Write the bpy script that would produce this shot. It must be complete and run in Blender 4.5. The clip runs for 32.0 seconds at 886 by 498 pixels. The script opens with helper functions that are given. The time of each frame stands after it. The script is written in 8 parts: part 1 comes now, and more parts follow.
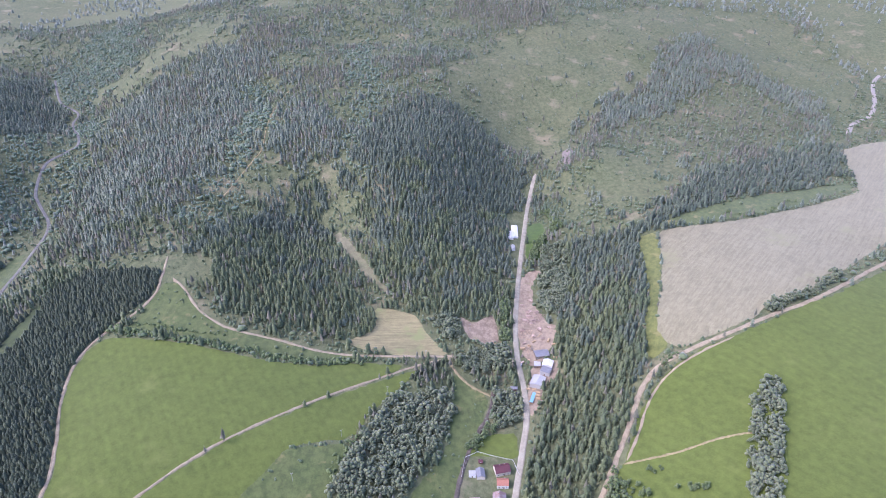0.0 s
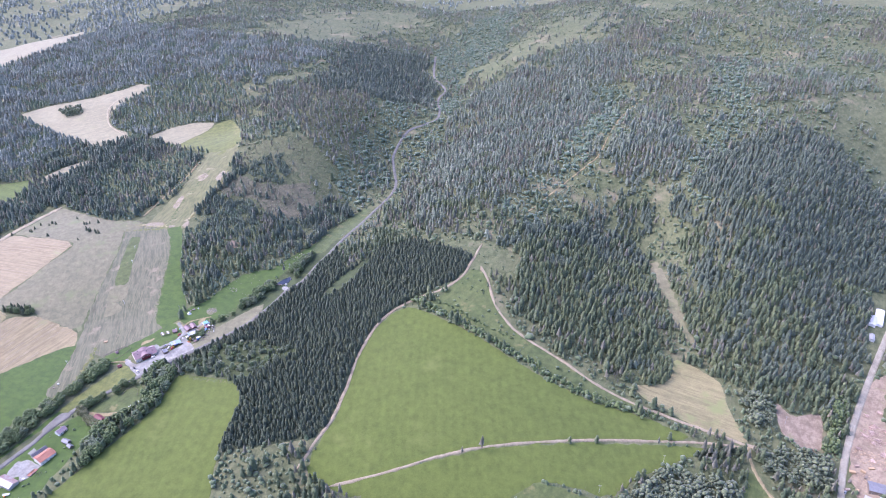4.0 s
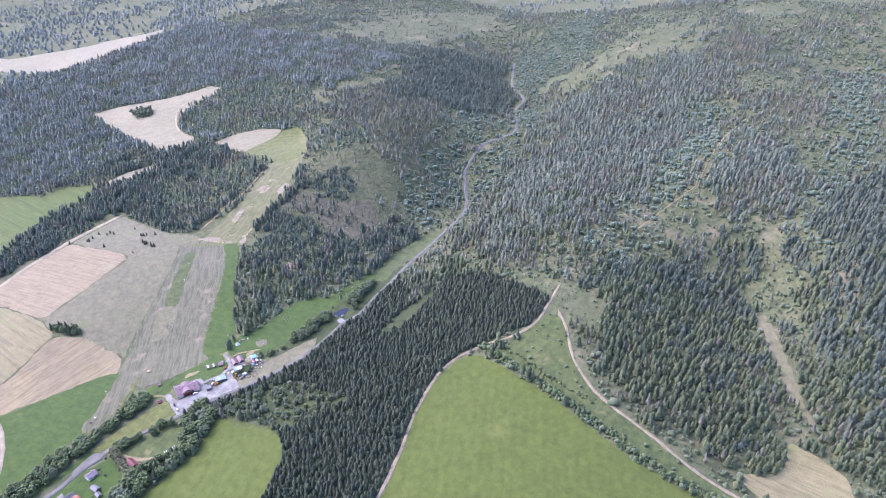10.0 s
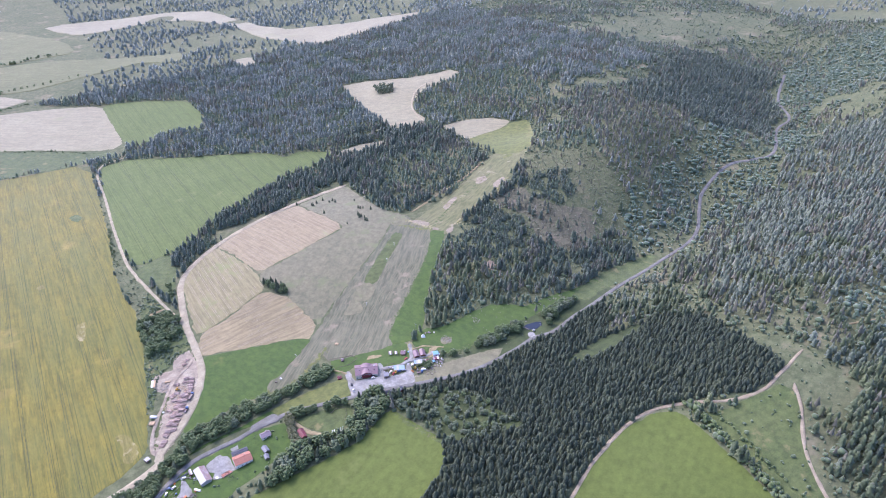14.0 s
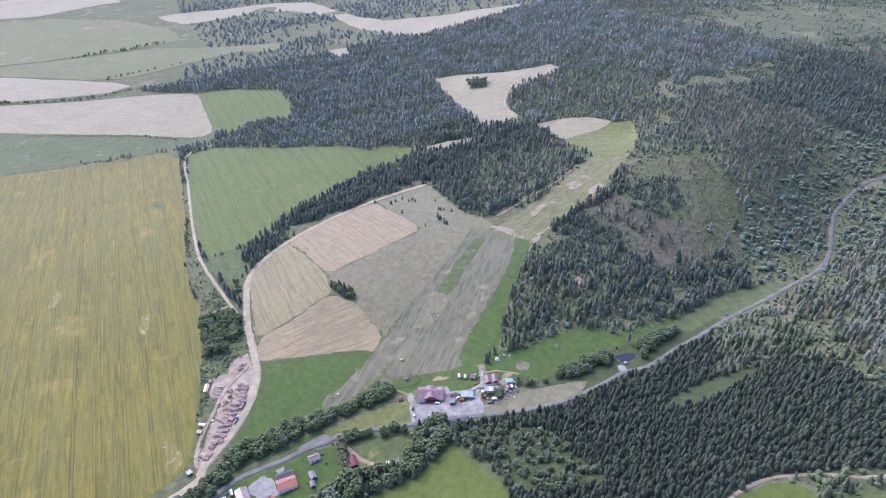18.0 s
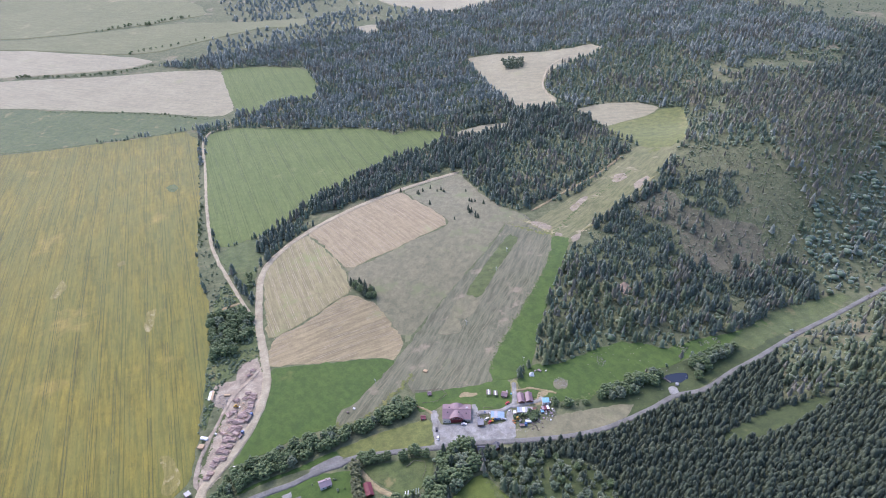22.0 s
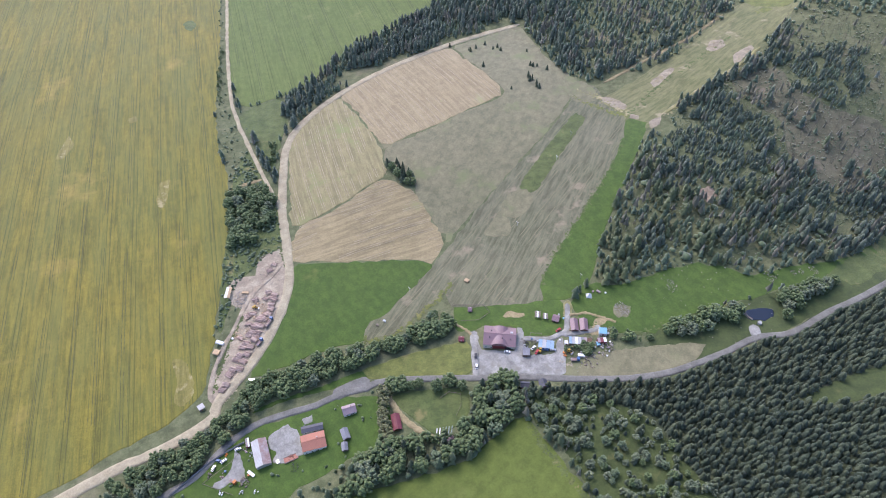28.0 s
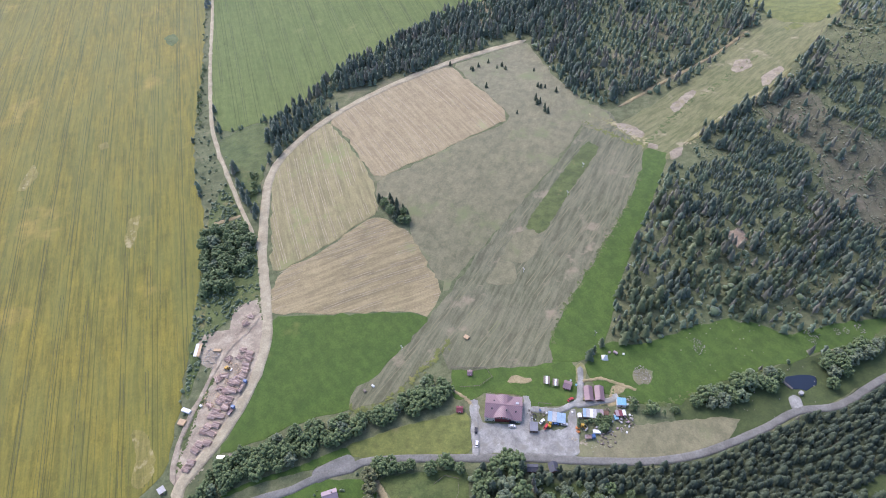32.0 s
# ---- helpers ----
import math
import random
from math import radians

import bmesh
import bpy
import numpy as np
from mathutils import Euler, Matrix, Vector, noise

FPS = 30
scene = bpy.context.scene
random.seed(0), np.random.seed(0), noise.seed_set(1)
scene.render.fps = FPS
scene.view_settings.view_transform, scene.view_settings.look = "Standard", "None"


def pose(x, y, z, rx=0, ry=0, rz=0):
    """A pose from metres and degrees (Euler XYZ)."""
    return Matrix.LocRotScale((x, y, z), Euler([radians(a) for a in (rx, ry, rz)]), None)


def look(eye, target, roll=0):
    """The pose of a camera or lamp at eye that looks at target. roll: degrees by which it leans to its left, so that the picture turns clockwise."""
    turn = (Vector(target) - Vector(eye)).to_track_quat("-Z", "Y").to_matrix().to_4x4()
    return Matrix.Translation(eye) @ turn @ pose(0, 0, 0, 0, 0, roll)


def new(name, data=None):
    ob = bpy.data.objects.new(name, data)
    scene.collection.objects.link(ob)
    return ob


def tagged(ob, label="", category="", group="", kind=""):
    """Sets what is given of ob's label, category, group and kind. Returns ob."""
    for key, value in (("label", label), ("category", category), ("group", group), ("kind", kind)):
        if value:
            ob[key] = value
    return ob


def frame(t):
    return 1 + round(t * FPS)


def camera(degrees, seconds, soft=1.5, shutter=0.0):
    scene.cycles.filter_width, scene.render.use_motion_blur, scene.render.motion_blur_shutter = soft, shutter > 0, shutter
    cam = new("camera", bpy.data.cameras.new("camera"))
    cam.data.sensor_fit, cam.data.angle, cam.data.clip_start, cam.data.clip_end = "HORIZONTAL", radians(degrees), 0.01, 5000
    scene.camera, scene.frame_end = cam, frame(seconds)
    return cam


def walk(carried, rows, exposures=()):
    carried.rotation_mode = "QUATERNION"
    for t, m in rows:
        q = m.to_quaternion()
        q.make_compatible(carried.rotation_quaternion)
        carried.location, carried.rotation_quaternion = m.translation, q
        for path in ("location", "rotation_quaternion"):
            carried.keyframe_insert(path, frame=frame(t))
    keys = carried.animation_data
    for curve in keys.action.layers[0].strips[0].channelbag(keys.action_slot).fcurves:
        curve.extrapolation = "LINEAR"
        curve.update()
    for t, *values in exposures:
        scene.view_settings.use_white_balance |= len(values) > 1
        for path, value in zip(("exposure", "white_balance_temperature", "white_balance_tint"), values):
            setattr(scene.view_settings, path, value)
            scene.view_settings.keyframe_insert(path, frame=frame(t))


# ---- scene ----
cam = camera(68.73, 32.0, soft=1.0)

# seconds, place, heading (clockwise from north), tilt, lean
PATH = [
    (0.0, 0.04, 0.04, 428.95, -0.004, -27.742, -0.67),
    (0.5, -1.41, 6.04, 428.93, -3.376, -27.698, -0.527),
    (1.0, -3.09, 11.76, 429.36, -9.268, -27.7, -0.29),
    (1.5, -3.99, 18.42, 428.63, -15.045, -27.653, -0.056),
    (2.0, -5.71, 24.73, 428.95, -20.407, -27.704, 0.155),
    (2.5, -7.46, 31.92, 428.86, -25.22, -27.792, 0.247),
    (3.0, -9.22, 39.08, 428.78, -28.887, -27.835, 0.311),
    (3.5, -11.77, 45.82, 429.09, -29.569, -27.869, 0.307),
    (4.0, -15.74, 52.94, 429.28, -30.281, -27.918, 0.257),
    (4.5, -19.8, 59.06, 429.59, -31.103, -27.959, 0.257),
    (6.5, -37.74, 85.13, 430.2, -31.296, -28.015, 0.131),
    (7.0, -42.14, 91.67, 430.46, -32.122, -28.044, 0.074),
    (7.5, -47.09, 98.41, 430.49, -33.468, -28.08, 0.106),
    (8.0, -51.31, 104.82, 430.73, -34.872, -28.105, 0.11),
    (8.5, -56.22, 111.03, 431.02, -36.218, -28.12, 0.103),
    (9.0, -61.52, 117.55, 430.98, -36.839, -28.134, 0.083),
    (9.5, -66.55, 122.68, 429.91, -36.849, -28.1, 0.081),
    (10.0, -71.69, 128.05, 428.11, -36.851, -28.1, 0.046),
    (10.5, -76.2, 134.08, 426.01, -36.928, -28.112, -0.03),
    (11.0, -81.71, 139.54, 423.6, -36.938, -28.112, 0.009),
    (11.5, -87.0, 144.97, 421.91, -36.955, -28.161, -0.015),
    (12.0, -92.25, 150.86, 419.65, -36.995, -28.167, -0.03),
    (12.5, -98.16, 156.13, 417.66, -37.014, -28.192, -0.022),
    (13.0, -103.01, 160.26, 416.69, -45.027, -28.348, 0.204),
    (13.5, -107.96, 165.85, 415.8, -53.287, -28.548, 0.412),
    (14.0, -112.71, 172.99, 414.22, -57.746, -28.694, 0.443),
    (14.5, -120.09, 176.79, 412.46, -57.597, -28.736, 0.503),
    (15.0, -127.54, 181.93, 409.61, -58.543, -28.772, 0.475),
    (15.5, -133.32, 186.96, 407.26, -61.571, -28.852, 0.554),
    (17.5, -161.55, 212.6, 392.54, -66.769, -28.872, -0.376),
    (18.0, -169.26, 216.48, 390.91, -66.838, -28.944, -0.49),
    (18.5, -176.9, 219.7, 389.15, -67.067, -28.973, -0.479),
    (19.0, -184.34, 222.6, 387.26, -67.414, -28.984, -0.448),
    (19.5, -191.72, 225.74, 385.06, -67.837, -28.994, -0.499),
    (20.0, -199.29, 228.41, 384.16, -68.213, -29.07, -0.458),
    (20.5, -207.54, 231.34, 381.85, -68.604, -28.954, -0.465),
    (21.0, -215.14, 234.08, 380.09, -69.273, -26.979, -0.449),
    (21.5, -222.2, 236.11, 377.18, -69.562, -27.597, -0.385),
    (22.0, -229.92, 238.11, 374.67, -69.566, -30.635, -0.424),
    (22.5, -237.99, 239.81, 372.48, -69.623, -33.816, -0.409),
    (23.0, -245.34, 241.44, 369.52, -70.474, -36.881, -0.415),
    (23.5, -253.98, 243.96, 367.66, -71.358, -37.993, -0.39),
    (24.0, -261.52, 245.88, 365.48, -72.212, -40.194, -0.381),
    (24.5, -270.09, 247.62, 362.94, -72.997, -43.324, -0.354),
    (26.5, -304.72, 256.94, 368.93, -73.855, -46.044, 0.491),
    (27.0, -312.92, 259.27, 368.64, -73.848, -45.808, 0.539),
    (27.5, -321.58, 262.35, 368.34, -73.921, -45.871, 0.5),
    (28.0, -329.1, 265.36, 368.15, -73.993, -45.82, 0.43),
    (28.5, -336.51, 267.96, 367.11, -74.058, -45.744, 0.411),
    (29.0, -343.95, 270.51, 365.65, -74.091, -45.72, 0.395),
    (29.5, -351.68, 273.85, 364.19, -74.245, -45.783, 0.317),
    (30.0, -359.71, 277.26, 362.27, -74.37, -45.883, 0.216),
    (30.5, -367.2, 280.02, 360.27, -74.445, -45.907, 0.137),
    (31.0, -374.99, 282.68, 357.83, -74.485, -45.907, 0.139),
    (31.5, -382.61, 284.93, 355.29, -74.461, -45.862, 0.216),
    (32.0, -389.92, 287.52, 353.3, -74.508, -45.852, 0.23),
]


def flown(x, y, z, heading, tilt, lean):
    h, p = radians(heading), radians(tilt)
    way = Vector((math.sin(h) * math.cos(p), math.cos(h) * math.cos(p), math.sin(p)))
    eye = Vector((x, y, z))
    return look(eye, eye + way * 100, lean)


walk(cam, [(row[0], flown(*row[1:])) for row in PATH],
     exposures=[(0, 1.04, 5500, 32), (4, 1.26, 5500, 34), (12.5, 1.25, 5500, 34), (13.5, 1.10, 5500, 32), (15.5, 1.02, 5500, 30), (18, 0.88, 5500, 29), (26, 0.78, 5800, 22), (32, 0.76, 5800, 21)])

# ---- sky and sun: bright day under thin cloud ----
world = bpy.data.worlds.new("sky")
scene.world = world
world.use_nodes = True
wn = world.node_tree
sky = wn.nodes.new("ShaderNodeTexSky")
sky.sky_type = "NISHITA"
sky.sun_disc = False
sky.sun_elevation = radians(48)
sky.sun_rotation = radians(250)
sky.dust_density = 3.0
sky.air_density = 1.0
wn.links.new(sky.outputs[0], wn.nodes["Background"].inputs[0])
wn.nodes["Background"].inputs[1].default_value = 0.18
sun = new("sun", bpy.data.lights.new("sun", "SUN"))
sun.data.energy = 1.0
sun.data.angle = radians(30)
sun.data.color = (1.0, 0.95, 0.87)
az, el = radians(250), radians(48)
sun.matrix_world = look((0, 0, 900), (-math.sin(az) * math.cos(el) * 100, -math.cos(az) * math.cos(el) * 100,
                                      900 - math.sin(el) * 100))

# ---- lie of the land: heights along creeks, terraces and crests (x, y, z) ----
CREEK_WEST = [(-480, 60, -30), (-600, 175, -18), (-551, 241, -14), (-578, 376, -2), (-541, 552, 6), (-590, 740, 9),
              (-582, 872, 11), (-672, 962, 20), (-722, 1258, 48), (-815, 1386, 62), (-920, 1600, 84), (-1120, 2100, 140),
              (-1350, 2700, 200)]
TERRACE_WEST = [(-690, 370, -5), (-692, 250, -5), (-766, 244, -5), (-817, 145, -10), (-909, 223, -2), (-1371, 223, -10),
                (-1445, 437, 20), (-755, 347, 10), (-838, 500, 26), (-797, 568, 22), (-965, 535, 22), (-908, 856, 64),
                (-1221, 908, 98), (-1280, 765, 66), (-940, 680, 42), (-1000, 0, -14), (-700, -50, -26)]
HILL_WEST = [(-872, 865, 88), (-715, 775, 60), (-710, 893, 70), (-660, 597, 26), (-800, 957, 98), (-840, 907, 96),
             (-910, 1057, 108), (-782, 1088, 88), (-1000, 1090, 118), (-1020, 1260, 126), (-1150, 1400, 130),
             (-1060, 1540, 112), (-1240, 1030, 118), (-1500, 1300, 140)]
SHELF_MIDDLE = [(-367, 575, 25), (-333, 685, 50), (7, 570, -4), (-79, 627, 0), (-150, 843, 15), (-250, 380, 14),
                (-400, 430, 14), (-460, 330, 0), (-150, 480, 10), (-60, 400, -6)]
HILL_MIDDLE = [(-286, 720, 54), (-232, 892, 56), (-326, 900, 74), (-286, 950, 90), (-361, 927, 80), (-457, 871, 68),
               (-436, 735, 46), (-500, 960, 56), (-221, 1069, 116), (-362, 1150, 104), (-480, 1284, 118), (-590, 1220, 84),
               (-312, 1246, 122), (-277, 1420, 156), (-637, 1400, 118), (-420, 1540, 180), (-614, 1650, 172),
               (-311, 1743, 200), (-825, 1718, 138), (-450, 2200, 245)]
SPUR_EAST = [(-85, 890, 96), (-46, 838, 68), (-82, 775, 40), (27, 735, 24), (-125, 1000, 98), (-18, 985, 98), (20, 1090, 96),
             (-148, 1049, 98), (-150, 905, 66), (-160, 1270, 136), (0, 1250, 124), (-51, 1440, 166), (-184, 1521, 144),
             (-180, 1660, 182), (60, 900, 30), (40, 990, 62)]
CREEK_EAST = [(60, 300, -30), (70, 450, -24), (104, 563, -16), (97, 720, -9), (107, 880, -1), (135, 1000, 10),
              (165, 1150, 24), (80, 100, -36)]
SHELF_EAST = [(226, 1119, 46), (248, 1031, 66), (300, 1050, 60), (430, 1080, 58), (285, 764, 43), (300, 533, 50), (632, 911, 48),
              (500, 700, 52), (400, 400, 52), (650, 450, 60), (185, 600, 20), (250, 300, 40), (160, 850, 20)]
HILL_EAST = [(190, 1260, 66), (300, 1390, 112), (425, 1305, 78), (350, 1700, 186), (420, 2300, 245), (600, 1640, 142),
             (120, 1500, 150), (800, 1700, 125), (750, 1250, 52), (1000, 1500, 70)]
FAR_HILLS = [(-1900, 500, 40), (-2300, 200, 30), (-2600, 1000, 80), (-1750, 1000, 100), (-1900, 1700, 160),
             (-2600, 2000, 210), (-3600, 1000, 160), (-3600, -600, 70), (-2300, -400, 10), (-900, 2800, 240),
             (0, 3000, 300), (1400, 2600, 250), (1600, 1500, 130), (1500, 600, 60), (1200, -100, 20), (0, -400, -30),
             (0, -1500, 0), (-1200, -1200, 0), (5500, 0, 250), (-6500, 0, 250), (0, 6500, 420), (0, -5500, 250),
             (5000, 5000, 400), (-6000, 5500, 400), (-5500, -5000, 250), (5000, -5000, 250)]
SPOTS = np.array(CREEK_WEST + TERRACE_WEST + HILL_WEST + SHELF_MIDDLE + HILL_MIDDLE + SPUR_EAST + CREEK_EAST + SHELF_EAST
                 + HILL_EAST + FAR_HILLS, float)


def bend(d2):
    """Kernel of a smooth sheet laid over the spot heights."""
    return np.sqrt(d2 + 60.0 ** 2)


def smooth_sheet():
    p, z = SPOTS[:, :2], SPOTS[:, 2]
    d2 = ((p[:, None] - p[None]) ** 2).sum(-1)
    n = len(p)
    a = np.zeros((n + 1, n + 1))
    a[:n, :n] = bend(d2) - np.eye(n) * 12.0
    a[:n, n] = a[n, :n] = 1
    return np.linalg.solve(a, np.append(z, 0))


SHEET = smooth_sheet()


def height(x, y):
    """Heights of the ground at x, y (numbers or arrays), as a flat array."""
    x, y = np.asarray(x, float), np.asarray(y, float)
    flat = np.stack([x.ravel(), y.ravel()], 1)
    out = np.empty(len(flat))
    for i in range(0, len(flat), 20000):
        q = flat[i:i + 20000]
        d2 = (q[:, :1] - SPOTS[None, :, 0]) ** 2 + (q[:, 1:] - SPOTS[None, :, 1]) ** 2
        out[i:i + 20000] = bend(d2) @ SHEET[:-1] + SHEET[-1]
    x, y = flat[:, 0], flat[:, 1]
    out += 3.0 * np.sin(x / 61 + 1.3 * np.sin(y / 83)) * np.sin(y / 71 + np.sin(x / 97)) * np.clip((out - 20) / 60, 0, 1)
    return out


# ---- materials ----
def graph(name):
    m = bpy.data.materials.new(name)
    m.use_nodes = True
    t = m.node_tree
    return m, t, t.nodes["Principled BSDF"]


def add(t, kind, **values):
    n = t.nodes.new(kind)
    for key, v in values.items():
        n.inputs[key.replace("_", " ")].default_value = v
    return n


def mixed(t, fac, a, b, mode="MIX"):
    """Colour mix; a, b and fac are sockets or values."""
    n = t.nodes.new("ShaderNodeMix")
    n.data_type, n.blend_type = "RGBA", mode
    for socket, v in ((n.inputs[0], fac), (n.inputs[6], a), (n.inputs[7], b)):
        if isinstance(v, bpy.types.NodeSocket):
            t.links.new(v, socket)
        else:
            socket.default_value = v if isinstance(v, (int, float)) else (*v[:3], 1)
    return n.outputs[2]


def ramp(t, source, lo, hi):
    n = add(t, "ShaderNodeMapRange")
    n.interpolation_type = "SMOOTHSTEP"
    t.links.new(source, n.inputs[0])
    n.inputs[1].default_value, n.inputs[2].default_value = lo, hi
    return n.outputs[0]


def place(t, turn=0.0, stretch=(1, 1, 1)):
    """World position in metres, turned about the upright axis."""
    g = t.nodes.new("ShaderNodeNewGeometry")
    m = t.nodes.new("ShaderNodeMapping")
    m.inputs[2].default_value[2] = radians(turn)
    t.links.new(g.outputs["Position"], m.inputs[0])
    if stretch == (1, 1, 1):
        return m.outputs[0]
    s = t.nodes.new("ShaderNodeMapping")
    s.inputs[3].default_value = stretch
    t.links.new(m.outputs[0], s.inputs[0])
    return s.outputs[0]


def noisy(t, at, scale, detail=4.0, rough=0.6):
    n = add(t, "ShaderNodeTexNoise", Scale=scale, Detail=detail, Roughness=rough)
    t.links.new(at, n.inputs["Vector"])
    return n.outputs[0]


def bands(t, at, period, distort=1.5, detail_scale=0.5):
    n = add(t, "ShaderNodeTexWave", Scale=0.314 / period, Distortion=distort, Detail=2.0, Detail_Scale=detail_scale)
    t.links.new(at, n.inputs["Vector"])
    return n.outputs["Fac"]


def bumped(t, b, h, strength, dist):
    n = add(t, "ShaderNodeBump", Strength=strength, Distance=dist)
    t.links.new(h, n.inputs["Height"])
    t.links.new(n.outputs[0], b.inputs["Normal"])


def land(name, base, alt, patch=None, patch_at=(0.56, 0.66), turn=0.0, period=0.0, line=None, line_at=(0.75, 0.95),
         swath=0.0, blotch=0.02, rough=0.9, relief=0.25, streak=0.25, fuzz=0.14, rows=False, broad=None, tram=0.0, grainy=0.30):
    """Soil, grass or crop: two colours in drifts, fine grain, worn patches, drill rows or wheel tracks."""
    m, t, b = graph(name)
    at = place(t, turn)
    drift = ramp(t, noisy(t, at, blotch, 5.0), 0.36, 0.64)
    col = mixed(t, drift, base, alt)
    along = place(t, turn, (1.0, 0.06, 1.0) if rows or period else (0.5, 0.35, 0.5))
    grain = noisy(t, along, 0.35, 4.0, 0.7)
    dark = [c * (1 - streak) for c in base]
    lite = [min(1, c * (1 + streak)) for c in alt]
    col = mixed(t, 0.55, col, mixed(t, ramp(t, grain, 0.35, 0.65), dark, lite))
    tufts = noisy(t, at, 0.13, 5.0, 0.7)
    col = mixed(t, ramp(t, tufts, 0.32, 0.68), mixed(t, 0.16, col, (0, 0, 0)), mixed(t, 0.10, col, alt))
    fine = noisy(t, at, 0.9, 6.0, 0.75)
    col = mixed(t, ramp(t, fine, 0.3, 0.75), mixed(t, grainy, col, (0, 0, 0)), col)
    if broad:
        wide = place(t, turn, (1.0, 0.16, 1.0))
        col = mixed(t, ramp(t, noisy(t, wide, 0.055, 4.0, 0.6), 0.36, 0.70), col, mixed(t, 0.5, col, broad))
        col = mixed(t, ramp(t, noisy(t, wide, 0.25, 3.0, 0.6), 0.45, 0.75), col, mixed(t, 0.2, col, (0.03, 0.045, 0.01)))
    if tram:
        w = bands(t, at, tram, 1.6, 0.05)
        pair = t.nodes.new("ShaderNodeMath")
        pair.operation = "SUBTRACT"
        t.links.new(ramp(t, w, 0.90, 0.94), pair.inputs[0])
        t.links.new(ramp(t, w, 0.945, 0.975), pair.inputs[1])
        pair.use_clamp = True
        col = mixed(t, pair.outputs[0], col, mixed(t, 0.5, col, (0.025, 0.04, 0.008)))
    if patch:
        col = mixed(t, ramp(t, noisy(t, at, blotch * 1.7, 6.0, 0.65), *patch_at), col, patch)
    if swath:
        col = mixed(t, ramp(t, bands(t, at, swath, 5.0, 0.15), 0.25, 0.75), col, mixed(t, 0.05, col, (0.02, 0.03, 0.0)))
    if period:
        wob = mixed(t, ramp(t, bands(t, at, period, 1.2, 0.3), *line_at), col, line)
        col = mixed(t, ramp(t, noisy(t, at, 0.03), 0.25, 0.5), col, wob)
    t.links.new(col, b.inputs["Base Color"])
    b.inputs["Roughness"].default_value = rough
    b.inputs["Sheen Weight"].default_value = fuzz
    b.inputs["Sheen Roughness"].default_value = 0.6
    b.inputs["Specular IOR Level"].default_value = 0.25
    bumped(t, b, fine, relief, 0.5)
    return m


def foliage(name, greens, rough=0.75, fuzz=0.25, drift=0.012, grain=1.6):
    """Leaves or needles: each clump its own tint, drifts from stand to stand, fine mottling."""
    m, t, b = graph(name)
    g = t.nodes.new("ShaderNodeNewGeometry")
    at = place(t)
    a = mixed(t, g.outputs["Random Per Island"], greens[0], greens[1])
    col = mixed(t, ramp(t, noisy(t, at, drift, 4.0), 0.38, 0.62), a, mixed(t, 0.5, a, greens[2]))
    fine = noisy(t, at, grain, 3.0, 0.8)
    col = mixed(t, ramp(t, fine, 0.25, 0.7), mixed(t, 0.22, col, (0, 0, 0)), col)
    t.links.new(col, b.inputs["Base Color"])
    b.inputs["Roughness"].default_value = rough
    b.inputs["Sheen Weight"].default_value = fuzz
    b.inputs["Specular IOR Level"].default_value = 0.3
    bumped(t, b, fine, 0.5, 0.5)
    return m


def coat(name, colour, rough=0.6, metal=0.0, wear=0.3, scale=0.8, stain=None, ribs=0.0, turn=0.0, spec=0.5):
    """Paint, tiles, metal, planks: base colour with grime and fading; ribs: width of corrugation or courses."""
    m, t, b = graph(name)
    at = place(t, turn)
    n1 = noisy(t, at, scale, 5.0, 0.65)
    n2 = noisy(t, at, scale * 7, 3.0, 0.6)
    dirt = stain or [c * 0.55 for c in colour]
    col = mixed(t, ramp(t, n1, 0.4, 0.75), colour, mixed(t, wear, colour, dirt))
    col = mixed(t, ramp(t, n2, 0.3, 0.8), mixed(t, 0.25 * wear + 0.05, col, (0, 0, 0)), col)
    if ribs:
        w = bands(t, at, ribs, 0.0)
        col = mixed(t, w, mixed(t, 0.22, col, (0, 0, 0)), col)
        bumped(t, b, w, 0.5, 0.08)
    else:
        bumped(t, b, n2, 0.2, 0.05)
    t.links.new(col, b.inputs["Base Color"])
    b.inputs["Roughness"].default_value = rough
    b.inputs["Metallic"].default_value = metal
    b.inputs["Specular IOR Level"].default_value = spec
    return m


M = {}
# open country
M["ground"] = land("hill_grass", (0.119, 0.148, 0.065), (0.187, 0.194, 0.096), (0.232, 0.203, 0.122), (0.55, 0.70), blotch=0.011, relief=0.6, fuzz=0.03)
M["rape"] = land("ripening_rape", (0.172, 0.170, 0.021), (0.272, 0.224, 0.025), (0.320, 0.240, 0.050), (0.57, 0.76), turn=-91, grainy=0.36, rows=True,
                 broad=(0.150, 0.158, 0.034), blotch=0.008, streak=0.28, tram=21.0)
M["rape_bare"] = land("thin_rape", (0.205, 0.190, 0.036), (0.270, 0.232, 0.062), (0.33, 0.28, 0.13), (0.52, 0.70), turn=-91, rows=True, blotch=0.09, streak=0.3)
M["cereal"] = land("green_cereal", (0.128, 0.176, 0.040), (0.160, 0.202, 0.052), (0.178, 0.198, 0.060), (0.6, 0.75), turn=-92, tram=20.0, rows=True, blotch=0.008, streak=0.12, fuzz=0.08)
M["meadow"] = land("mown_meadow", (0.116, 0.152, 0.028), (0.136, 0.172, 0.033), (0.148, 0.170, 0.042), (0.58, 0.74), turn=-30, swath=9.0, blotch=0.012, streak=0.10, fuzz=0.06, grainy=0.22)
M["lush"] = land("lush_grass", (0.0622, 0.119, 0.0127), (0.0898, 0.148, 0.0183), (0.119, 0.143, 0.0268), (0.62, 0.75), turn=70, swath=7.0, blotch=0.02, streak=0.12)
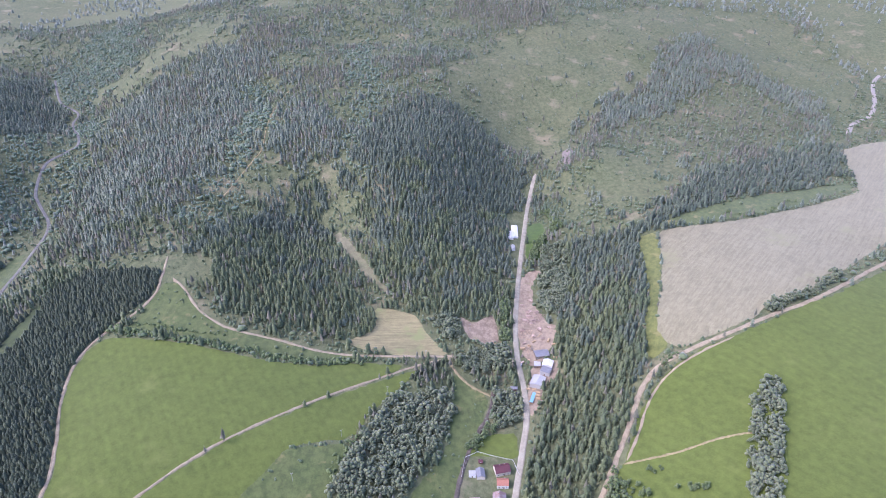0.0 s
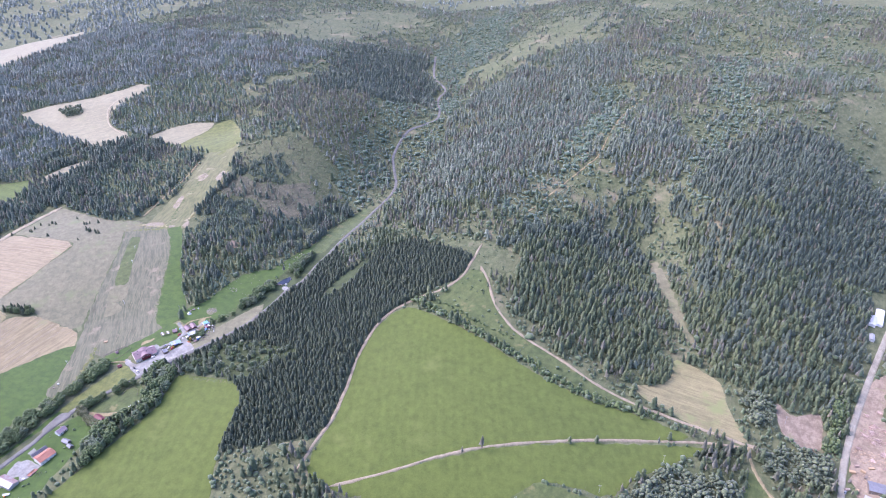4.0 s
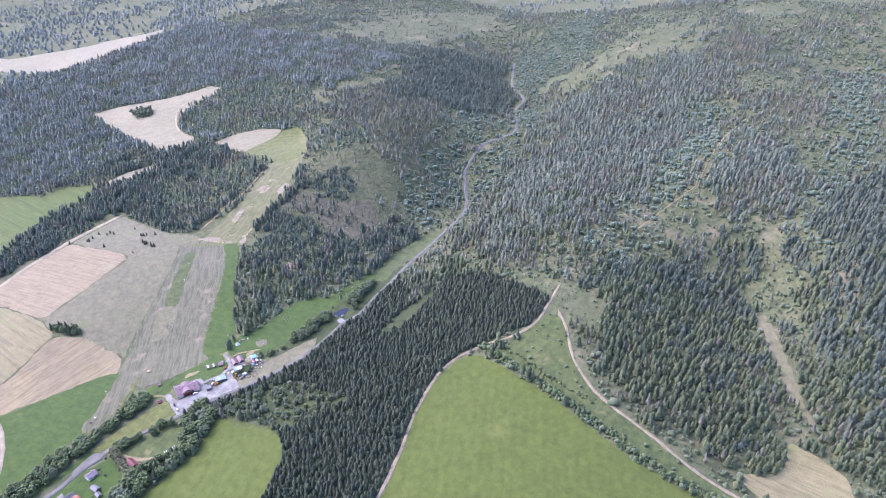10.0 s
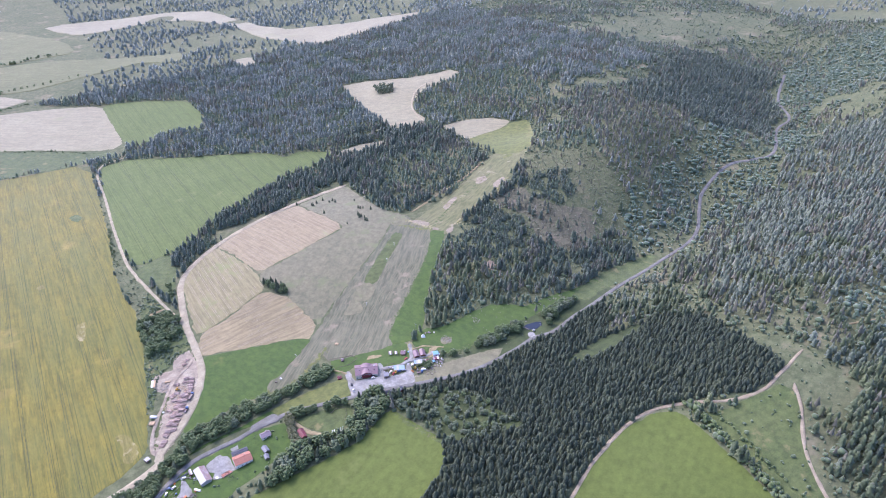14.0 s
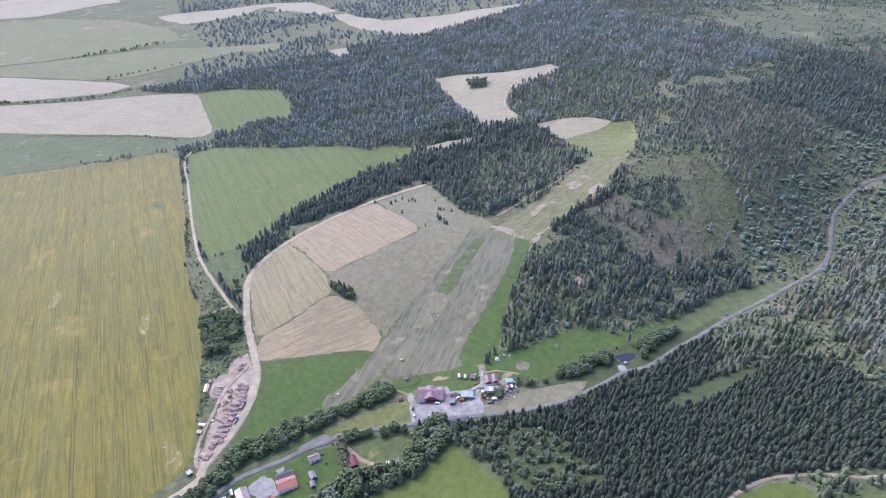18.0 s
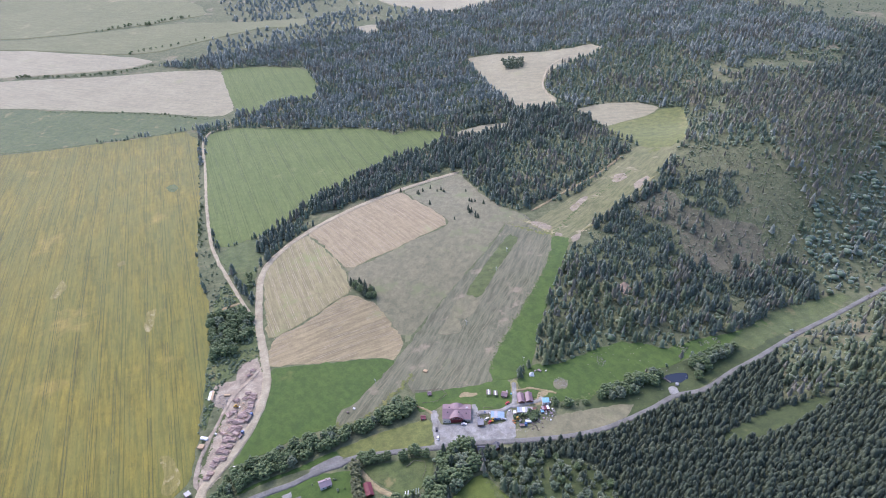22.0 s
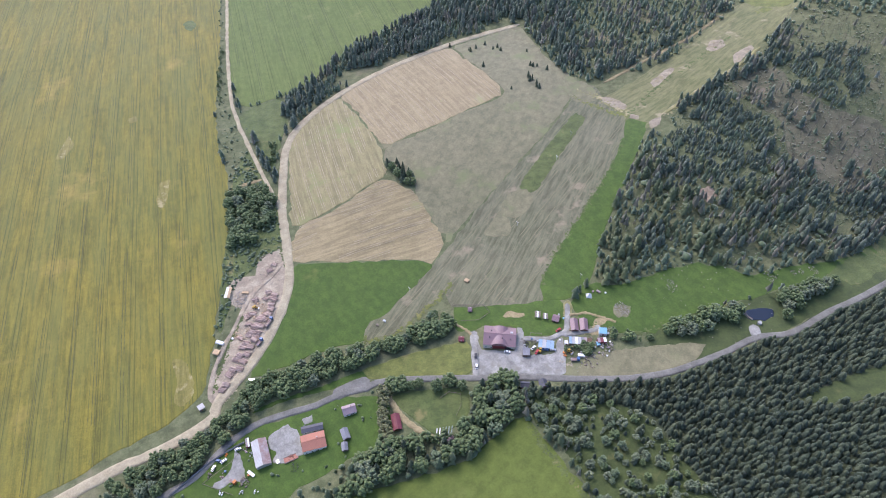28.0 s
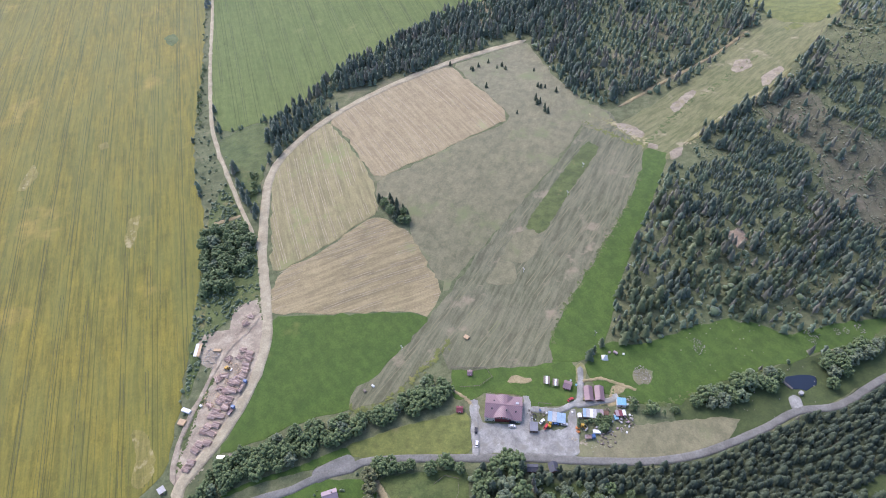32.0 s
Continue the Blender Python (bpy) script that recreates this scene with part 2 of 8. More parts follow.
M["stubble"] = land("stubble", (0.334, 0.264, 0.139), (0.388, 0.315, 0.171), (0.292, 0.281, 0.130), (0.60, 0.72), turn=-104, rows=True, blotch=0.014, streak=0.18)
M["stubble_low"] = land("cut_stubble", (0.312, 0.253, 0.124), (0.399, 0.320, 0.166), (0.270, 0.259, 0.111), (0.58, 0.7), turn=-8, rows=True, blotch=0.016, streak=0.2)
M["stubble_mid"] = land("olive_stubble", (0.270, 0.241, 0.106), (0.345, 0.297, 0.143), (0.216, 0.230, 0.083), (0.5, 0.66), turn=-92, rows=True, blotch=0.018, streak=0.2)
M["pale"] = land("pale_stubble", (0.323, 0.291, 0.164), (0.402, 0.362, 0.21), (0.265, 0.255, 0.126), (0.58, 0.72), turn=40, blotch=0.01, streak=0.12, rows=True)
M["dry"] = land("dry_pasture", (0.204, 0.196, 0.103), (0.259, 0.237, 0.130), (0.171, 0.187, 0.079), (0.52, 0.66), turn=-50, blotch=0.016, streak=0.18)
M["run"] = land("worn_slope", (0.150, 0.156, 0.078), (0.205, 0.195, 0.112), (0.255, 0.215, 0.135), (0.56, 0.68), turn=-49, blotch=0.03, streak=0.35, rows=True)
M["run_light"] = land("sandy_slope", (0.235, 0.23, 0.084), (0.294, 0.27, 0.109), (0.392, 0.326, 0.185), (0.52, 0.62), turn=-20, blotch=0.03, streak=0.3, rows=True)
M["olive"] = land("olive_grass", (0.142, 0.168, 0.0378), (0.196, 0.209, 0.0504), (0.225, 0.204, 0.0672), (0.58, 0.7), turn=20, blotch=0.02)
M["rough"] = land("rough_pasture", (0.086, 0.126, 0.029), (0.130, 0.158, 0.044), (0.19, 0.172, 0.064), (0.58, 0.7), blotch=0.03, relief=0.6)
M["bare"] = land("bare_earth", (0.335, 0.280, 0.195), (0.42, 0.36, 0.26), (0.27, 0.235, 0.14), (0.52, 0.66), blotch=0.10, streak=0.25, fuzz=0.0)
M["yard"] = land("trampled_yard", (0.385, 0.315, 0.222), (0.48, 0.41, 0.292), (0.29, 0.235, 0.17), (0.52, 0.66), blotch=0.09, streak=0.3, fuzz=0.0)
M["red"] = land("reddish_gravel", (0.304, 0.23, 0.16), (0.402, 0.321, 0.227), (0.245, 0.214, 0.126), (0.56, 0.7), blotch=0.06, fuzz=0.0)
M["gravel"] = land("gravel_lot", (0.300, 0.292, 0.262), (0.392, 0.384, 0.342), (0.226, 0.215, 0.178), (0.52, 0.68), turn=70, blotch=0.09, streak=0.25, fuzz=0.0)
M["track"] = land("dirt_track", (0.421, 0.362, 0.235), (0.519, 0.454, 0.302), (0.333, 0.286, 0.168), (0.58, 0.72), blotch=0.06, streak=0.1, fuzz=0.0)
M["path"] = land("earth_track", (0.323, 0.26, 0.139), (0.402, 0.332, 0.181), (0.196, 0.204, 0.0756), (0.55, 0.7), blotch=0.08, fuzz=0.0)
M["cutover"] = land("cutover_brush", (0.120, 0.120, 0.060), (0.164, 0.152, 0.086), (0.185, 0.152, 0.104), (0.56, 0.70), blotch=0.05, relief=0.6, streak=0.35)
M["oldroad"] = land("old_road", (0.40, 0.362, 0.268), (0.475, 0.435, 0.33), (0.32, 0.292, 0.21), (0.57, 0.7), blotch=0.05, streak=0.1, fuzz=0.0)
M["asphalt"] = land("worn_asphalt", (0.196, 0.190, 0.166), (0.260, 0.254, 0.223), (0.153, 0.147, 0.129), (0.56, 0.7), blotch=0.05, streak=0.1, relief=0.1, fuzz=0.0)
# plantation floor: shade under the trees put into the green, with brown patches
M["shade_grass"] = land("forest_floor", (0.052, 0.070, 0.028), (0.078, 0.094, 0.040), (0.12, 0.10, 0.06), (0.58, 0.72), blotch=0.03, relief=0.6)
M["stones"] = coat("pale_stone", (0.42, 0.38, 0.33), 0.9, wear=0.6, scale=0.5, spec=0.2)
M["rock"] = coat("red_rock", (0.31, 0.26, 0.23), 0.95, wear=0.6, scale=0.15, spec=0.2)
M["spruce"] = foliage("spruce_needles", ((0.082, 0.113, 0.060), (0.149, 0.173, 0.076), (0.100, 0.134, 0.069)), fuzz=0.15)
# hillside needles: tint paled to carry distance haze in the colour
M["hazed_hill_spruce"] = foliage("hazed_hill_spruce", ((0.135, 0.173, 0.121), (0.186, 0.214, 0.139), (0.151, 0.188, 0.127)), fuzz=0.25)
M["slope_spruce"] = foliage("slope_spruce", ((0.080, 0.110, 0.078), (0.122, 0.150, 0.092), (0.090, 0.122, 0.082)), fuzz=0.2)
# furthest needles: tint and sheen raised further, haze painted in
M["hazed_far_spruce"] = foliage("hazed_far_spruce", ((0.154, 0.190, 0.155), (0.211, 0.238, 0.172), (0.171, 0.208, 0.161)), fuzz=0.35)
M["thicket"] = foliage("thicket_leaf", ((0.091, 0.141, 0.087), (0.154, 0.210, 0.118), (0.115, 0.166, 0.102)), fuzz=0.3)
M["young"] = foliage("young_spruce", ((0.048, 0.070, 0.046), (0.099, 0.120, 0.058), (0.063, 0.088, 0.053)), fuzz=0.15)
M["thin"] = foliage("ailing_spruce", ((0.146, 0.145, 0.102), (0.185, 0.174, 0.126), (0.152, 0.156, 0.109)), fuzz=0.15)
M["leaf"] = foliage("leafy_crown", ((0.076, 0.114, 0.040), (0.149, 0.192, 0.068), (0.100, 0.140, 0.051)), fuzz=0.15)
M["leaf_grey"] = foliage("willow_leaf", ((0.085, 0.115, 0.060), (0.180, 0.205, 0.105), (0.115, 0.145, 0.075)))
M["leaf_gold"] = foliage("linden_leaf", ((0.10, 0.115, 0.04), (0.17, 0.165, 0.065), (0.12, 0.13, 0.05)))
M["shrub"] = foliage("scrub_leaf", ((0.086, 0.127, 0.060), (0.152, 0.192, 0.091), (0.111, 0.151, 0.075)))
M["shrub_dry"] = foliage("dry_scrub", ((0.150, 0.162, 0.088), (0.235, 0.230, 0.135), (0.175, 0.185, 0.100)))
M["bark"] = coat("bark", (0.12, 0.095, 0.07), 0.9, wear=0.5, scale=2.0, spec=0.2)
M["dead"] = coat("dead_wood", (0.17, 0.15, 0.125), 0.9, wear=0.5, scale=2.0, spec=0.2)
# built things
M["plum_roof"] = coat("plum_metal_roof", (0.27, 0.17, 0.18), 0.5, wear=0.35, scale=0.25, stain=(0.33, 0.25, 0.25), ribs=0.9, turn=68)
M["red_roof"] = coat("red_tile_roof", (0.47, 0.20, 0.13), 0.7, wear=0.45, scale=0.4, stain=(0.30, 0.13, 0.09), ribs=0.45, turn=0)
M["maroon_roof"] = coat("maroon_tile_roof", (0.13, 0.04, 0.05), 0.6, wear=0.3, scale=0.5, ribs=0.45)
M["crimson_roof"] = coat("crimson_sheet_roof", (0.22, 0.05, 0.06), 0.5, wear=0.3, scale=0.5, ribs=0.5)
M["grey_roof"] = coat("grey_sheet_roof", (0.26, 0.26, 0.28), 0.5, wear=0.4, scale=0.4, ribs=0.6)
M["dark_roof"] = coat("dark_slate_roof", (0.10, 0.10, 0.12), 0.6, wear=0.35, scale=0.5, ribs=0.5)
M["tin_roof"] = coat("pale_tin_roof", (0.51, 0.51, 0.49), 0.4, wear=0.5, scale=0.25, stain=(0.42, 0.36, 0.33), ribs=0.8)
M["rust_roof"] = coat("rusty_tin_roof", (0.33, 0.22, 0.19), 0.7, wear=0.7, scale=0.25, stain=(0.48, 0.48, 0.50), ribs=0.8)
M["blue_roof"] = coat("light_blue_sheet", (0.33, 0.46, 0.57), 0.45, wear=0.35, scale=0.5, ribs=0.5)
M["cyan"] = coat("cyan_tarpaulin", (0.22, 0.44, 0.55), 0.45, wear=0.2, scale=0.8)
M["white"] = coat("white_paint", (0.78, 0.77, 0.74), 0.6, wear=0.2, scale=0.8)
M["cream"] = coat("cream_render", (0.66, 0.60, 0.50), 0.85, wear=0.25, scale=0.6)
M["brownwall"] = coat("brown_boarding", (0.19, 0.10, 0.065), 0.8, wear=0.4, scale=0.8, ribs=0.3)
M["redwall"] = coat("dark_red_boarding", (0.20, 0.035, 0.035), 0.7, wear=0.3, scale=0.8, ribs=0.4)
M["wood"] = coat("grey_wood", (0.23, 0.19, 0.15), 0.85, wear=0.5, scale=1.0)
M["bench_paint"] = coat("grey_green_paint", (0.34, 0.42, 0.39), 0.7, wear=0.4, scale=0.8)
M["plank"] = coat("fresh_timber", (0.52, 0.37, 0.21), 0.8, wear=0.4, scale=0.8)
M["log"] = coat("log_bark", (0.40, 0.29, 0.23), 0.9, wear=0.5, scale=1.2)
log_t = M["log"].node_tree
log_in = log_t.nodes["Principled BSDF"].inputs["Base Color"]
each = log_t.nodes.new("ShaderNodeObjectInfo")
log_t.links.new(mixed(log_t, 0.75, log_in.links[0].from_socket, mixed(log_t, each.outputs["Random"], (0.27, 0.185, 0.150), (0.60, 0.47, 0.38))), log_in)
M["logend"] = coat("log_end", (0.55, 0.40, 0.25), 0.85, wear=0.3, scale=2.0)
M["steel"] = coat("galvanised_steel", (0.5, 0.5, 0.52), 0.4, metal=0.8, wear=0.3, scale=1.0)
M["concrete"] = coat("concrete", (0.42, 0.41, 0.39), 0.9, wear=0.4, scale=0.6)
M["glass"] = coat("window_glass", (0.03, 0.04, 0.05), 0.08, wear=0.1, scale=1.0, spec=0.8)
M["tyre"] = coat("tyre_rubber", (0.025, 0.025, 0.027), 0.85, wear=0.2, scale=3.0)
M["yellow"] = coat("machine_yellow", (0.55, 0.33, 0.03), 0.5, wear=0.3, scale=1.0)
M["blue"] = coat("vehicle_blue", (0.05, 0.12, 0.27), 0.35, wear=0.2, scale=1.0)
M["redpaint"] = coat("vehicle_red", (0.42, 0.04, 0.04), 0.35, wear=0.2, scale=1.0)
M["black"] = coat("vehicle_black", (0.03, 0.03, 0.035), 0.3, wear=0.2, scale=1.0)
M["silver"] = coat("vehicle_silver", (0.45, 0.46, 0.47), 0.3, metal=0.4, wear=0.2, scale=1.0)
M["orange"] = coat("orange_plastic", (0.60, 0.20, 0.04), 0.5, wear=0.3, scale=1.0)
M["pink"] = coat("faded_pink_sheet", (0.37, 0.28, 0.29), 0.6, wear=0.4, scale=0.6)
pond_m, pond_t, pond_b = graph("pond_water")
pond_b.inputs["Base Color"].default_value = (0.012, 0.02, 0.035, 1)
pond_b.inputs["Roughness"].default_value = 0.06
bumped(pond_t, pond_b, noisy(pond_t, place(pond_t), 1.2), 0.08, 0.1)
M["water"] = pond_m
M["farmtrack"] = land("farm_track", (0.36, 0.295, 0.19), (0.44, 0.37, 0.25), (0.28, 0.245, 0.14), (0.58, 0.72), blotch=0.06, streak=0.15, fuzz=0.0)
M["plateau"] = land("plateau_stubble", (0.265, 0.238, 0.130), (0.320, 0.288, 0.165), (0.235, 0.225, 0.110), (0.58, 0.72), turn=40, blotch=0.01, streak=0.12, rows=True)
M["pale_green"] = land("pale_crop", (0.195, 0.208, 0.096), (0.245, 0.250, 0.122), (0.27, 0.25, 0.13), (0.6, 0.74), turn=40, blotch=0.008, streak=0.1, rows=True, fuzz=0.04)
M["slope"] = land("ski_grass", (0.160, 0.176, 0.060), (0.228, 0.220, 0.092), (0.30, 0.26, 0.15), (0.58, 0.72), turn=-20, blotch=0.03, streak=0.3, rows=True)
M["sapling"] = foliage("sapling_green", ((0.101, 0.147, 0.092), (0.163, 0.208, 0.116), (0.126, 0.170, 0.100)), fuzz=0.2)
M["tramline"] = land("wheel_rut", (0.098, 0.104, 0.028), (0.125, 0.126, 0.036), (0.16, 0.15, 0.045), (0.55, 0.7), blotch=0.05)
M["straw"] = land("straw_row", (0.37, 0.305, 0.185), (0.43, 0.355, 0.225), (0.31, 0.26, 0.15), (0.55, 0.7), blotch=0.06)
M["damp"] = land("damp_grass", (0.058, 0.084, 0.020), (0.078, 0.104, 0.027), (0.115, 0.112, 0.038), (0.58, 0.72), blotch=0.03, streak=0.2)
M["streambed"] = land("stream_bed", (0.10, 0.085, 0.07), (0.16, 0.135, 0.11), (0.25, 0.22, 0.19), (0.58, 0.7), blotch=0.1, fuzz=0.0)


# ---- tools ----
def to_object(name, bm, material, parent=None, label=""):
    me = bpy.data.meshes.new(name)
    bm.to_mesh(me)
    bm.free()
    for m in (material if isinstance(material, (list, tuple)) else [material]):
        me.materials.append(M[m])
    ob = new(name, me)
    if parent:
        ob.parent = parent
    if label:
        ob["label"] = label
    return ob


part = to_object


def sheet_mesh(name, verts, faces, material):
    """A mesh from arrays; faces is an n x 3 array."""
    me = bpy.data.meshes.new(name)
    me.vertices.add(len(verts))
    me.vertices.foreach_set("co", np.asarray(verts, np.float32).ravel())
    f = np.asarray(faces, np.int32)
    me.loops.add(f.size)
    me.loops.foreach_set("vertex_index", f.ravel())
    me.polygons.add(len(f))
    me.polygons.foreach_set("loop_start", np.arange(0, f.size, f.shape[1], dtype=np.int32))
    me.update(calc_edges=True)
    me.materials.append(M[material])
    return new(name, me)


def z_at(x, y):
    return float(height(x, y)[0])


def rounded(points, step, wobble, seed):
    """A closed outline with softened corners, stepped evenly and a little uneven."""
    p = np.array(points, float)
    q = np.roll(p, -1, 0)
    cut = np.empty((2 * len(p), 2))
    cut[0::2], cut[1::2] = p * 0.85 + q * 0.15, p * 0.15 + q * 0.85
    rng = np.random.default_rng(seed)
    out = []
    for a, b in zip(cut, np.roll(cut, -1, 0)):
        n = max(1, int(np.hypot(*(b - a)) / step))
        for k in range(n):
            out.append(a + (b - a) * k / n + rng.normal(0, wobble, 2))
    return out


def drape(name, outline, material, lift, label, category="field", step=12.0, cell=12.0, wobble=0.5, seed=1, kind="structure"):
    """A field, yard or clearing laid on the ground."""
    pts = rounded(outline, step, wobble, seed)
    bm = bmesh.new()
    face = bm.faces.new([bm.verts.new((x, y, 0)) for x, y in pts])
    face.normal_update()
    if face.normal.z < 0:
        face.normal_flip()
    bmesh.ops.triangulate(bm, faces=bm.faces[:])
    a = np.array(pts)
    for axis in (0, 1):
        n = Vector((1, 0, 0)) if axis == 0 else Vector((0, 1, 0))
        for c in np.arange(math.ceil(a[:, axis].min() / cell) * cell, a[:, axis].max(), cell):
            bmesh.ops.bisect_plane(bm, geom=bm.verts[:] + bm.edges[:] + bm.faces[:], plane_co=n * c, plane_no=n)
    xy = np.array([v.co[:2] for v in bm.verts])
    for v, z in zip(bm.verts, height(xy[:, 0], xy[:, 1])):
        v.co.z = z + lift
    # the rim runs down into the ground
    out = {v: Vector((0, 0, 0)) for e in bm.edges if len(e.link_faces) == 1 for v in e.verts}
    rim = [e for e in bm.edges if len(e.link_faces) == 1]
    for e in rim:
        a, b = e.verts
        n = Vector((b.co.y - a.co.y, a.co.x - b.co.x, 0)).normalized()
        if n.dot((a.co + b.co) / 2 - e.link_faces[0].calc_center_median()) < 0:
            n = -n
        out[a] += n
        out[b] += n
    low = {}
    for v, n in out.items():
        p = v.co + n.normalized() * (1.6 * lift + 0.3)
        low[v] = bm.verts.new((p.x, p.y, z_at(p.x, p.y) - 0.12))
    for e in rim:
        a, b = e.verts
        f = bm.faces.new((a, b, low[b], low[a]))
        f.normal_update()
        if f.normal.z < 0:
            f.normal_flip()
        f.smooth = True
    return tagged(to_object(name, bm, material), label, category, kind=kind)


def smooth_line(points, step):
    p = [np.array(q, float) for q in points]
    p = [2 * p[0] - p[1]] + p + [2 * p[-1] - p[-2]]
    out = []
    for a, b, c, d in zip(p, p[1:], p[2:], p[3:]):
        n = max(2, int(np.hypot(*(c - b)) / step))
        for k in range(n):
            u = k / n
            out.append(0.5 * (2 * b + (c - a) * u + (2 * a - 5 * b + 4 * c - d) * u * u + (3 * b - a - 3 * c + d) * u ** 3))
    out.append(p[-2])
    return np.array(out)


def strip(name, points, width, material, lift, label, category="road", ragged=0.25, seed=2, step=6.0):
    """A road or track along a line, crowned in the middle, with uneven edges."""
    length = sum(math.dist(a, b) for a, b in zip(points, points[1:]))
    c = smooth_line(points, 1.2 if length < 120 else step)
    t = np.gradient(c, axis=0)
    t /= np.linalg.norm(t, axis=1)[:, None] + 1e-9
    side = np.stack([-t[:, 1], t[:, 0]], 1)
    rng = np.random.default_rng(seed)
    run = np.concatenate([[0], np.cumsum(np.hypot(*np.diff(c, axis=0).T))])
    end = np.minimum(run, run[-1] - run)
    full = np.sqrt(np.clip(1 - (1 - np.clip(end / (width / 2), 0, 1)) ** 2, 0.02, 1))
    rows = []
    edge = {s: rng.normal(0, ragged, len(c)) for s in (-1, 1)}
    for k, beyond in ((-1, -0.45), (-1, 0), (-0.5, 0), (0, 0), (0.5, 0), (1, 0), (1, 0.45)):
        w = width / 2 * k * full + (edge[k] if abs(k) == 1 else 0) + beyond
        q = c + side * np.reshape(w, (-1, 1))
        rows.append(np.column_stack([q, height(q[:, 0], q[:, 1]) + (-0.15 if beyond else lift + 0.12 * (1 - abs(k)))]))
    v = np.concatenate(rows)
    n = len(c)
    f = np.array([(j * n + i + o, j * n + i + 1 + o, (j + 1) * n + i + 1 + o, (j + 1) * n + i + o)
                  for o in (0,) for j in range(6) for i in range(n - 1)])[:, ::-1]
    return tagged(sheet_mesh(name, v, f, material), label, category, kind="structure")


# ---- ground: one sheet to the horizon ----
def spaced(lo, hi, fine, far_lo, far_hi):
    core = list(np.arange(lo, hi + 1, fine))
    d, x = fine, hi
    while x < far_hi:
        d *= 1.25
        x += d
        core.append(x)
    d, x = fine, lo
    while x > far_lo:
        d *= 1.25
        x -= d
        core.insert(0, x)
    return np.array(core)


gx = spaced(-1500, 780, 12, -8000, 7000)
gy = spaced(0, 1620, 12, -7000, 8000)
X, Y = np.meshgrid(gx, gy)
Z = height(X, Y).reshape(X.shape)
ii, jj = np.meshgrid(np.arange(len(gx) - 1), np.arange(len(gy) - 1))
base = (jj * len(gx) + ii).ravel()
quads = np.stack([base, base + 1, base + len(gx) + 1, base + len(gx)], 1)
ground = sheet_mesh("ground", np.stack([X.ravel(), Y.ravel(), Z.ravel()], 1), quads, "ground")
ground.data.polygons.foreach_set("use_smooth", np.ones(len(quads), bool))
tagged(ground, "rolling green valley ground with grassy hills", "ground", kind="structure")

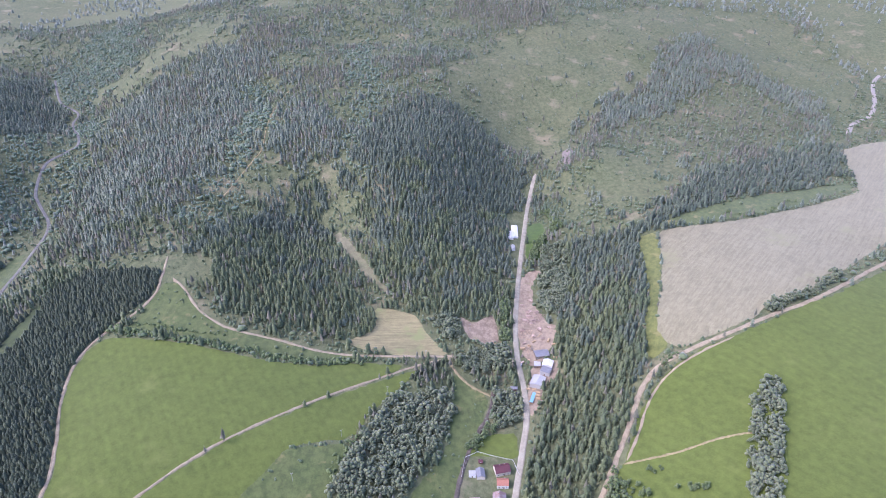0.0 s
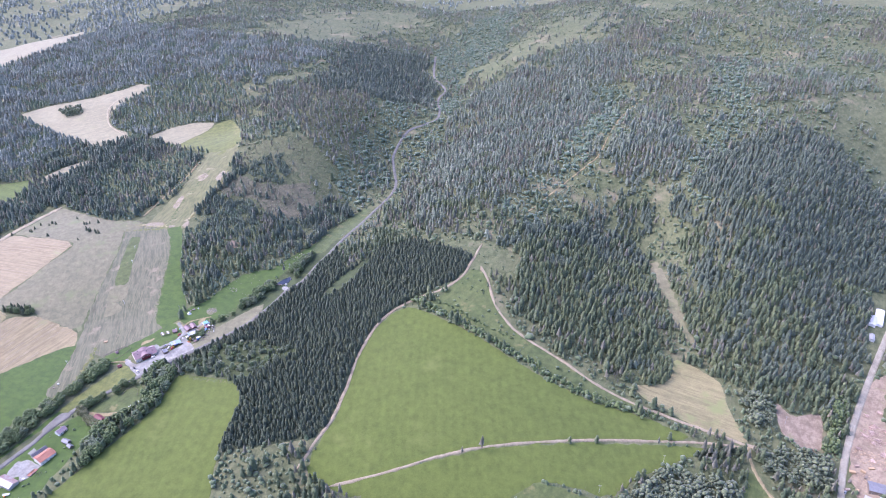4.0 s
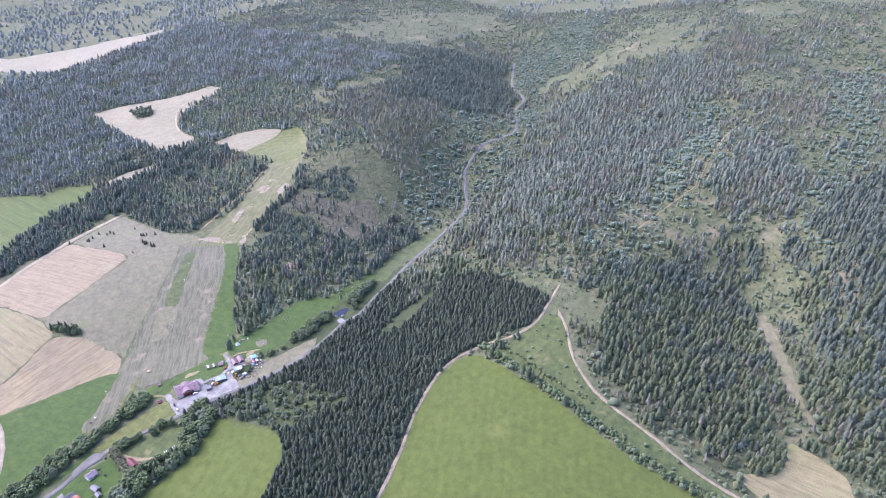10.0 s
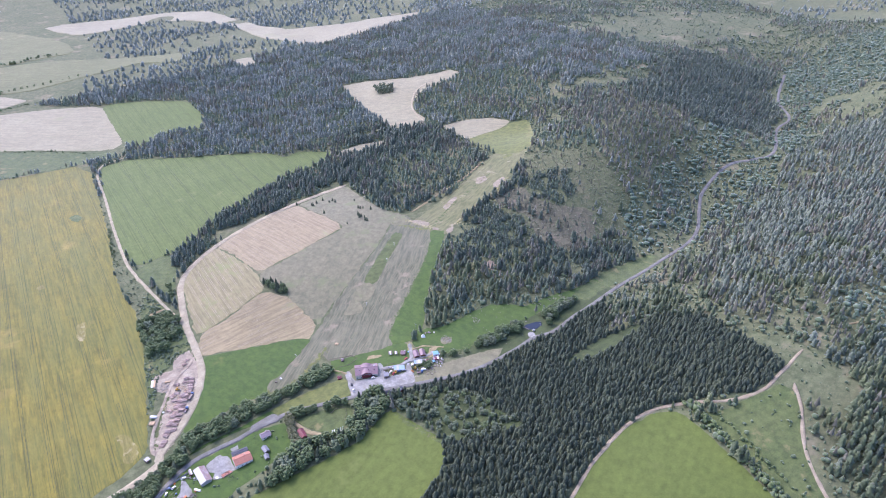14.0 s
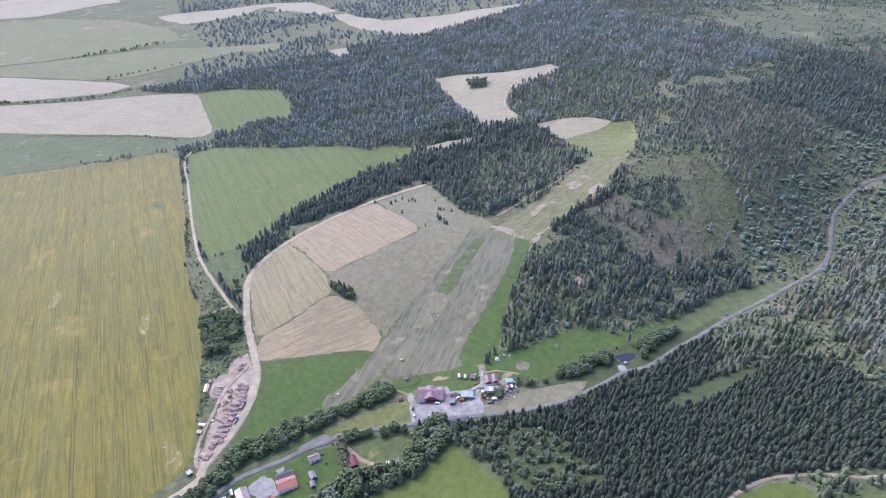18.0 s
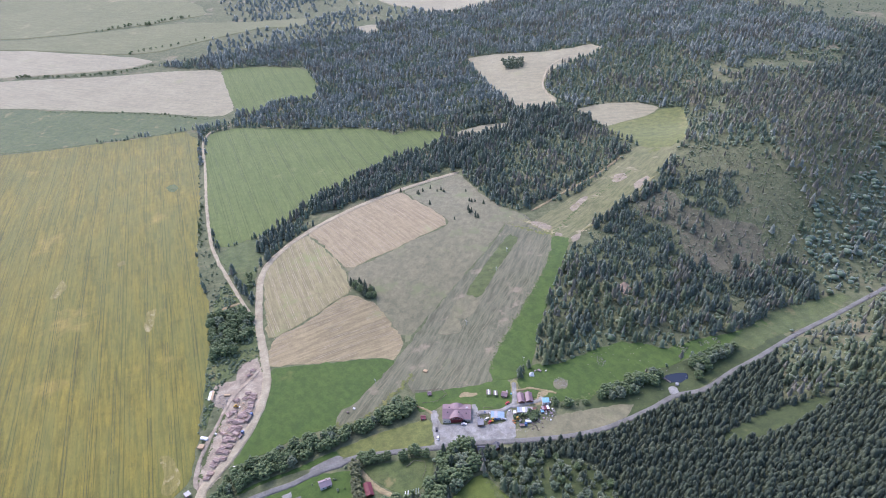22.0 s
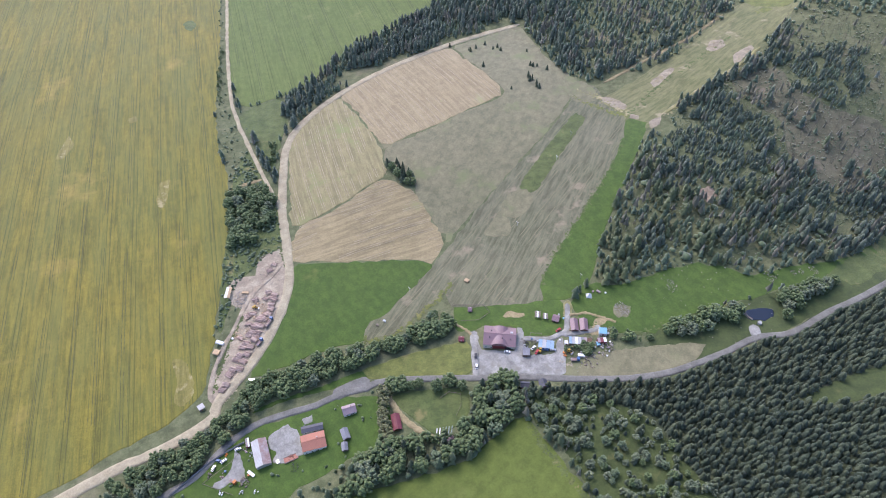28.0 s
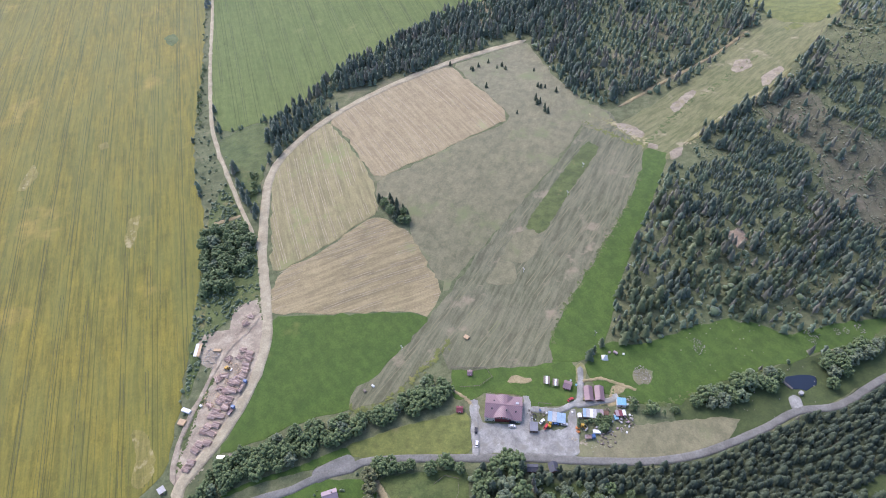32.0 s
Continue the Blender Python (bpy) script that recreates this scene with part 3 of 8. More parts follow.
# ---- fields, meadows and yards: name, material, label, outline ----
TOP = 27  # the last of these lie on other fields
FIELDS = [
    ("verge", "damp", "dark green grassy bank round the small pond", [
        (-556, 480), (-557, 505), (-558, 560), (-556, 620), (-561, 680), (-545, 680), (-533, 625), (-527, 575), (-526, 548),
        (-522, 520), (-521, 478), (-540, 474)]),
    ("pasture", "damp", "green pasture with scattered small trees", [
        (-530, 380), (-522, 403), (-505, 435), (-491, 447), (-470, 450), (-446, 454), (-427, 459), (-448, 392), (-474,
        390), (-497, 387), (-512, 378)]),
    ("pasture", "rough", "yellowish green strip of open pasture", [
        (-33, 388), (1, 443), (10, 517), (8, 549), (46, 519), (34, 475), (16, 432), (5, 352), (-34, 348)]),
    ("lawn", "lush", "green grass behind the ski lodge", [
        (-624, 359), (-616, 395), (-600, 432), (-592, 435), (-579, 428), (-571, 419), (-576, 396), (-585, 396), (-595,
        372), (-592, 366), (-597, 351)]),
    ("farm_grass", "lush", "patchy green grass round the farm buildings", [
        (-534, 152), (-541, 167), (-555, 187), (-564, 206), (-566, 247), (-569, 263), (-559, 294), (-543, 292), (-528,
        288), (-526, 270), (-517, 240), (-510, 212), (-517, 179)]),
    ("verge", "lush", "green bank between trees and asphalt road", [
        (-575, 203), (-578, 226), (-577, 256), (-578, 284), (-585, 281), (-580, 249), (-580, 218)]),
    ("verge", "rough", "weedy green bank beside the dirt road", [
        (-804, 203), (-851, 225), (-807, 236), (-760, 244), (-713, 241), (-709, 227), (-690, 204), (-661, 193), (-643,
        186), (-706, 193), (-754, 201)]),
    ("rape_field", "rape", "wide yellow-green ripening rape field with wheel tracks", [
        (-1373, -422), (-1385, -222), (-1371, -66), (-1366, -4), (-1365, 86), (-1361, 216), (-1034, 205), (-921, 196),
        (-864, 197), (-820, 203), (-775, 202), (-742, 199), (-706, 193), (-663, 187), (-625, 180), (-604, 174), (-593,
        165), (-584, 148), (-574, 116), (-563, 90), (-556, 57), (-551, -40), (-697, -154)]),
    ("cereal_field", "cereal", "green cereal field beside the dirt road", [
        (-1325, 229), (-1331, 274), (-1300, 314), (-1252, 374), (-1195, 458), (-1163, 487), (-1135, 496), (-1138, 528),
        (-1092, 573), (-1072, 547), (-1056, 473), (-1022, 412), (-994, 356), (-960, 319), (-947, 306), (-926, 271),
        (-917, 222), (-973, 215), (-1064, 216), (-1200, 221)]),
    ("cereal_field", "cereal", "small green cereal field at the forest edge", [
        (-1662, 279), (-1628, 361), (-1554, 438), (-1452, 440), (-1379, 422), (-1404, 371), (-1398, 338), (-1373, 309),
        (-1415, 286), (-1522, 281)]),
    ("stubble_field", "pale", "pale mown stubble field beyond the green crop", [
        (-1846, -519), (-1788, -121), (-1738, 44), (-1711, 168), (-1662, 278), (-1522, 281), (-1423, 284), (-1400, 261),
        (-1477, 151), (-1545, 23), (-1609, -98), (-1730, -479)]),
    ("pasture", "rough", "olive green pasture above the yellow field", [
        (-1719, -476), (-1599, -96), (-1538, 23), (-1468, 151), (-1391, 260), (-1359, 267), (-1367, 216), (-1370, 86),
        (-1372, -4), (-1379, -67), (-1426, -376)]),
    ("stubble_field", "pale", "pale tan harvested field in the distance", [
        (-2167, -522), (-2031, -154), (-1922, 12), (-1836, 116), (-1800, 146), (-1767, 105), (-1789, 8), (-1813, -125),
        (-1869, -435)]),
    ("cereal_field", "pale_green", "distant blue-green cereal field between hedges", [
        (-2285, -556), (-2128, -167), (-2119, -39), (-2120, 150), (-2096, 249), (-2000, 399), (-1947, 530), (-1880,
        495), (-1939, 391), (-1906, 277), (-1870, 172), (-1874, 98), (-1957, -27), (-2042, -155), (-2179, -526)]),
    ("meadow", "pale_green", "distant pale green rolling meadow", [
        (-2794, -702), (-2711, -243), (-2678, -79), (-2565, 122), (-2395, 233), (-2289, 275), (-2172, 283), (-2146,
        150), (-2137, -40), (-2146, -169), (-2297, -560)]),
    ("stubble_field", "pale", "long pale field winding through far forest", [
        (-2528, 231), (-2557, 310), (-2537, 470), (-2543, 621), (-2482, 724), (-2299, 753), (-2075, 778), (-1947, 820),
        (-1894, 932), (-1832, 1072), (-1817, 1177), (-1741, 1059), (-1715, 966), (-1705, 884), (-1726, 802), (-1847,
        770), (-1938, 728), (-2175, 721), (-2353, 657), (-2428, 545), (-2392, 416), (-2367, 313)]),
    ("stubble_field", "pale", "tiny pale clearing deep in dark forest", [
        (-1775, 594), (-1763, 642), (-1697, 634), (-1684, 603)]),
    ("stubble_field", "pale", "faint pale field on the far plain", [
        (-2822, -416), (-2731, -149), (-2844, 50), (-2870, 142), (-2996, 47), (-3171, -480)]),
    ("stubble_field", "pale", "pale mown clearing enclosed by dark forest", [
        (-1377, 714), (-1352, 767), (-1295, 824), (-1258, 876), (-1251, 903), (-1223, 910), (-1207, 889), (-1206, 847),
        (-1201, 803), (-1174, 770), (-1143, 758), (-1103, 756), (-1082, 739), (-1093, 714), (-1113, 690), (-1159, 694),
        (-1209, 690), (-1288, 702)]),
    ("stubble_field", "pale", "small tan mown field above the slope", [
        (-1053, 759), (-1046, 796), (-1016, 840), (-980, 857), (-972, 835), (-976, 793), (-975, 764)]),
    ("meadow", "olive", "yellow-green meadow at the top of the slope", [
        (-975, 764), (-975, 792), (-970, 834), (-974, 858), (-955, 879), (-898, 842), (-853, 800), (-854, 765), (-854,
        751), (-897, 758), (-934, 755)]),
    ("ski_slope", "slope", "sandy grass ski slope between forest edges", [
        (-888, 753), (-867, 761), (-852, 777), (-851, 794), (-829, 764), (-808, 723), (-790, 687), (-778, 639), (-771,
        614), (-749, 584), (-747, 570), (-764, 565), (-779, 558), (-802, 558), (-809, 578), (-815, 593), (-825, 618),
        (-839, 655), (-852, 685), (-870, 722)]),
    ("stubble_field", "stubble", "pinkish tan stubble field with drill rows", [
        (-899, 321), (-919, 352), (-935, 398), (-948, 448), (-924, 454), (-887, 464), (-846, 473), (-837, 467), (-828,
        433), (-815, 391), (-802, 345), (-831, 338), (-874, 329)]),
    ("stubble_field", "stubble_mid", "olive tan stubble field along the dirt road", [
        (-826, 260), (-849, 267), (-874, 284), (-897, 318), (-870, 327), (-830, 336), (-797, 341), (-765, 339), (-757,
        315), (-741, 283), (-734, 258), (-736, 251)]),
    ("stubble_field", "stubble_low", "tan stubble field with swaths of straw", [
        (-733, 257), (-738, 282), (-753, 314), (-762, 337), (-739, 358), (-726, 360), (-701, 365), (-682, 369), (-664,
        354), (-673, 341), (-682, 300), (-691, 265), (-695, 248), (-712, 247)]),
    ("pasture", "dry", "grey-green dry pasture beside the stubble", [
        (-800, 346), (-812, 390), (-826, 434), (-834, 468), (-844, 474), (-891, 465), (-926, 455), (-947, 451), (-954,
        485), (-964, 535), (-937, 535), (-884, 536), (-854, 542), (-841, 549), (-821, 534), (-802, 520), (-770, 485),
        (-739, 444), (-712, 408), (-693, 382), (-681, 371), (-702, 366), (-729, 360), (-742, 359), (-751, 361), (-776,
        349), (-783, 341)]),
    ("ski_slope", "run", "worn brownish grass ski run above the lodge", [
        (-833, 542), (-827, 561), (-790, 558), (-771, 569), (-732, 544), (-694, 506), (-658, 466), (-633, 437), (-612,
        422), (-601, 419), (-618, 355), (-632, 355), (-640, 366), (-625, 340), (-608, 310), (-608, 286), (-619, 292),
        (-633, 316), (-658, 349), (-680, 374), (-709, 407), (-736, 443), (-767, 484), (-797, 521)]),
    ("grass_strip", "lush", "bright green grass strip along the forest edge", [
        (-771, 569), (-752, 581), (-708, 543), (-673, 509), (-640, 482), (-611, 464), (-604, 452), (-597, 440), (-604,
        421), (-617, 424), (-637, 441), (-663, 470), (-699, 511), (-735, 546)]),
    ("meadow", "lush", "bright green meadow beside the log yard", [
        (-692, 249), (-689, 265), (-681, 300), (-671, 341), (-662, 354), (-649, 338), (-629, 311), (-618, 296), (-608,
        288), (-610, 270), (-609, 253), (-605, 229), (-602, 205), (-609, 210), (-630, 224), (-652, 236), (-674, 245)]),
    ("meadow", "lush", "green valley meadow dotted with pale stones", [
        (-606, 462), (-598, 476), (-597, 503), (-601, 526), (-594, 552), (-574, 573), (-574, 606), (-569, 650), (-579,
        693), (-560, 678), (-563, 646), (-556, 617), (-559, 586), (-558, 558), (-559, 532), (-557, 504), (-552, 480),
        (-558, 461), (-567, 448), (-575, 439), (-592, 438), (-601, 451)]),
    ("meadow", "rough", "narrow green meadow beside the valley road", [
        (-562, 625), (-583, 705), (-582, 779), (-571, 785), (-554, 724), (-551, 667), (-544, 638)]),
    ("meadow", "olive", "yellow-green meadow beside the car park", [
        (-585, 281), (-587, 314), (-586, 346), (-584, 358), (-559, 352), (-561, 335), (-570, 302), (-577, 286)]),
    ("lawn", "rough", "green lawn with a drive beside the road", [
        (-560, 296), (-555, 322), (-549, 347), (-529, 341), (-522, 324), (-522, 317), (-544, 303)]),
    ("verge", "dry", "pale dry grass verge beside the road", [
        (-547, 416), (-545, 455), (-534, 513), (-522, 497), (-521, 463), (-536, 410)]),
    ("meadow", "meadow", "smooth green meadow enclosed by trees", [
        (-499, 300), (-499, 332), (-507, 349), (-516, 365), (-516, 374), (-490, 382), (-458, 390), (-435, 380), (-424,
        367), (-413, 345), (-408, 329), (-386, 298), (-371, 280), (-357, 244), (-514, 163), (-500, 216)]),
    ("meadow", "damp", "narrow grassy glade between spruce stands", [
        (-476, 542), (-482, 587), (-475, 643), (-466, 641), (-462, 584), (-468, 552)]),
    ("meadow", "meadow", "large smooth green meadow bounded by dirt tracks", [
        (-360, 571), (-290, 563), (-228, 550), (-179, 541), (-133, 542), (-79, 556), (-40, 555), (-105, 506), (-153,
        468), (-195, 432), (-224, 401), (-251, 368), (-261, 333), (-313, 333), (-326, 371), (-327, 393), (-342, 429),
        (-361, 472), (-375, 524), (-371, 561)]),
    ("meadow", "meadow", "green meadow below the curving farm track", [
        (-249, 368), (-194, 430), (-152, 465), (-105, 502), (-28, 552), (-42, 526), (-70, 486), (-87, 446), (-126, 435),
        (-142, 426), (-153, 401), (-170, 373), (-178, 336), (-261, 333)]),
    ("pasture", "rough", "rough light green pasture with scattered bushes", [
        (-170, 373), (-153, 401), (-142, 426), (-86, 440), (-93, 416), (-98, 380), (-102, 342), (-178, 336)]),
    ("pasture", "rough", "overgrown green pasture between two dirt tracks", [
        (-338, 593), (-328, 656), (-308, 655), (-276, 615), (-238, 587), (-199, 578), (-137, 566), (-80, 566), (-135,
        549), (-181, 550), (-230, 559), (-286, 569), (-357, 578)]),
    ("hay_field", "stubble_mid", "small tan hay field below the forest", [
        (-109, 590), (-84, 610), (-77, 624), (-83, 652), (-57, 650), (-32, 640), (-23, 616), (-7, 590), (5, 576), (-41,
        571), (-91, 579)]),
    ("clearing", "dry", "brownish clearing strip in the forest gully", [
        (-157, 823), (-147, 828), (-115, 761), (-80, 697), (-63, 678), (-75, 680), (-91, 697), (-130, 755)]),
    ("gravel_clearing", "red", "reddish gravel clearing at the forest foot", [
        (18, 644), (35, 632), (59, 654), (62, 628), (62, 604), (41, 597), (27, 612)]),
    ("timber_yard", "red", "reddish gravel timber yard beside the road", [
        (102, 735), (121, 749), (131, 742), (114, 723), (111, 672), (121, 631), (131, 625), (122, 594), (107, 569), (94,
        563), (88, 586), (86, 618), (90, 675)]),
    ("timber_yard", "red", "gravel yard between sawmill sheds", [
        (94, 563), (123, 569), (122, 547), (102, 527), (96, 507), (85, 489), (86, 521)]),
    ("lawn", "lush", "green playing field beside the valley road", [
        (126, 874), (148, 876), (147, 807), (136, 771), (112, 770)]),
    ("stubble_field", "plateau", "wide pale tan mown field on the plateau", [
        (288, 777), (346, 781), (402, 791), (507, 832), (618, 886), (653, 960), (693, 1072), (759, 1114), (870, 1146),
        (1061, 1153), (946, 898), (724, 824), (555, 719), (506, 682), (458, 644), (434, 637), (404, 603), (346, 583),
        (325, 560), (273, 542), (240, 533), (228, 548), (226, 568), (240, 610), (261, 667), (275, 718)]),
    ("verge", "olive", "yellowish grass margin between forest and field", [
        (261, 771), (284, 775), (274, 719), (259, 668), (226, 573), (231, 540), (208, 526), (211, 560), (237, 637)]),
    ("pasture", "rough", "grassy margin with bushes above the tan field", [
        (281, 789), (380, 835), (470, 875), (559, 902), (622, 923), (618, 901), (512, 841), (406, 800), (347, 785)]),
    ("meadow", "meadow", "broad green meadow south of the farm road", [
        (912, 858), (511, 648), (421, 590), (361, 564), (318, 543), (262, 525), (225, 509), (200, 488), (180, 458),
        (162, 422), (156, 411), (145, 396), (136, 378), (124, 340), (422, 291)]),
    ("log_yard", "yard", "trampled reddish log yard beside dirt road", [
        (-693, 199), (-694, 213), (-692, 218), (-707, 222), (-712, 232), (-713, 241), (-688, 243), (-663, 236), (-636,
        222), (-613, 204), (-593, 187), (-592, 181), (-602, 180), (-620, 188), (-639, 196), (-657, 203), (-663, 210),
        (-666, 202), (-676, 195)]),
    ("car_park", "gravel", "pale grey gravel car park before the lodge", [
        (-591.7, 361.8), (-590.4, 365.8), (-575.8, 362.3), (-568.3, 376.7), (-566.1, 386.3), (-583.8, 394), (-583.3,
        396.8), (-575.7, 395.8), (-560.7, 389.4), (-554.7, 411), (-566.6, 417.9), (-566.9, 420.9), (-552.1, 415.6),
        (-538, 410.8), (-544.9, 391), (-554.2, 366.6), (-555.6, 354.9), (-561.8, 354.4)]),
    ("water", "water", "small dark pond beside the valley road", [
        (-549.2, 552.9), (-548.2, 563.4), (-543.7, 571.6), (-539, 567.6), (-538.7, 559.5), (-542.3, 550.7)]),
    ("clearing", "cutover", "brownish cut-over clearing on forest slope", [
        (-789, 683), (-766, 718), (-733, 713), (-697, 737), (-680, 766), (-634, 738), (-637, 705), (-634, 677), (-655, 671),
        (-681, 672), (-709, 684), (-737, 675), (-764, 670)]),
    ("lawn", "meadow", "mown green lawn above the village", [
        (26, 462), (45, 469), (69, 470), (67, 439), (38, 443), (21, 441)]),
    ("rock_face", "rock", "reddish bare rock outcrop above the valley", [
        (213, 1096), (229, 1112), (229, 1058), (216, 1030), (207, 1040)]),
    ("bare_patch", "rape_bare", "pale flattened patch in the yellow crop", [
        (-829, 143), (-832, 152), (-811, 151), (-793, 146), (-802, 141)]),
    ("bare_patch", "rape_bare", "sandy bare patch in the yellow crop", [
        (-897, 46), (-932, 55), (-913, 62), (-893, 53)]),
    ("bare_patch", "rough", "dark green weedy patch in the crop", [
        (-1133, 165), (-1139, 175), (-1121, 181), (-1108, 174), (-1117, 167)]),
    ("bare_patch", "rape_bare", "greyish thin patch in the crop", [
        (-941, 110), (-944, 118), (-933, 120), (-932, 113)]),
    ("grass_strip", "rough", "dark olive grass strip on the ski run", [
        (-792, 526), (-780, 532), (-745, 494), (-709, 456), (-710, 448), (-720, 444), (-757, 486)]),
    ("bare_patch", "dry", "brown trampled oval patch on the ski run", [
        (-715, 435), (-715, 448), (-704, 452), (-692, 443), (-687, 431), (-693, 421), (-705, 423)]),
    ("bare_patch", "dry", "dry brown worn patch on the run", [
        (-700, 421), (-689, 425), (-674, 422), (-673, 411), (-680, 399), (-688, 408)]),
    ("bare_patch", "bare", "bare pale earth patch on the slope", [
        (-806, 560), (-801, 569), (-786, 576), (-780, 571), (-788, 563), (-797, 558)]),
    ("bare_patch", "bare", "pale bare earth scar on the slope", [
        (-840, 690), (-836, 702), (-824, 698), (-822, 683), (-828, 680)]),
    ("bare_patch", "bare", "long bare earth scar on the slope", [
        (-807, 696), (-812, 717), (-805, 716), (-795, 695), (-795, 688)]),
    ("bare_patch", "bare", "small bare earth scar at the forest edge", [
        (-756, 584), (-757, 595), (-748, 588), (-746, 579)]),
    ("bare_patch", "bare", "sandy bare strip on the upper slope", [
        (-809, 611), (-821, 638), (-815, 640), (-798, 611)]),
    ("farmyard", "gravel", "pale gravel farmyard between barn and house", [
        (-556, 214), (-560, 226), (-554, 233), (-540, 233), (-536, 238), (-537, 229), (-534, 221), (-537, 215), (-543,
        219), (-548, 215)]),
    ("bare_patch", "gravel", "pale gravel patch behind the outbuilding", [
        (-561, 237), (-562, 243), (-557, 243), (-557, 238)]),
    ("bare_patch", "gravel", "worn dirt patch beside the barn", [
        (-552, 193), (-548, 196), (-536, 197), (-530, 198), (-533, 189), (-530, 181), (-533, 178), (-537, 187), (-543,
        191)]),
    ("bare_patch", "dry", "dry stony ground beside the truck", [
        (-542, 414), (-546, 432), (-541, 436), (-531, 428), (-535, 413)]),
    ("bare_patch", "path", "worn earth around the twin huts", [
        (-574, 448), (-575, 456), (-571, 457), (-568, 450), (-563, 445), (-563, 441)]),
    ("bare_patch", "dry", "pale patch of strewn stones in grass", [
        (-580, 465), (-581, 473), (-576, 478), (-570, 472), (-571, 464)]),
    ("bare_patch", "yard", "pale littered ground beside the white shelter", [
        (-688, 196), (-694, 202), (-686, 215), (-676, 213), (-668, 211), (-669, 202), (-677, 195)]),
    ("bare_patch", "run_light", "scuffed earth at the foot of the run", [
        (-594, 433), (-597, 438), (-589, 438), (-582, 432), (-585, 430)]),
    ("bare_patch", "path", "worn earth patch below the ski run", [
        (-601, 393), (-595, 404), (-593, 401), (-598, 388)]),
    ("bare_patch", "dry", "trampled sandy disc at the head of the run", [
        (-827, 529), (-837, 542), (-836, 553), (-820, 558), (-804, 555), (-802, 544), (-807, 532)]),
    ("bare_patch", "bare", "small pale sand patch on the run", [
        (-767, 569), (-773, 574), (-767, 578), (-763, 575)]),
    ("bare_patch", "red", "reddish scraped earth among young spruces", [
        (-661, 578), (-662, 589), (-651, 589), (-647, 580), (-654, 578)]),
    ("stubble_field", "pale", "narrow pale strip of field between two woods", [
        (-1074, 566), (-1090, 585), (-1089, 624), (-1075, 656), (-1057, 658), (-1054, 622), (-1065, 586)]),
    ("bare_patch", "rape_bare", "thin tan patch at the corner of the crop", [
        (-635, 153), (-632, 162), (-612, 168), (-602, 168), (-594, 160), (-601, 154), (-615, 158)]),
    ("pasture", "rough", "rough grass triangle between two dirt roads", [
        (-907, 217), (-918, 242), (-923, 264), (-889, 261), (-872, 264), (-851, 254), (-822, 248), (-803, 244), (-833, 238), (-874, 226)]),
]

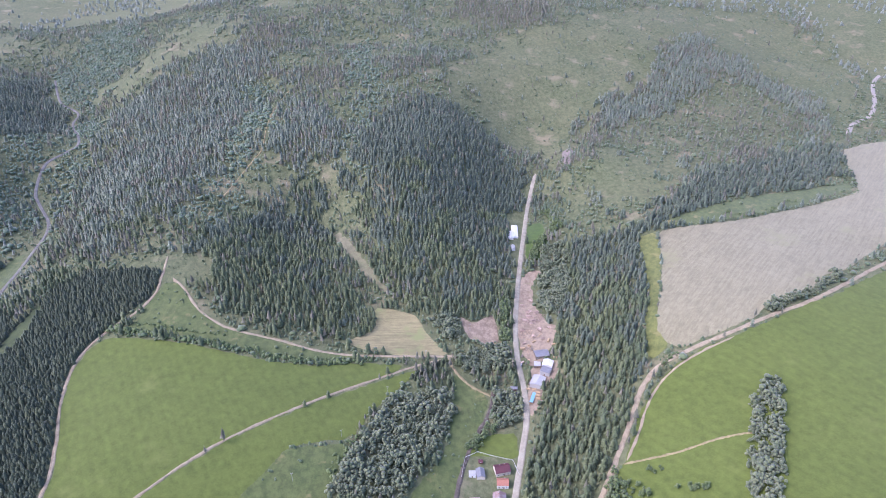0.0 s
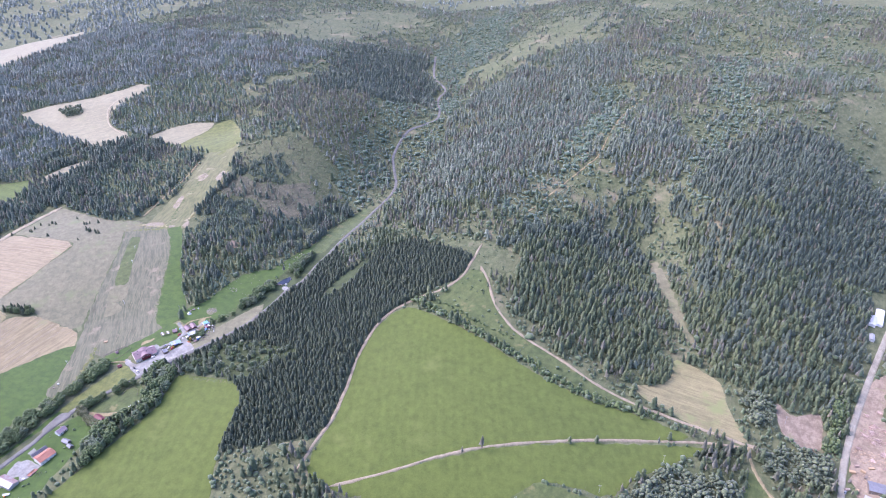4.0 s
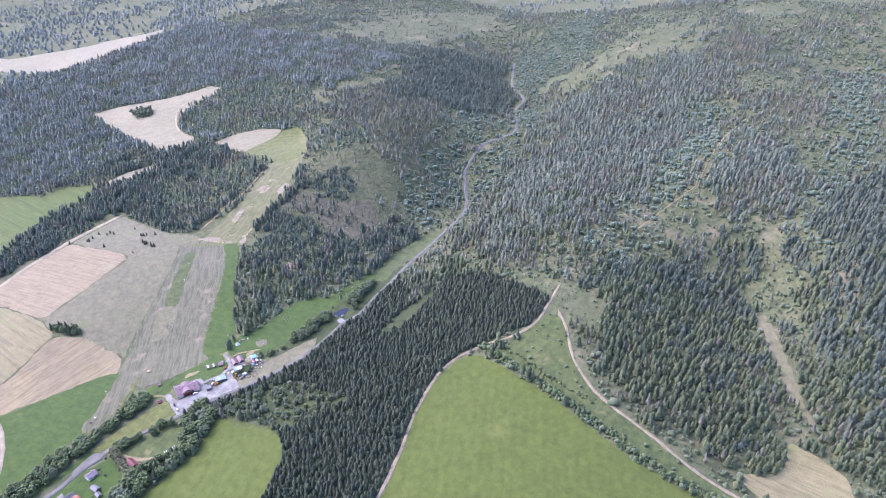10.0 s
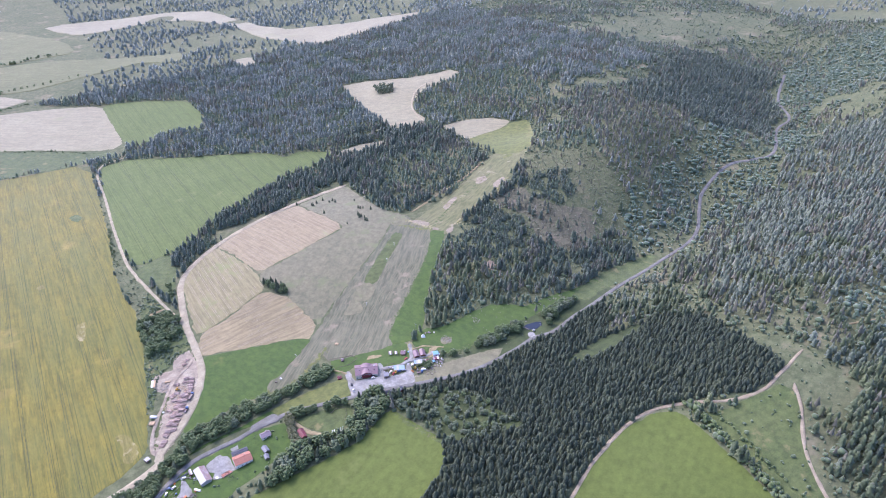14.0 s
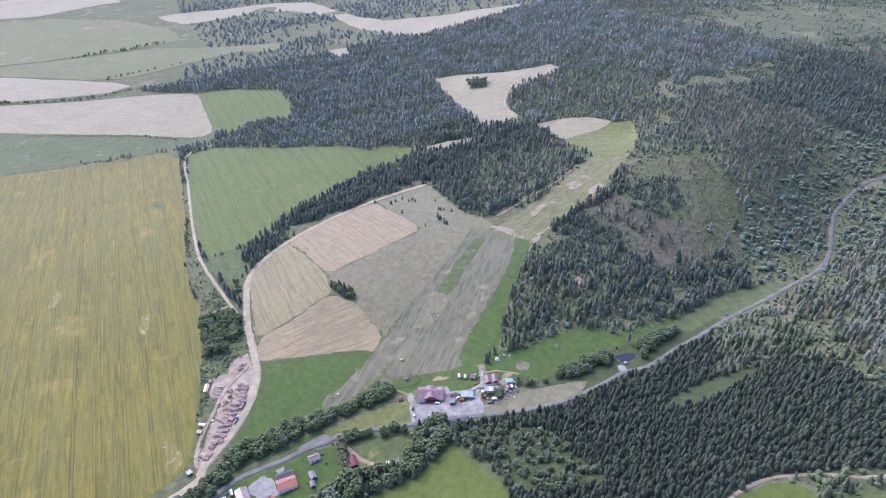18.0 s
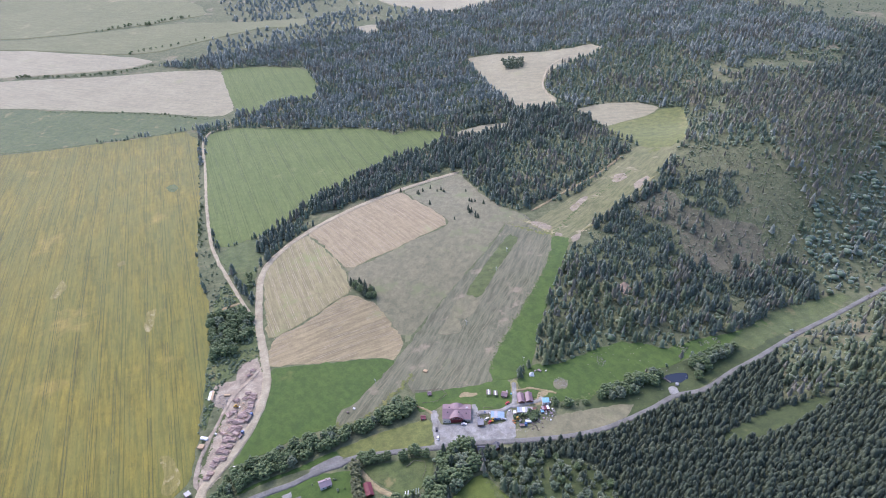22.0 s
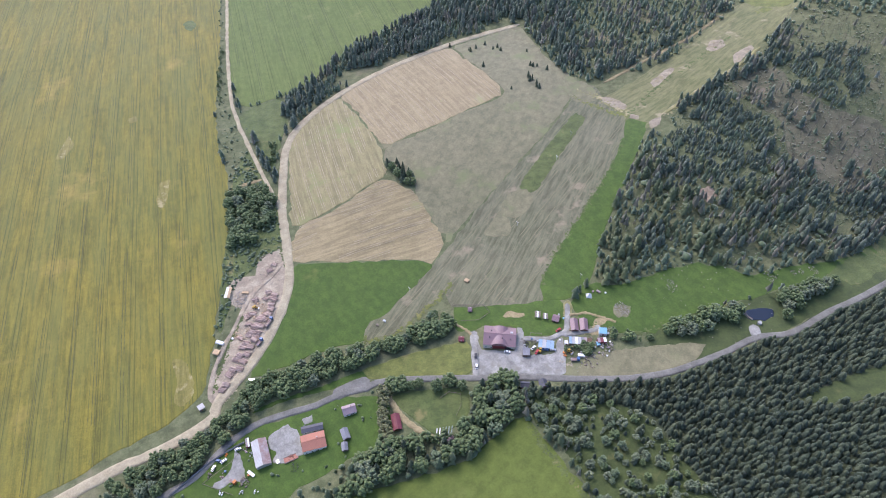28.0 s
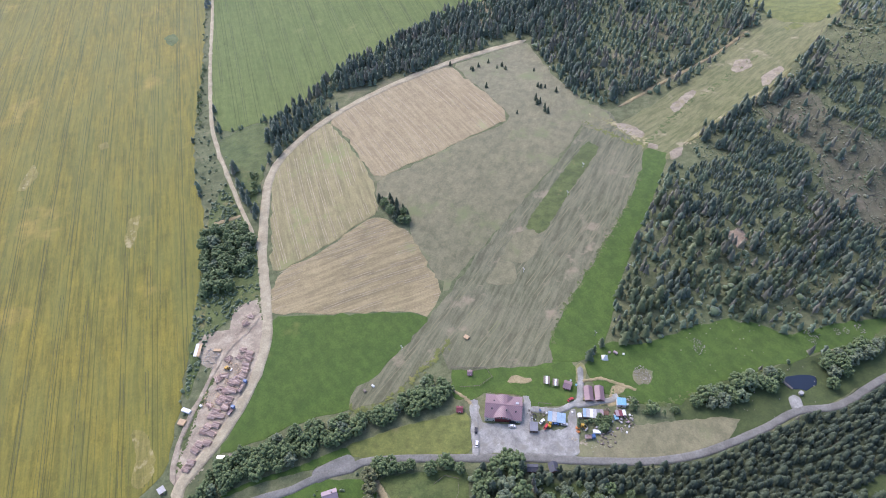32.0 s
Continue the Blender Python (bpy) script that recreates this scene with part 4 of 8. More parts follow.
# ---- roads and tracks: material, width, label, middle line ----
ROADS = [
    ("track", 7, "pale wide dirt road curving past the fields", [
        (-532, 16), (-542, 50), (-562, 117), (-567, 145), (-575, 170), (-582, 181), (-590, 183), (-612, 206), (-635,
        224), (-662, 238), (-688, 244), (-725, 245), (-759, 246), (-808, 253), (-843, 261), (-868, 278), (-888, 300),
        (-902, 320), (-919, 352), (-938, 399), (-954, 453), (-962, 494), (-967, 536)]),
    ("track", 3.2, "pale dirt farm road between two fields", [
        (-751, 247), (-775, 241), (-817, 232), (-853, 225), (-898, 217), (-946, 213), (-1045, 214), (-1176, 219),
        (-1284, 221), (-1335, 236), (-1346, 271)]),
    ("yard", 3, "narrow earth track behind the log yard", [
        (-591, 180), (-602, 179), (-623, 185), (-644, 196), (-662, 206), (-675, 215), (-687, 230), (-696, 239)]),
    ("path", 3, "short pale spur off the farm road", [
        (-800, 210), (-802, 233)]),
    ("asphalt", 4.4, "narrow grey asphalt road winding up the valley", [
        (-529, 119), (-531, 135), (-537, 152), (-542, 167), (-557, 187), (-566, 206), (-568, 225), (-568, 247), (-571,
        263), (-570, 282), (-572, 289), (-568, 309), (-559, 338), (-552, 360), (-543, 388), (-535, 409), (-528, 430),
        (-522, 451), (-519, 474), (-520, 496), (-523, 523), (-527, 547), (-523, 572), (-530, 605), (-535, 639), (-549,
        702), (-559, 764), (-572, 835), (-594, 886), (-632, 936), (-662, 981), (-677, 1050), (-663, 1094), (-661, 1140),
        (-738, 1267), (-753, 1323), (-823, 1392), (-903, 1530)]),
    ("asphalt", 9, "wide grey asphalt lay-by beside the road", [
        (-571, 259), (-574, 273), (-575, 285)]),
    ("gravel", 7, "small gravel lay-by at the pond", [
        (-527, 547), (-537, 551)]),
    ("gravel", 3.5, "pale gravel lane between lodge and huts", [
        (-575, 395), (-569, 410), (-570, 419), (-572, 426), (-582, 431), (-594, 436)]),
    ("gravel", 3.5, "pale gravel lane to the blue shed", [
        (-569, 422), (-567, 437), (-566, 445), (-569, 449)]),
    ("gravel", 4, "pale paved drive beside the lodge", [
        (-592, 364), (-572, 359), (-555, 354)]),
    ("path", 3.5, "earth drive across the green lawn", [
        (-559, 294), (-543, 299), (-530, 307), (-519, 316)]),
    ("oldroad", 5.5, "straight grey road through the eastern valley", [
        (54, 353), (60, 394), (72, 447), (81, 490), (83, 530), (81, 581), (85, 639), (97, 723), (113, 816), (130, 913),
        (147, 992), (159, 1036)]),
    ("farmtrack", 2.7, "reddish dirt track along the spruce stand", [
        (-340, 706), (-334, 667), (-332, 638), (-342, 611), (-361, 587), (-374, 561), (-377, 529), (-363, 476), (-343,
        429), (-329, 387), (-328, 369), (-322, 333)]),
    ("farmtrack", 2.7, "pale dirt track across the pasture", [
        (-320, 664), (-301, 646), (-276, 615), (-246, 593), (-219, 584), (-175, 577), (-144, 569), (-113, 566), (-65,
        569), (5, 573)]),
    ("farmtrack", 2.2, "curved pale farm track across the meadow", [
        (-287, 333), (-251, 368), (-224, 401), (-195, 432), (-153, 468), (-105, 506), (-51, 543), (-22, 559), (5, 570)]),
    ("path", 2.4, "earth track down towards the creek", [
        (5, 573), (11, 553), (26, 533), (47, 520)]),
    ("farmtrack", 3.5, "pale dirt crossing of farm tracks", [
        (2, 573), (16, 577)]),
    ("farmtrack", 4.2, "pale gravel farm road between plateau fields", [
        (107, 345), (129, 380), (145, 408), (171, 454), (191, 492), (213, 515), (246, 527), (295, 542), (335, 558),
        (393, 582), (448, 616), (523, 667), (681, 765)]),
    ("farmtrack", 2.2, "pale wheel track beside the farm road", [
        (158, 413), (174, 438), (194, 475), (217, 500), (245, 516), (291, 533)]),
    ("path", 1.8, "faint wheel track across the green meadow", [
        (155, 410), (198, 407), (231, 410), (258, 409)]),
    ("stones", 8, "pale stony stream bed in the side valley", [
        (755, 1161), (800, 1224), (859, 1269), (914, 1349), (970, 1455), (1033, 1530), (1146, 1641)]),
    ("path", 3, "pale service track along the ski slope", [
        (-826, 571), (-842, 620), (-857, 679), (-877, 727)]),
    ("path", 1.5, "thin earth path climbing the forested hill", [
        (-339, 767), (-323, 812), (-315, 862), (-304, 907), (-290, 953), (-284, 988), (-299, 1144), (-290, 1258)]),
    ("track", 3, "curved pale track across the clearing", [
        (-1229, 854), (-1216, 806), (-1174, 770), (-1139, 756), (-1095, 749)]),
    ("streambed", 3.5, "dark stony stream bed beside the village", [
        (7, 352), (9, 392), (11, 405), (16, 426), (23, 448), (35, 477), (42, 490), (49, 517), (54, 544)]),
    ("run_light", 3.4, "pale worn streak along the forest edge", [
        (-760, 598), (-769, 624), (-780, 653), (-790, 692), (-804, 721)]),
    ("path", 1.8, "worn footpath behind the twin huts", [
        (-584, 432), (-581, 446), (-572, 457), (-568, 462)]),
    ("path", 1.5, "worn footpath from run to lodge", [
        (-603, 353), (-592, 361), (-586, 362)]),
    ("bare", 2, "small bare patch in the forest", [
        (-719, 948), (-718, 978)]),
]

# ---- stands of trees and open ground between them ----
STANDS = {
    "packed_belt": [
        (-1100, 575), (-1056, 478), (-1022, 417), (-994, 361), (-962, 322), (-935, 305), (-888, 302), (-915, 352), (-934, 399),
        (-950, 453), (-962, 510), (-966, 540), (-1040, 560)],
    "packed_head": [
        (-1000, 545), (-965, 545), (-900, 545), (-845, 556), (-828, 580), (-845, 640), (-880, 735), (-960, 745), (-1060, 740),
        (-1100, 690), (-1120, 600)],
    "open_triangle": [
        (-907, 217), (-918, 242), (-923, 264), (-889, 261), (-872, 264), (-851, 254), (-822, 248), (-803, 244), (-833, 238), (-874, 226)],
    "regrowth_top": [
        (-1211, 805), (-1219, 905), (-1154, 1012), (-1057, 983), (-952, 917), (-968, 866), (-1002, 833), (-1073,
        772), (-1146, 768)],
    "regrowth_slope": [
        (-970, 589), (-994, 687), (-990, 746), (-904, 760), (-840, 655), (-834, 579), (-877, 566)],
    "regrowth_right": [
        (-952, 917), (-931, 1000), (-771, 883), (-715, 779), (-691, 698), (-776, 747), (-865, 813)],
    "sick_ridge": [
        (-931, 1000), (-923, 1111), (-701, 849), (-729, 841), (-794, 903)],
    "young_left": [
        (-777, 643), (-750, 659), (-709, 678), (-687, 659), (-697, 635), (-730, 619)],
    "young_top": [
        (-771, 726), (-780, 767), (-751, 787), (-713, 768), (-701, 739), (-728, 719)],
    "young_low": [
        (-742, 588), (-721, 617), (-680, 650), (-662, 638), (-662, 595), (-685, 555)],
    "young_foot": [
        (-632, 640), (-634, 661), (-638, 694), (-624, 721), (-601, 713), (-590, 684), (-606, 671), (-605, 641), (-609, 624)],
    "brown_slash": [
        (-789, 683), (-766, 718), (-733, 713), (-697, 737), (-680, 766), (-634, 738), (-637, 705), (-634, 677), (-655, 671),
        (-681, 672), (-709, 684), (-737, 675), (-764, 670)],
    "dense_south": [
        (-332, 370), (-330, 399), (-365, 472), (-381, 538), (-363, 592), (-335, 638), (-339, 678), (-397, 677), (-467,
        673), (-490, 589), (-496, 503), (-458, 377)],
    "dense_middle": [
        (-407, 311), (-408, 335), (-424, 367), (-461, 393), (-465, 446), (-476, 506), (-474, 578), (-461, 669), (-436,
        693), (-352, 682), (-333, 668), (-336, 631), (-374, 580), (-377, 517), (-360, 461), (-342, 417), (-331, 369)],
    "dense_east": [
        (169, 799), (245, 796), (260, 740), (226, 594), (205, 527), (171, 462), (128, 382), (111, 344), (50, 353), (64,
        395), (96, 488), (125, 564), (133, 641), (162, 707)],
    "cut_west": [
        (-792, 729), (-837, 806), (-777, 836), (-720, 859), (-665, 829), (-632, 774), (-636, 714), (-641, 666), (-691,
        665)],
    "leafy_creek": [
        (-576, 186), (-594, 204), (-600, 228), (-604, 269), (-601, 317), (-615, 338), (-611, 351), (-595, 349), (-594,
        315), (-590, 282), (-585, 261), (-582, 242), (-581, 219), (-573, 203), (-561, 187)],
    "leafy_road": [
        (-571, 294), (-554, 349), (-546, 348), (-562, 296)],
    "leafy_farm": [
        (-499, 251), (-519, 269), (-527, 285), (-521, 298), (-517, 326), (-528, 342), (-546, 348), (-555, 357), (-546,
        378), (-536, 380), (-518, 366), (-509, 349), (-503, 333), (-502, 300)],
    "leafy_scrub": [
        (-100, 379), (-89, 417), (-72, 452), (-60, 495), (-27, 518), (5, 524), (13, 495), (-4, 456), (-24, 420), (-35,
        387)],
    "leafy_cross": [
        (16, 567), (41, 595), (72, 590), (76, 564), (44, 549), (20, 552)],
    "leafy_bank": [
        (49, 528), (77, 528), (73, 476), (48, 473)],
    "leafy_mill": [
        (134, 796), (169, 799), (162, 707), (133, 635), (115, 665)],
    "leafy_hollow": [
        (-17, 640), (16, 642), (25, 605), (3, 598)],
    "leafy_clump": [
        (269, 438), (297, 468), (305, 459), (281, 407), (257, 350), (247, 331), (226, 337), (252, 401)],
    "leafy_hedge": [
        (334, 574), (373, 590), (404, 603), (449, 641), (451, 633), (398, 591), (351, 568), (332, 563)],
    "leafy_pond": [
        (-550, 487), (-554, 498), (-554, 520), (-555, 552), (-547, 551), (-543, 540), (-542, 513), (-542, 492)],
    "leafy_pond_east": [
        (-544, 574), (-555, 588), (-557, 613), (-558, 628), (-550, 626), (-541, 597), (-534, 574)],
    "leafy_roadside": [
        (-536, 135), (-542, 162), (-565, 184), (-578, 181), (-565, 152), (-551, 111)],
    "grove": [
        (-781, 340), (-780, 350), (-755, 362), (-743, 357), (-749, 348)],
    "copse": [
        (-861, 501), (-858, 510), (-832, 509), (-833, 501)],
    "pale_grove": [
        (-1303, 754), (-1283, 782), (-1240, 772), (-1265, 744)],
    "leafy_yard": [
        (-793, 203), (-789, 235), (-761, 241), (-742, 235), (-723, 215), (-722, 199)],
    "open_lodge": [
        (-624, 355), (-576, 453), (-557, 465), (-534, 513), (-523, 523), (-519, 474), (-535, 409), (-554, 349), (-572,
        287), (-587, 282), (-591, 346)],
    "open_verge": [
        (-1187, 206), (-1179, 224), (-946, 213), (-759, 246), (-689, 241), (-596, 185), (-575, 170), (-625, 179), (-705,
        196), (-804, 203), (-921, 196)],
    "open_farm": [
        (-529, 129), (-542, 167), (-564, 217), (-569, 263), (-561, 296), (-548, 347), (-528, 342), (-516, 318), (-532,
        289), (-525, 273), (-517, 240), (-508, 212)],
    "open_village": [
        (10, 392), (17, 439), (40, 476), (73, 476), (58, 352), (5, 352)],
    "open_meadow": [
        (-33, 388), (1, 443), (10, 517), (8, 566), (48, 520), (40, 476), (16, 432), (5, 352), (-34, 348)],
    "open_junction": [
        (-408, 684), (-341, 714), (-278, 701), (-276, 659), (-306, 650), (-326, 651)],
    "open_ski": [
        (-833, 542), (-830, 568), (-832, 652), (-823, 665), (-772, 575), (-784, 547)],
    "open_white": [
        (99, 905), (130, 923), (107, 760), (91, 758)],
    "open_west": [
        (-809, 252), (-880, 282), (-905, 320), (-940, 399), (-956, 454), (-967, 536), (-890, 538), (-843, 543), (-830,
        568), (-778, 573), (-752, 581), (-709, 541), (-640, 482), (-612, 462), (-591, 433), (-610, 353), (-603, 309),
        (-606, 285), (-601, 205), (-630, 224), (-677, 242)],
    "open_far": [
        (-1406, -300), (-1380, -18), (-1368, 104), (-1365, 228), (-1355, 272), (-1410, 293), (-1645, 291), (-1750, 157),
        (-2168, -43), (-2412, -593)],
    "dense_road": [
        (-539, 381), (-530, 407), (-515, 472), (-519, 520), (-527, 582), (-537, 657), (-483, 610), (-477, 521), (-470,
        518), (-468, 597), (-407, 542), (-432, 462), (-448, 455), (-472, 452), (-491, 449), (-506, 435), (-522, 404),
        (-531, 380)],
    "open_scatter": [
        (-530, 380), (-522, 403), (-505, 435), (-491, 447), (-470, 450), (-446, 454), (-427, 459), (-448, 392), (-474,
        390), (-497, 387), (-512, 378)],
    "open_roadside": [
        (-551, 39), (-582, 95), (-592, 144), (-606, 167), (-605, 184), (-575, 189), (-563, 152), (-547, 101), (-524, 62)],
    "open_creek": [
        (-578, 179), (-599, 205), (-607, 285), (-614, 354), (-586, 361), (-558, 338), (-567, 285), (-564, 247), (-552,
        187)],
    "wood_run": [
        (-751, 597), (-796, 690), (-805, 753), (-758, 857), (-543, 699), (-572, 654), (-591, 617), (-615, 592), (-656,
        596), (-714, 609)],
    "old_middle": [
        (-519, 781), (-537, 849), (-587, 1013), (-602, 1089), (-626, 1215), (-626, 1269), (-583, 1360), (-505,
        1322), (-466, 1272), (-396, 1260), (-354, 1161), (-353, 1058), (-346, 976), (-347, 902), (-348, 826),
        (-373, 792), (-426, 741), (-474, 731)],
    "old_upper": [
        (-514, 1343), (-512, 1430), (-473, 1484), (-402, 1466), (-352, 1383), (-347, 1298), (-389, 1273), (-469,
        1278)],
    "old_right": [
        (-280, 1098), (-270, 1179), (-226, 1155), (-194, 1097), (-167, 1023), (-169, 956), (-199, 941), (-236,
        926), (-262, 937), (-283, 981)],
    "old_foot": [
        (-304, 712), (-309, 749), (-266, 817), (-228, 885), (-196, 894), (-152, 841), (-130, 735), (-104, 680),
        (-81, 623), (-114, 611), (-155, 594), (-207, 602), (-252, 609), (-294, 652)],
    "old_spur": [
        (-133, 1043), (-108, 1086), (-81, 1125), (-43, 1197), (3, 1175), (51, 1174), (91, 1148), (109, 1049),
        (148, 1044), (118, 900), (88, 852), (83, 747), (80, 644), (56, 630), (10, 636), (-30, 653), (-66, 680),
        (-96, 763), (-131, 886)],
    "old_knoll": [
        (337, 884), (436, 968), (661, 1071), (705, 1091), (652, 983), (577, 912), (419, 863), (380, 791), (315,
        779), (284, 775), (252, 768), (274, 822)],
    "old_crown": [
        (304, 1264), (408, 1318), (471, 1437), (548, 1590), (621, 1649), (680, 1543), (707, 1472), (790, 1389),
        (770, 1283), (728, 1261), (692, 1373), (619, 1426), (581, 1436), (526, 1345), (458, 1271), (417, 1235),
        (338, 1183), (300, 1170)],
    "old_west": [
        (-979, 1215), (-1056, 1381), (-985, 1473), (-896, 1468), (-813, 1338), (-755, 1309), (-737, 1256),
        (-725, 1140), (-794, 1107), (-844, 1080), (-899, 1039), (-946, 1153)],
    "sick_edge": [
        (-553, 788), (-529, 831), (-426, 809), (-376, 798), (-356, 760), (-417, 726), (-496, 723)],
    "sick_upper": [
        (-447, 1486), (-431, 1597), (-405, 1648), (-332, 1596), (-348, 1491), (-357, 1399)],
    "sick_right": [
        (-269, 1346), (-193, 1347), (-164, 1245), (-207, 1191), (-249, 1268)],
    "sick_east": [
        (300, 1170), (411, 1214), (559, 1348), (684, 1355), (717, 1238), (602, 1088), (447, 1034), (291, 1072)],
    "sick_top": [
        (48, 1822), (335, 1849), (302, 1642), (121, 1607), (44, 1689)],
    "sick_west": [
        (-831, 944), (-870, 1043), (-788, 1078), (-741, 1015), (-706, 899), (-665, 848), (-718, 880), (-759,
        872)],
    "meadow_ridge": [
        (-670, 1616), (-631, 1732), (-522, 1753), (-466, 1556), (-514, 1487), (-596, 1418), (-650, 1381), (-664,
        1350), (-692, 1319), (-742, 1408), (-695, 1470), (-658, 1522)],
    "meadow_foot": [
        (-242, 921), (-181, 945), (-159, 957), (-146, 900), (-206, 901)],
    "meadow_top": [
        (-540, 1910), (-355, 1917), (-348, 1776), (-482, 1787)],
    "meadow_east": [
        (4, 1331), (184, 1591), (518, 1845), (871, 1953), (969, 1691), (980, 1523), (834, 1286), (784, 1311),
        (716, 1496), (635, 1680), (484, 1493), (405, 1323), (302, 1271), (194, 1099), (120, 1064), (93, 1178),
        (32, 1223)],
    "meadow_west": [
        (-1030, 1030), (-966, 1095), (-919, 1042), (-976, 985)],
    "meadow_far": [
        (-1240, 1269), (-1114, 1332), (-1076, 1415), (-1097, 1615), (-1085, 1767), (-1194, 1907), (-1398, 1663),
        (-1382, 1412)],
    "meadow_knoll": [
        (257, 1038), (363, 1050), (392, 981), (330, 859), (259, 836), (221, 854), (229, 949)],
    "brown_cut": [
        (-780, 752), (-764, 808), (-707, 835), (-640, 771), (-634, 682), (-679, 653), (-724, 691)],
    "leafgrowth_west": [
        (-730, 947), (-759, 1146), (-703, 1153), (-691, 1027), (-663, 948), (-628, 884), (-587, 812), (-630,
        760), (-654, 842)],
    "leafgrowth_creek": [
        (-925, 1556), (-925, 1711), (-847, 1918), (-724, 1623), (-707, 1423), (-706, 1325), (-617, 1107), (-568,
        937), (-572, 896), (-533, 806), (-596, 912), (-668, 1020), (-657, 1113), (-743, 1297)],
    "leafgrowth_gully": [
        (-204, 1508), (-167, 1567), (-122, 1287), (-111, 1104), (-132, 1006), (-132, 934), (-111, 874), (-125,
        877), (-147, 925), (-153, 1014), (-142, 1156)],
    "leafgrowth_middle": [
        (-388, 1255), (-352, 1276), (-299, 1148), (-291, 997), (-289, 907), (-305, 805), (-352, 762), (-345,
        819), (-344, 896), (-343, 970), (-350, 1049), (-351, 1152)],
}

# ---- frayed edges: material, count, size, line ----
FRAYED = [
    ("run_light", 110, 1.8, [(-824, 541), (-805, 556), (-774, 571)]),
    ("olive", 90, 1.5, [(-817, 532), (-786, 554), (-771, 569)]),
    ("rough", 120, 1.2, [(-616, 425), (-637, 441), (-663, 470), (-699, 511), (-735, 546)]),
    ("rough", 90, 1.5, [(-771, 569), (-793, 603), (-812, 647), (-837, 715)]),
    ("run_light", 80, 1.4, [(-758, 601), (-776, 650), (-785, 689)]),
    ("olive", 100, 1.4, [(-607, 285), (-607, 310), (-624, 340), (-639, 362)]),
    ("rough", 120, 1.2, [(-515, 374), (-494, 377), (-469, 384), (-455, 388)]),
    ("rough", 110, 1.2, [(-571, 446), (-556, 464), (-556, 504), (-558, 549)]),
    ("path", 60, 0.9, [(-591, 433), (-576, 428), (-566, 435), (-566, 444)]),
    ("bare", 40, 0.8, [(-549, 411), (-541, 420), (-538, 431)]),
    ("yard", 120, 1.1, [(-593, 188), (-611, 202), (-633, 222), (-662, 238)]),
    ("rough", 110, 1.1, [(-598, 180), (-620, 188), (-639, 196), (-657, 205)]),
    ("track", 120, 0.9, [(-582, 181), (-610, 206), (-633, 224), (-662, 238), (-688, 244)]),
    ("rough", 80, 1, [(-695, 241), (-713, 241), (-739, 243)]),
]

FAR = 1500.0
for k, (name, mat, label, outline) in enumerate(FIELDS):
    a = np.array(outline)
    big = np.ptp(a[:, 0]) > 500 or np.ptp(a[:, 1]) > 500
    far = np.hypot(*(a.mean(0) - (-200, 200))) > FAR
    small = max(np.ptp(a[:, 0]), np.ptp(a[:, 1])) < 120
    drape(name, outline, mat, (0.10 + 0.015 * k if k < 6 else 0.44 + 0.01 * (k % 4) if k >= len(FIELDS) - TOP else 0.24 + 0.02 * (k % 4) + (0.09 if small else 0)) + (1.2 if far else 0), label,
          {"water": "pond", "car_park": "car park", "rock_face": "rock"}.get(name, name.split("_")[-1]),
          step=2.5 if small else 30.0 if far else 5.0, cell=24.0 if far else 12.0,
          wobble=0.4 if small else 2.5 if far else 0.85, seed=k)
for k, (mat, width, label, line) in enumerate(ROADS):
    strip("road" if mat in ("asphalt", "gravel", "oldroad") else "track", line, width, mat, 0.50 + 0.025 * (k % 5), label,
          "road" if mat in ("asphalt", "gravel", "oldroad", "track", "farmtrack") else "track", ragged=0.08 if mat in ("asphalt", "gravel", "oldroad") else 0.3, seed=k)


# ---- where trees may stand ----
def inside(px, py, outline):
    a = np.array(outline, float)
    r = np.zeros(len(px), bool)
    box = (px >= a[:, 0].min()) & (px <= a[:, 0].max()) & (py >= a[:, 1].min()) & (py <= a[:, 1].max())
    k = np.where(box)[0]
    if not len(k):
        return r
    x, y = px[k], py[k]
    hit = np.zeros(len(k), bool)
    for (x0, y0), (x1, y1) in zip(a, np.roll(a, -1, 0)):
        if y0 != y1:
            hit ^= ((y0 > y) != (y1 > y)) & (x < (x1 - x0) * (y - y0) / (y1 - y0) + x0)
    r[k] = hit
    return r


def near_line(px, py, line, reach):
    c = smooth_line(line, 6.0)
    r = np.zeros(len(px), bool)
    box = (px > c[:, 0].min() - reach) & (px < c[:, 0].max() + reach) & (py > c[:, 1].min() - reach) & (py < c[:, 1].max() + reach)
    k = np.where(box)[0]
    for i in range(0, len(k), 4000):
        q = k[i:i + 4000]
        d2 = (px[q, None] - c[None, :, 0]) ** 2 + (py[q, None] - c[None, :, 1]) ** 2
        r[q] = d2.min(1) < reach * reach
    return r


def cleared(px, py, margin=0.0, rough=False):
    """True where fields, yards, roads or open ground keep trees away."""
    r = np.zeros(len(px), bool)
    for name, mat, label, outline in FIELDS:
        if rough and name in ("pasture", "verge", "farm_grass", "clearing"):
            continue
        if name not in ("rock_face",) and mat != "cutover":
            r |= inside(px, py, outline)
    for mat, width, label, line in ROADS:
        if mat not in ("stones", "streambed"):
            r |= near_line(px, py, line, width / 2 + 2.2 + margin)
    return r


def hills(px, py, size, seed):
    """Smooth random drifts between 0 and 1 over the plan."""
    rng = np.random.default_rng(seed)
    out = np.zeros(len(px))
    for k in range(14):
        a, ph = rng.uniform(0, 2 * math.pi), rng.uniform(0, 2 * math.pi)
        f = 2 * math.pi / size * rng.uniform(0.5, 2.2)
        out += np.sin((px * math.cos(a) + py * math.sin(a)) * f + ph)
    return 0.5 + out / 7.5


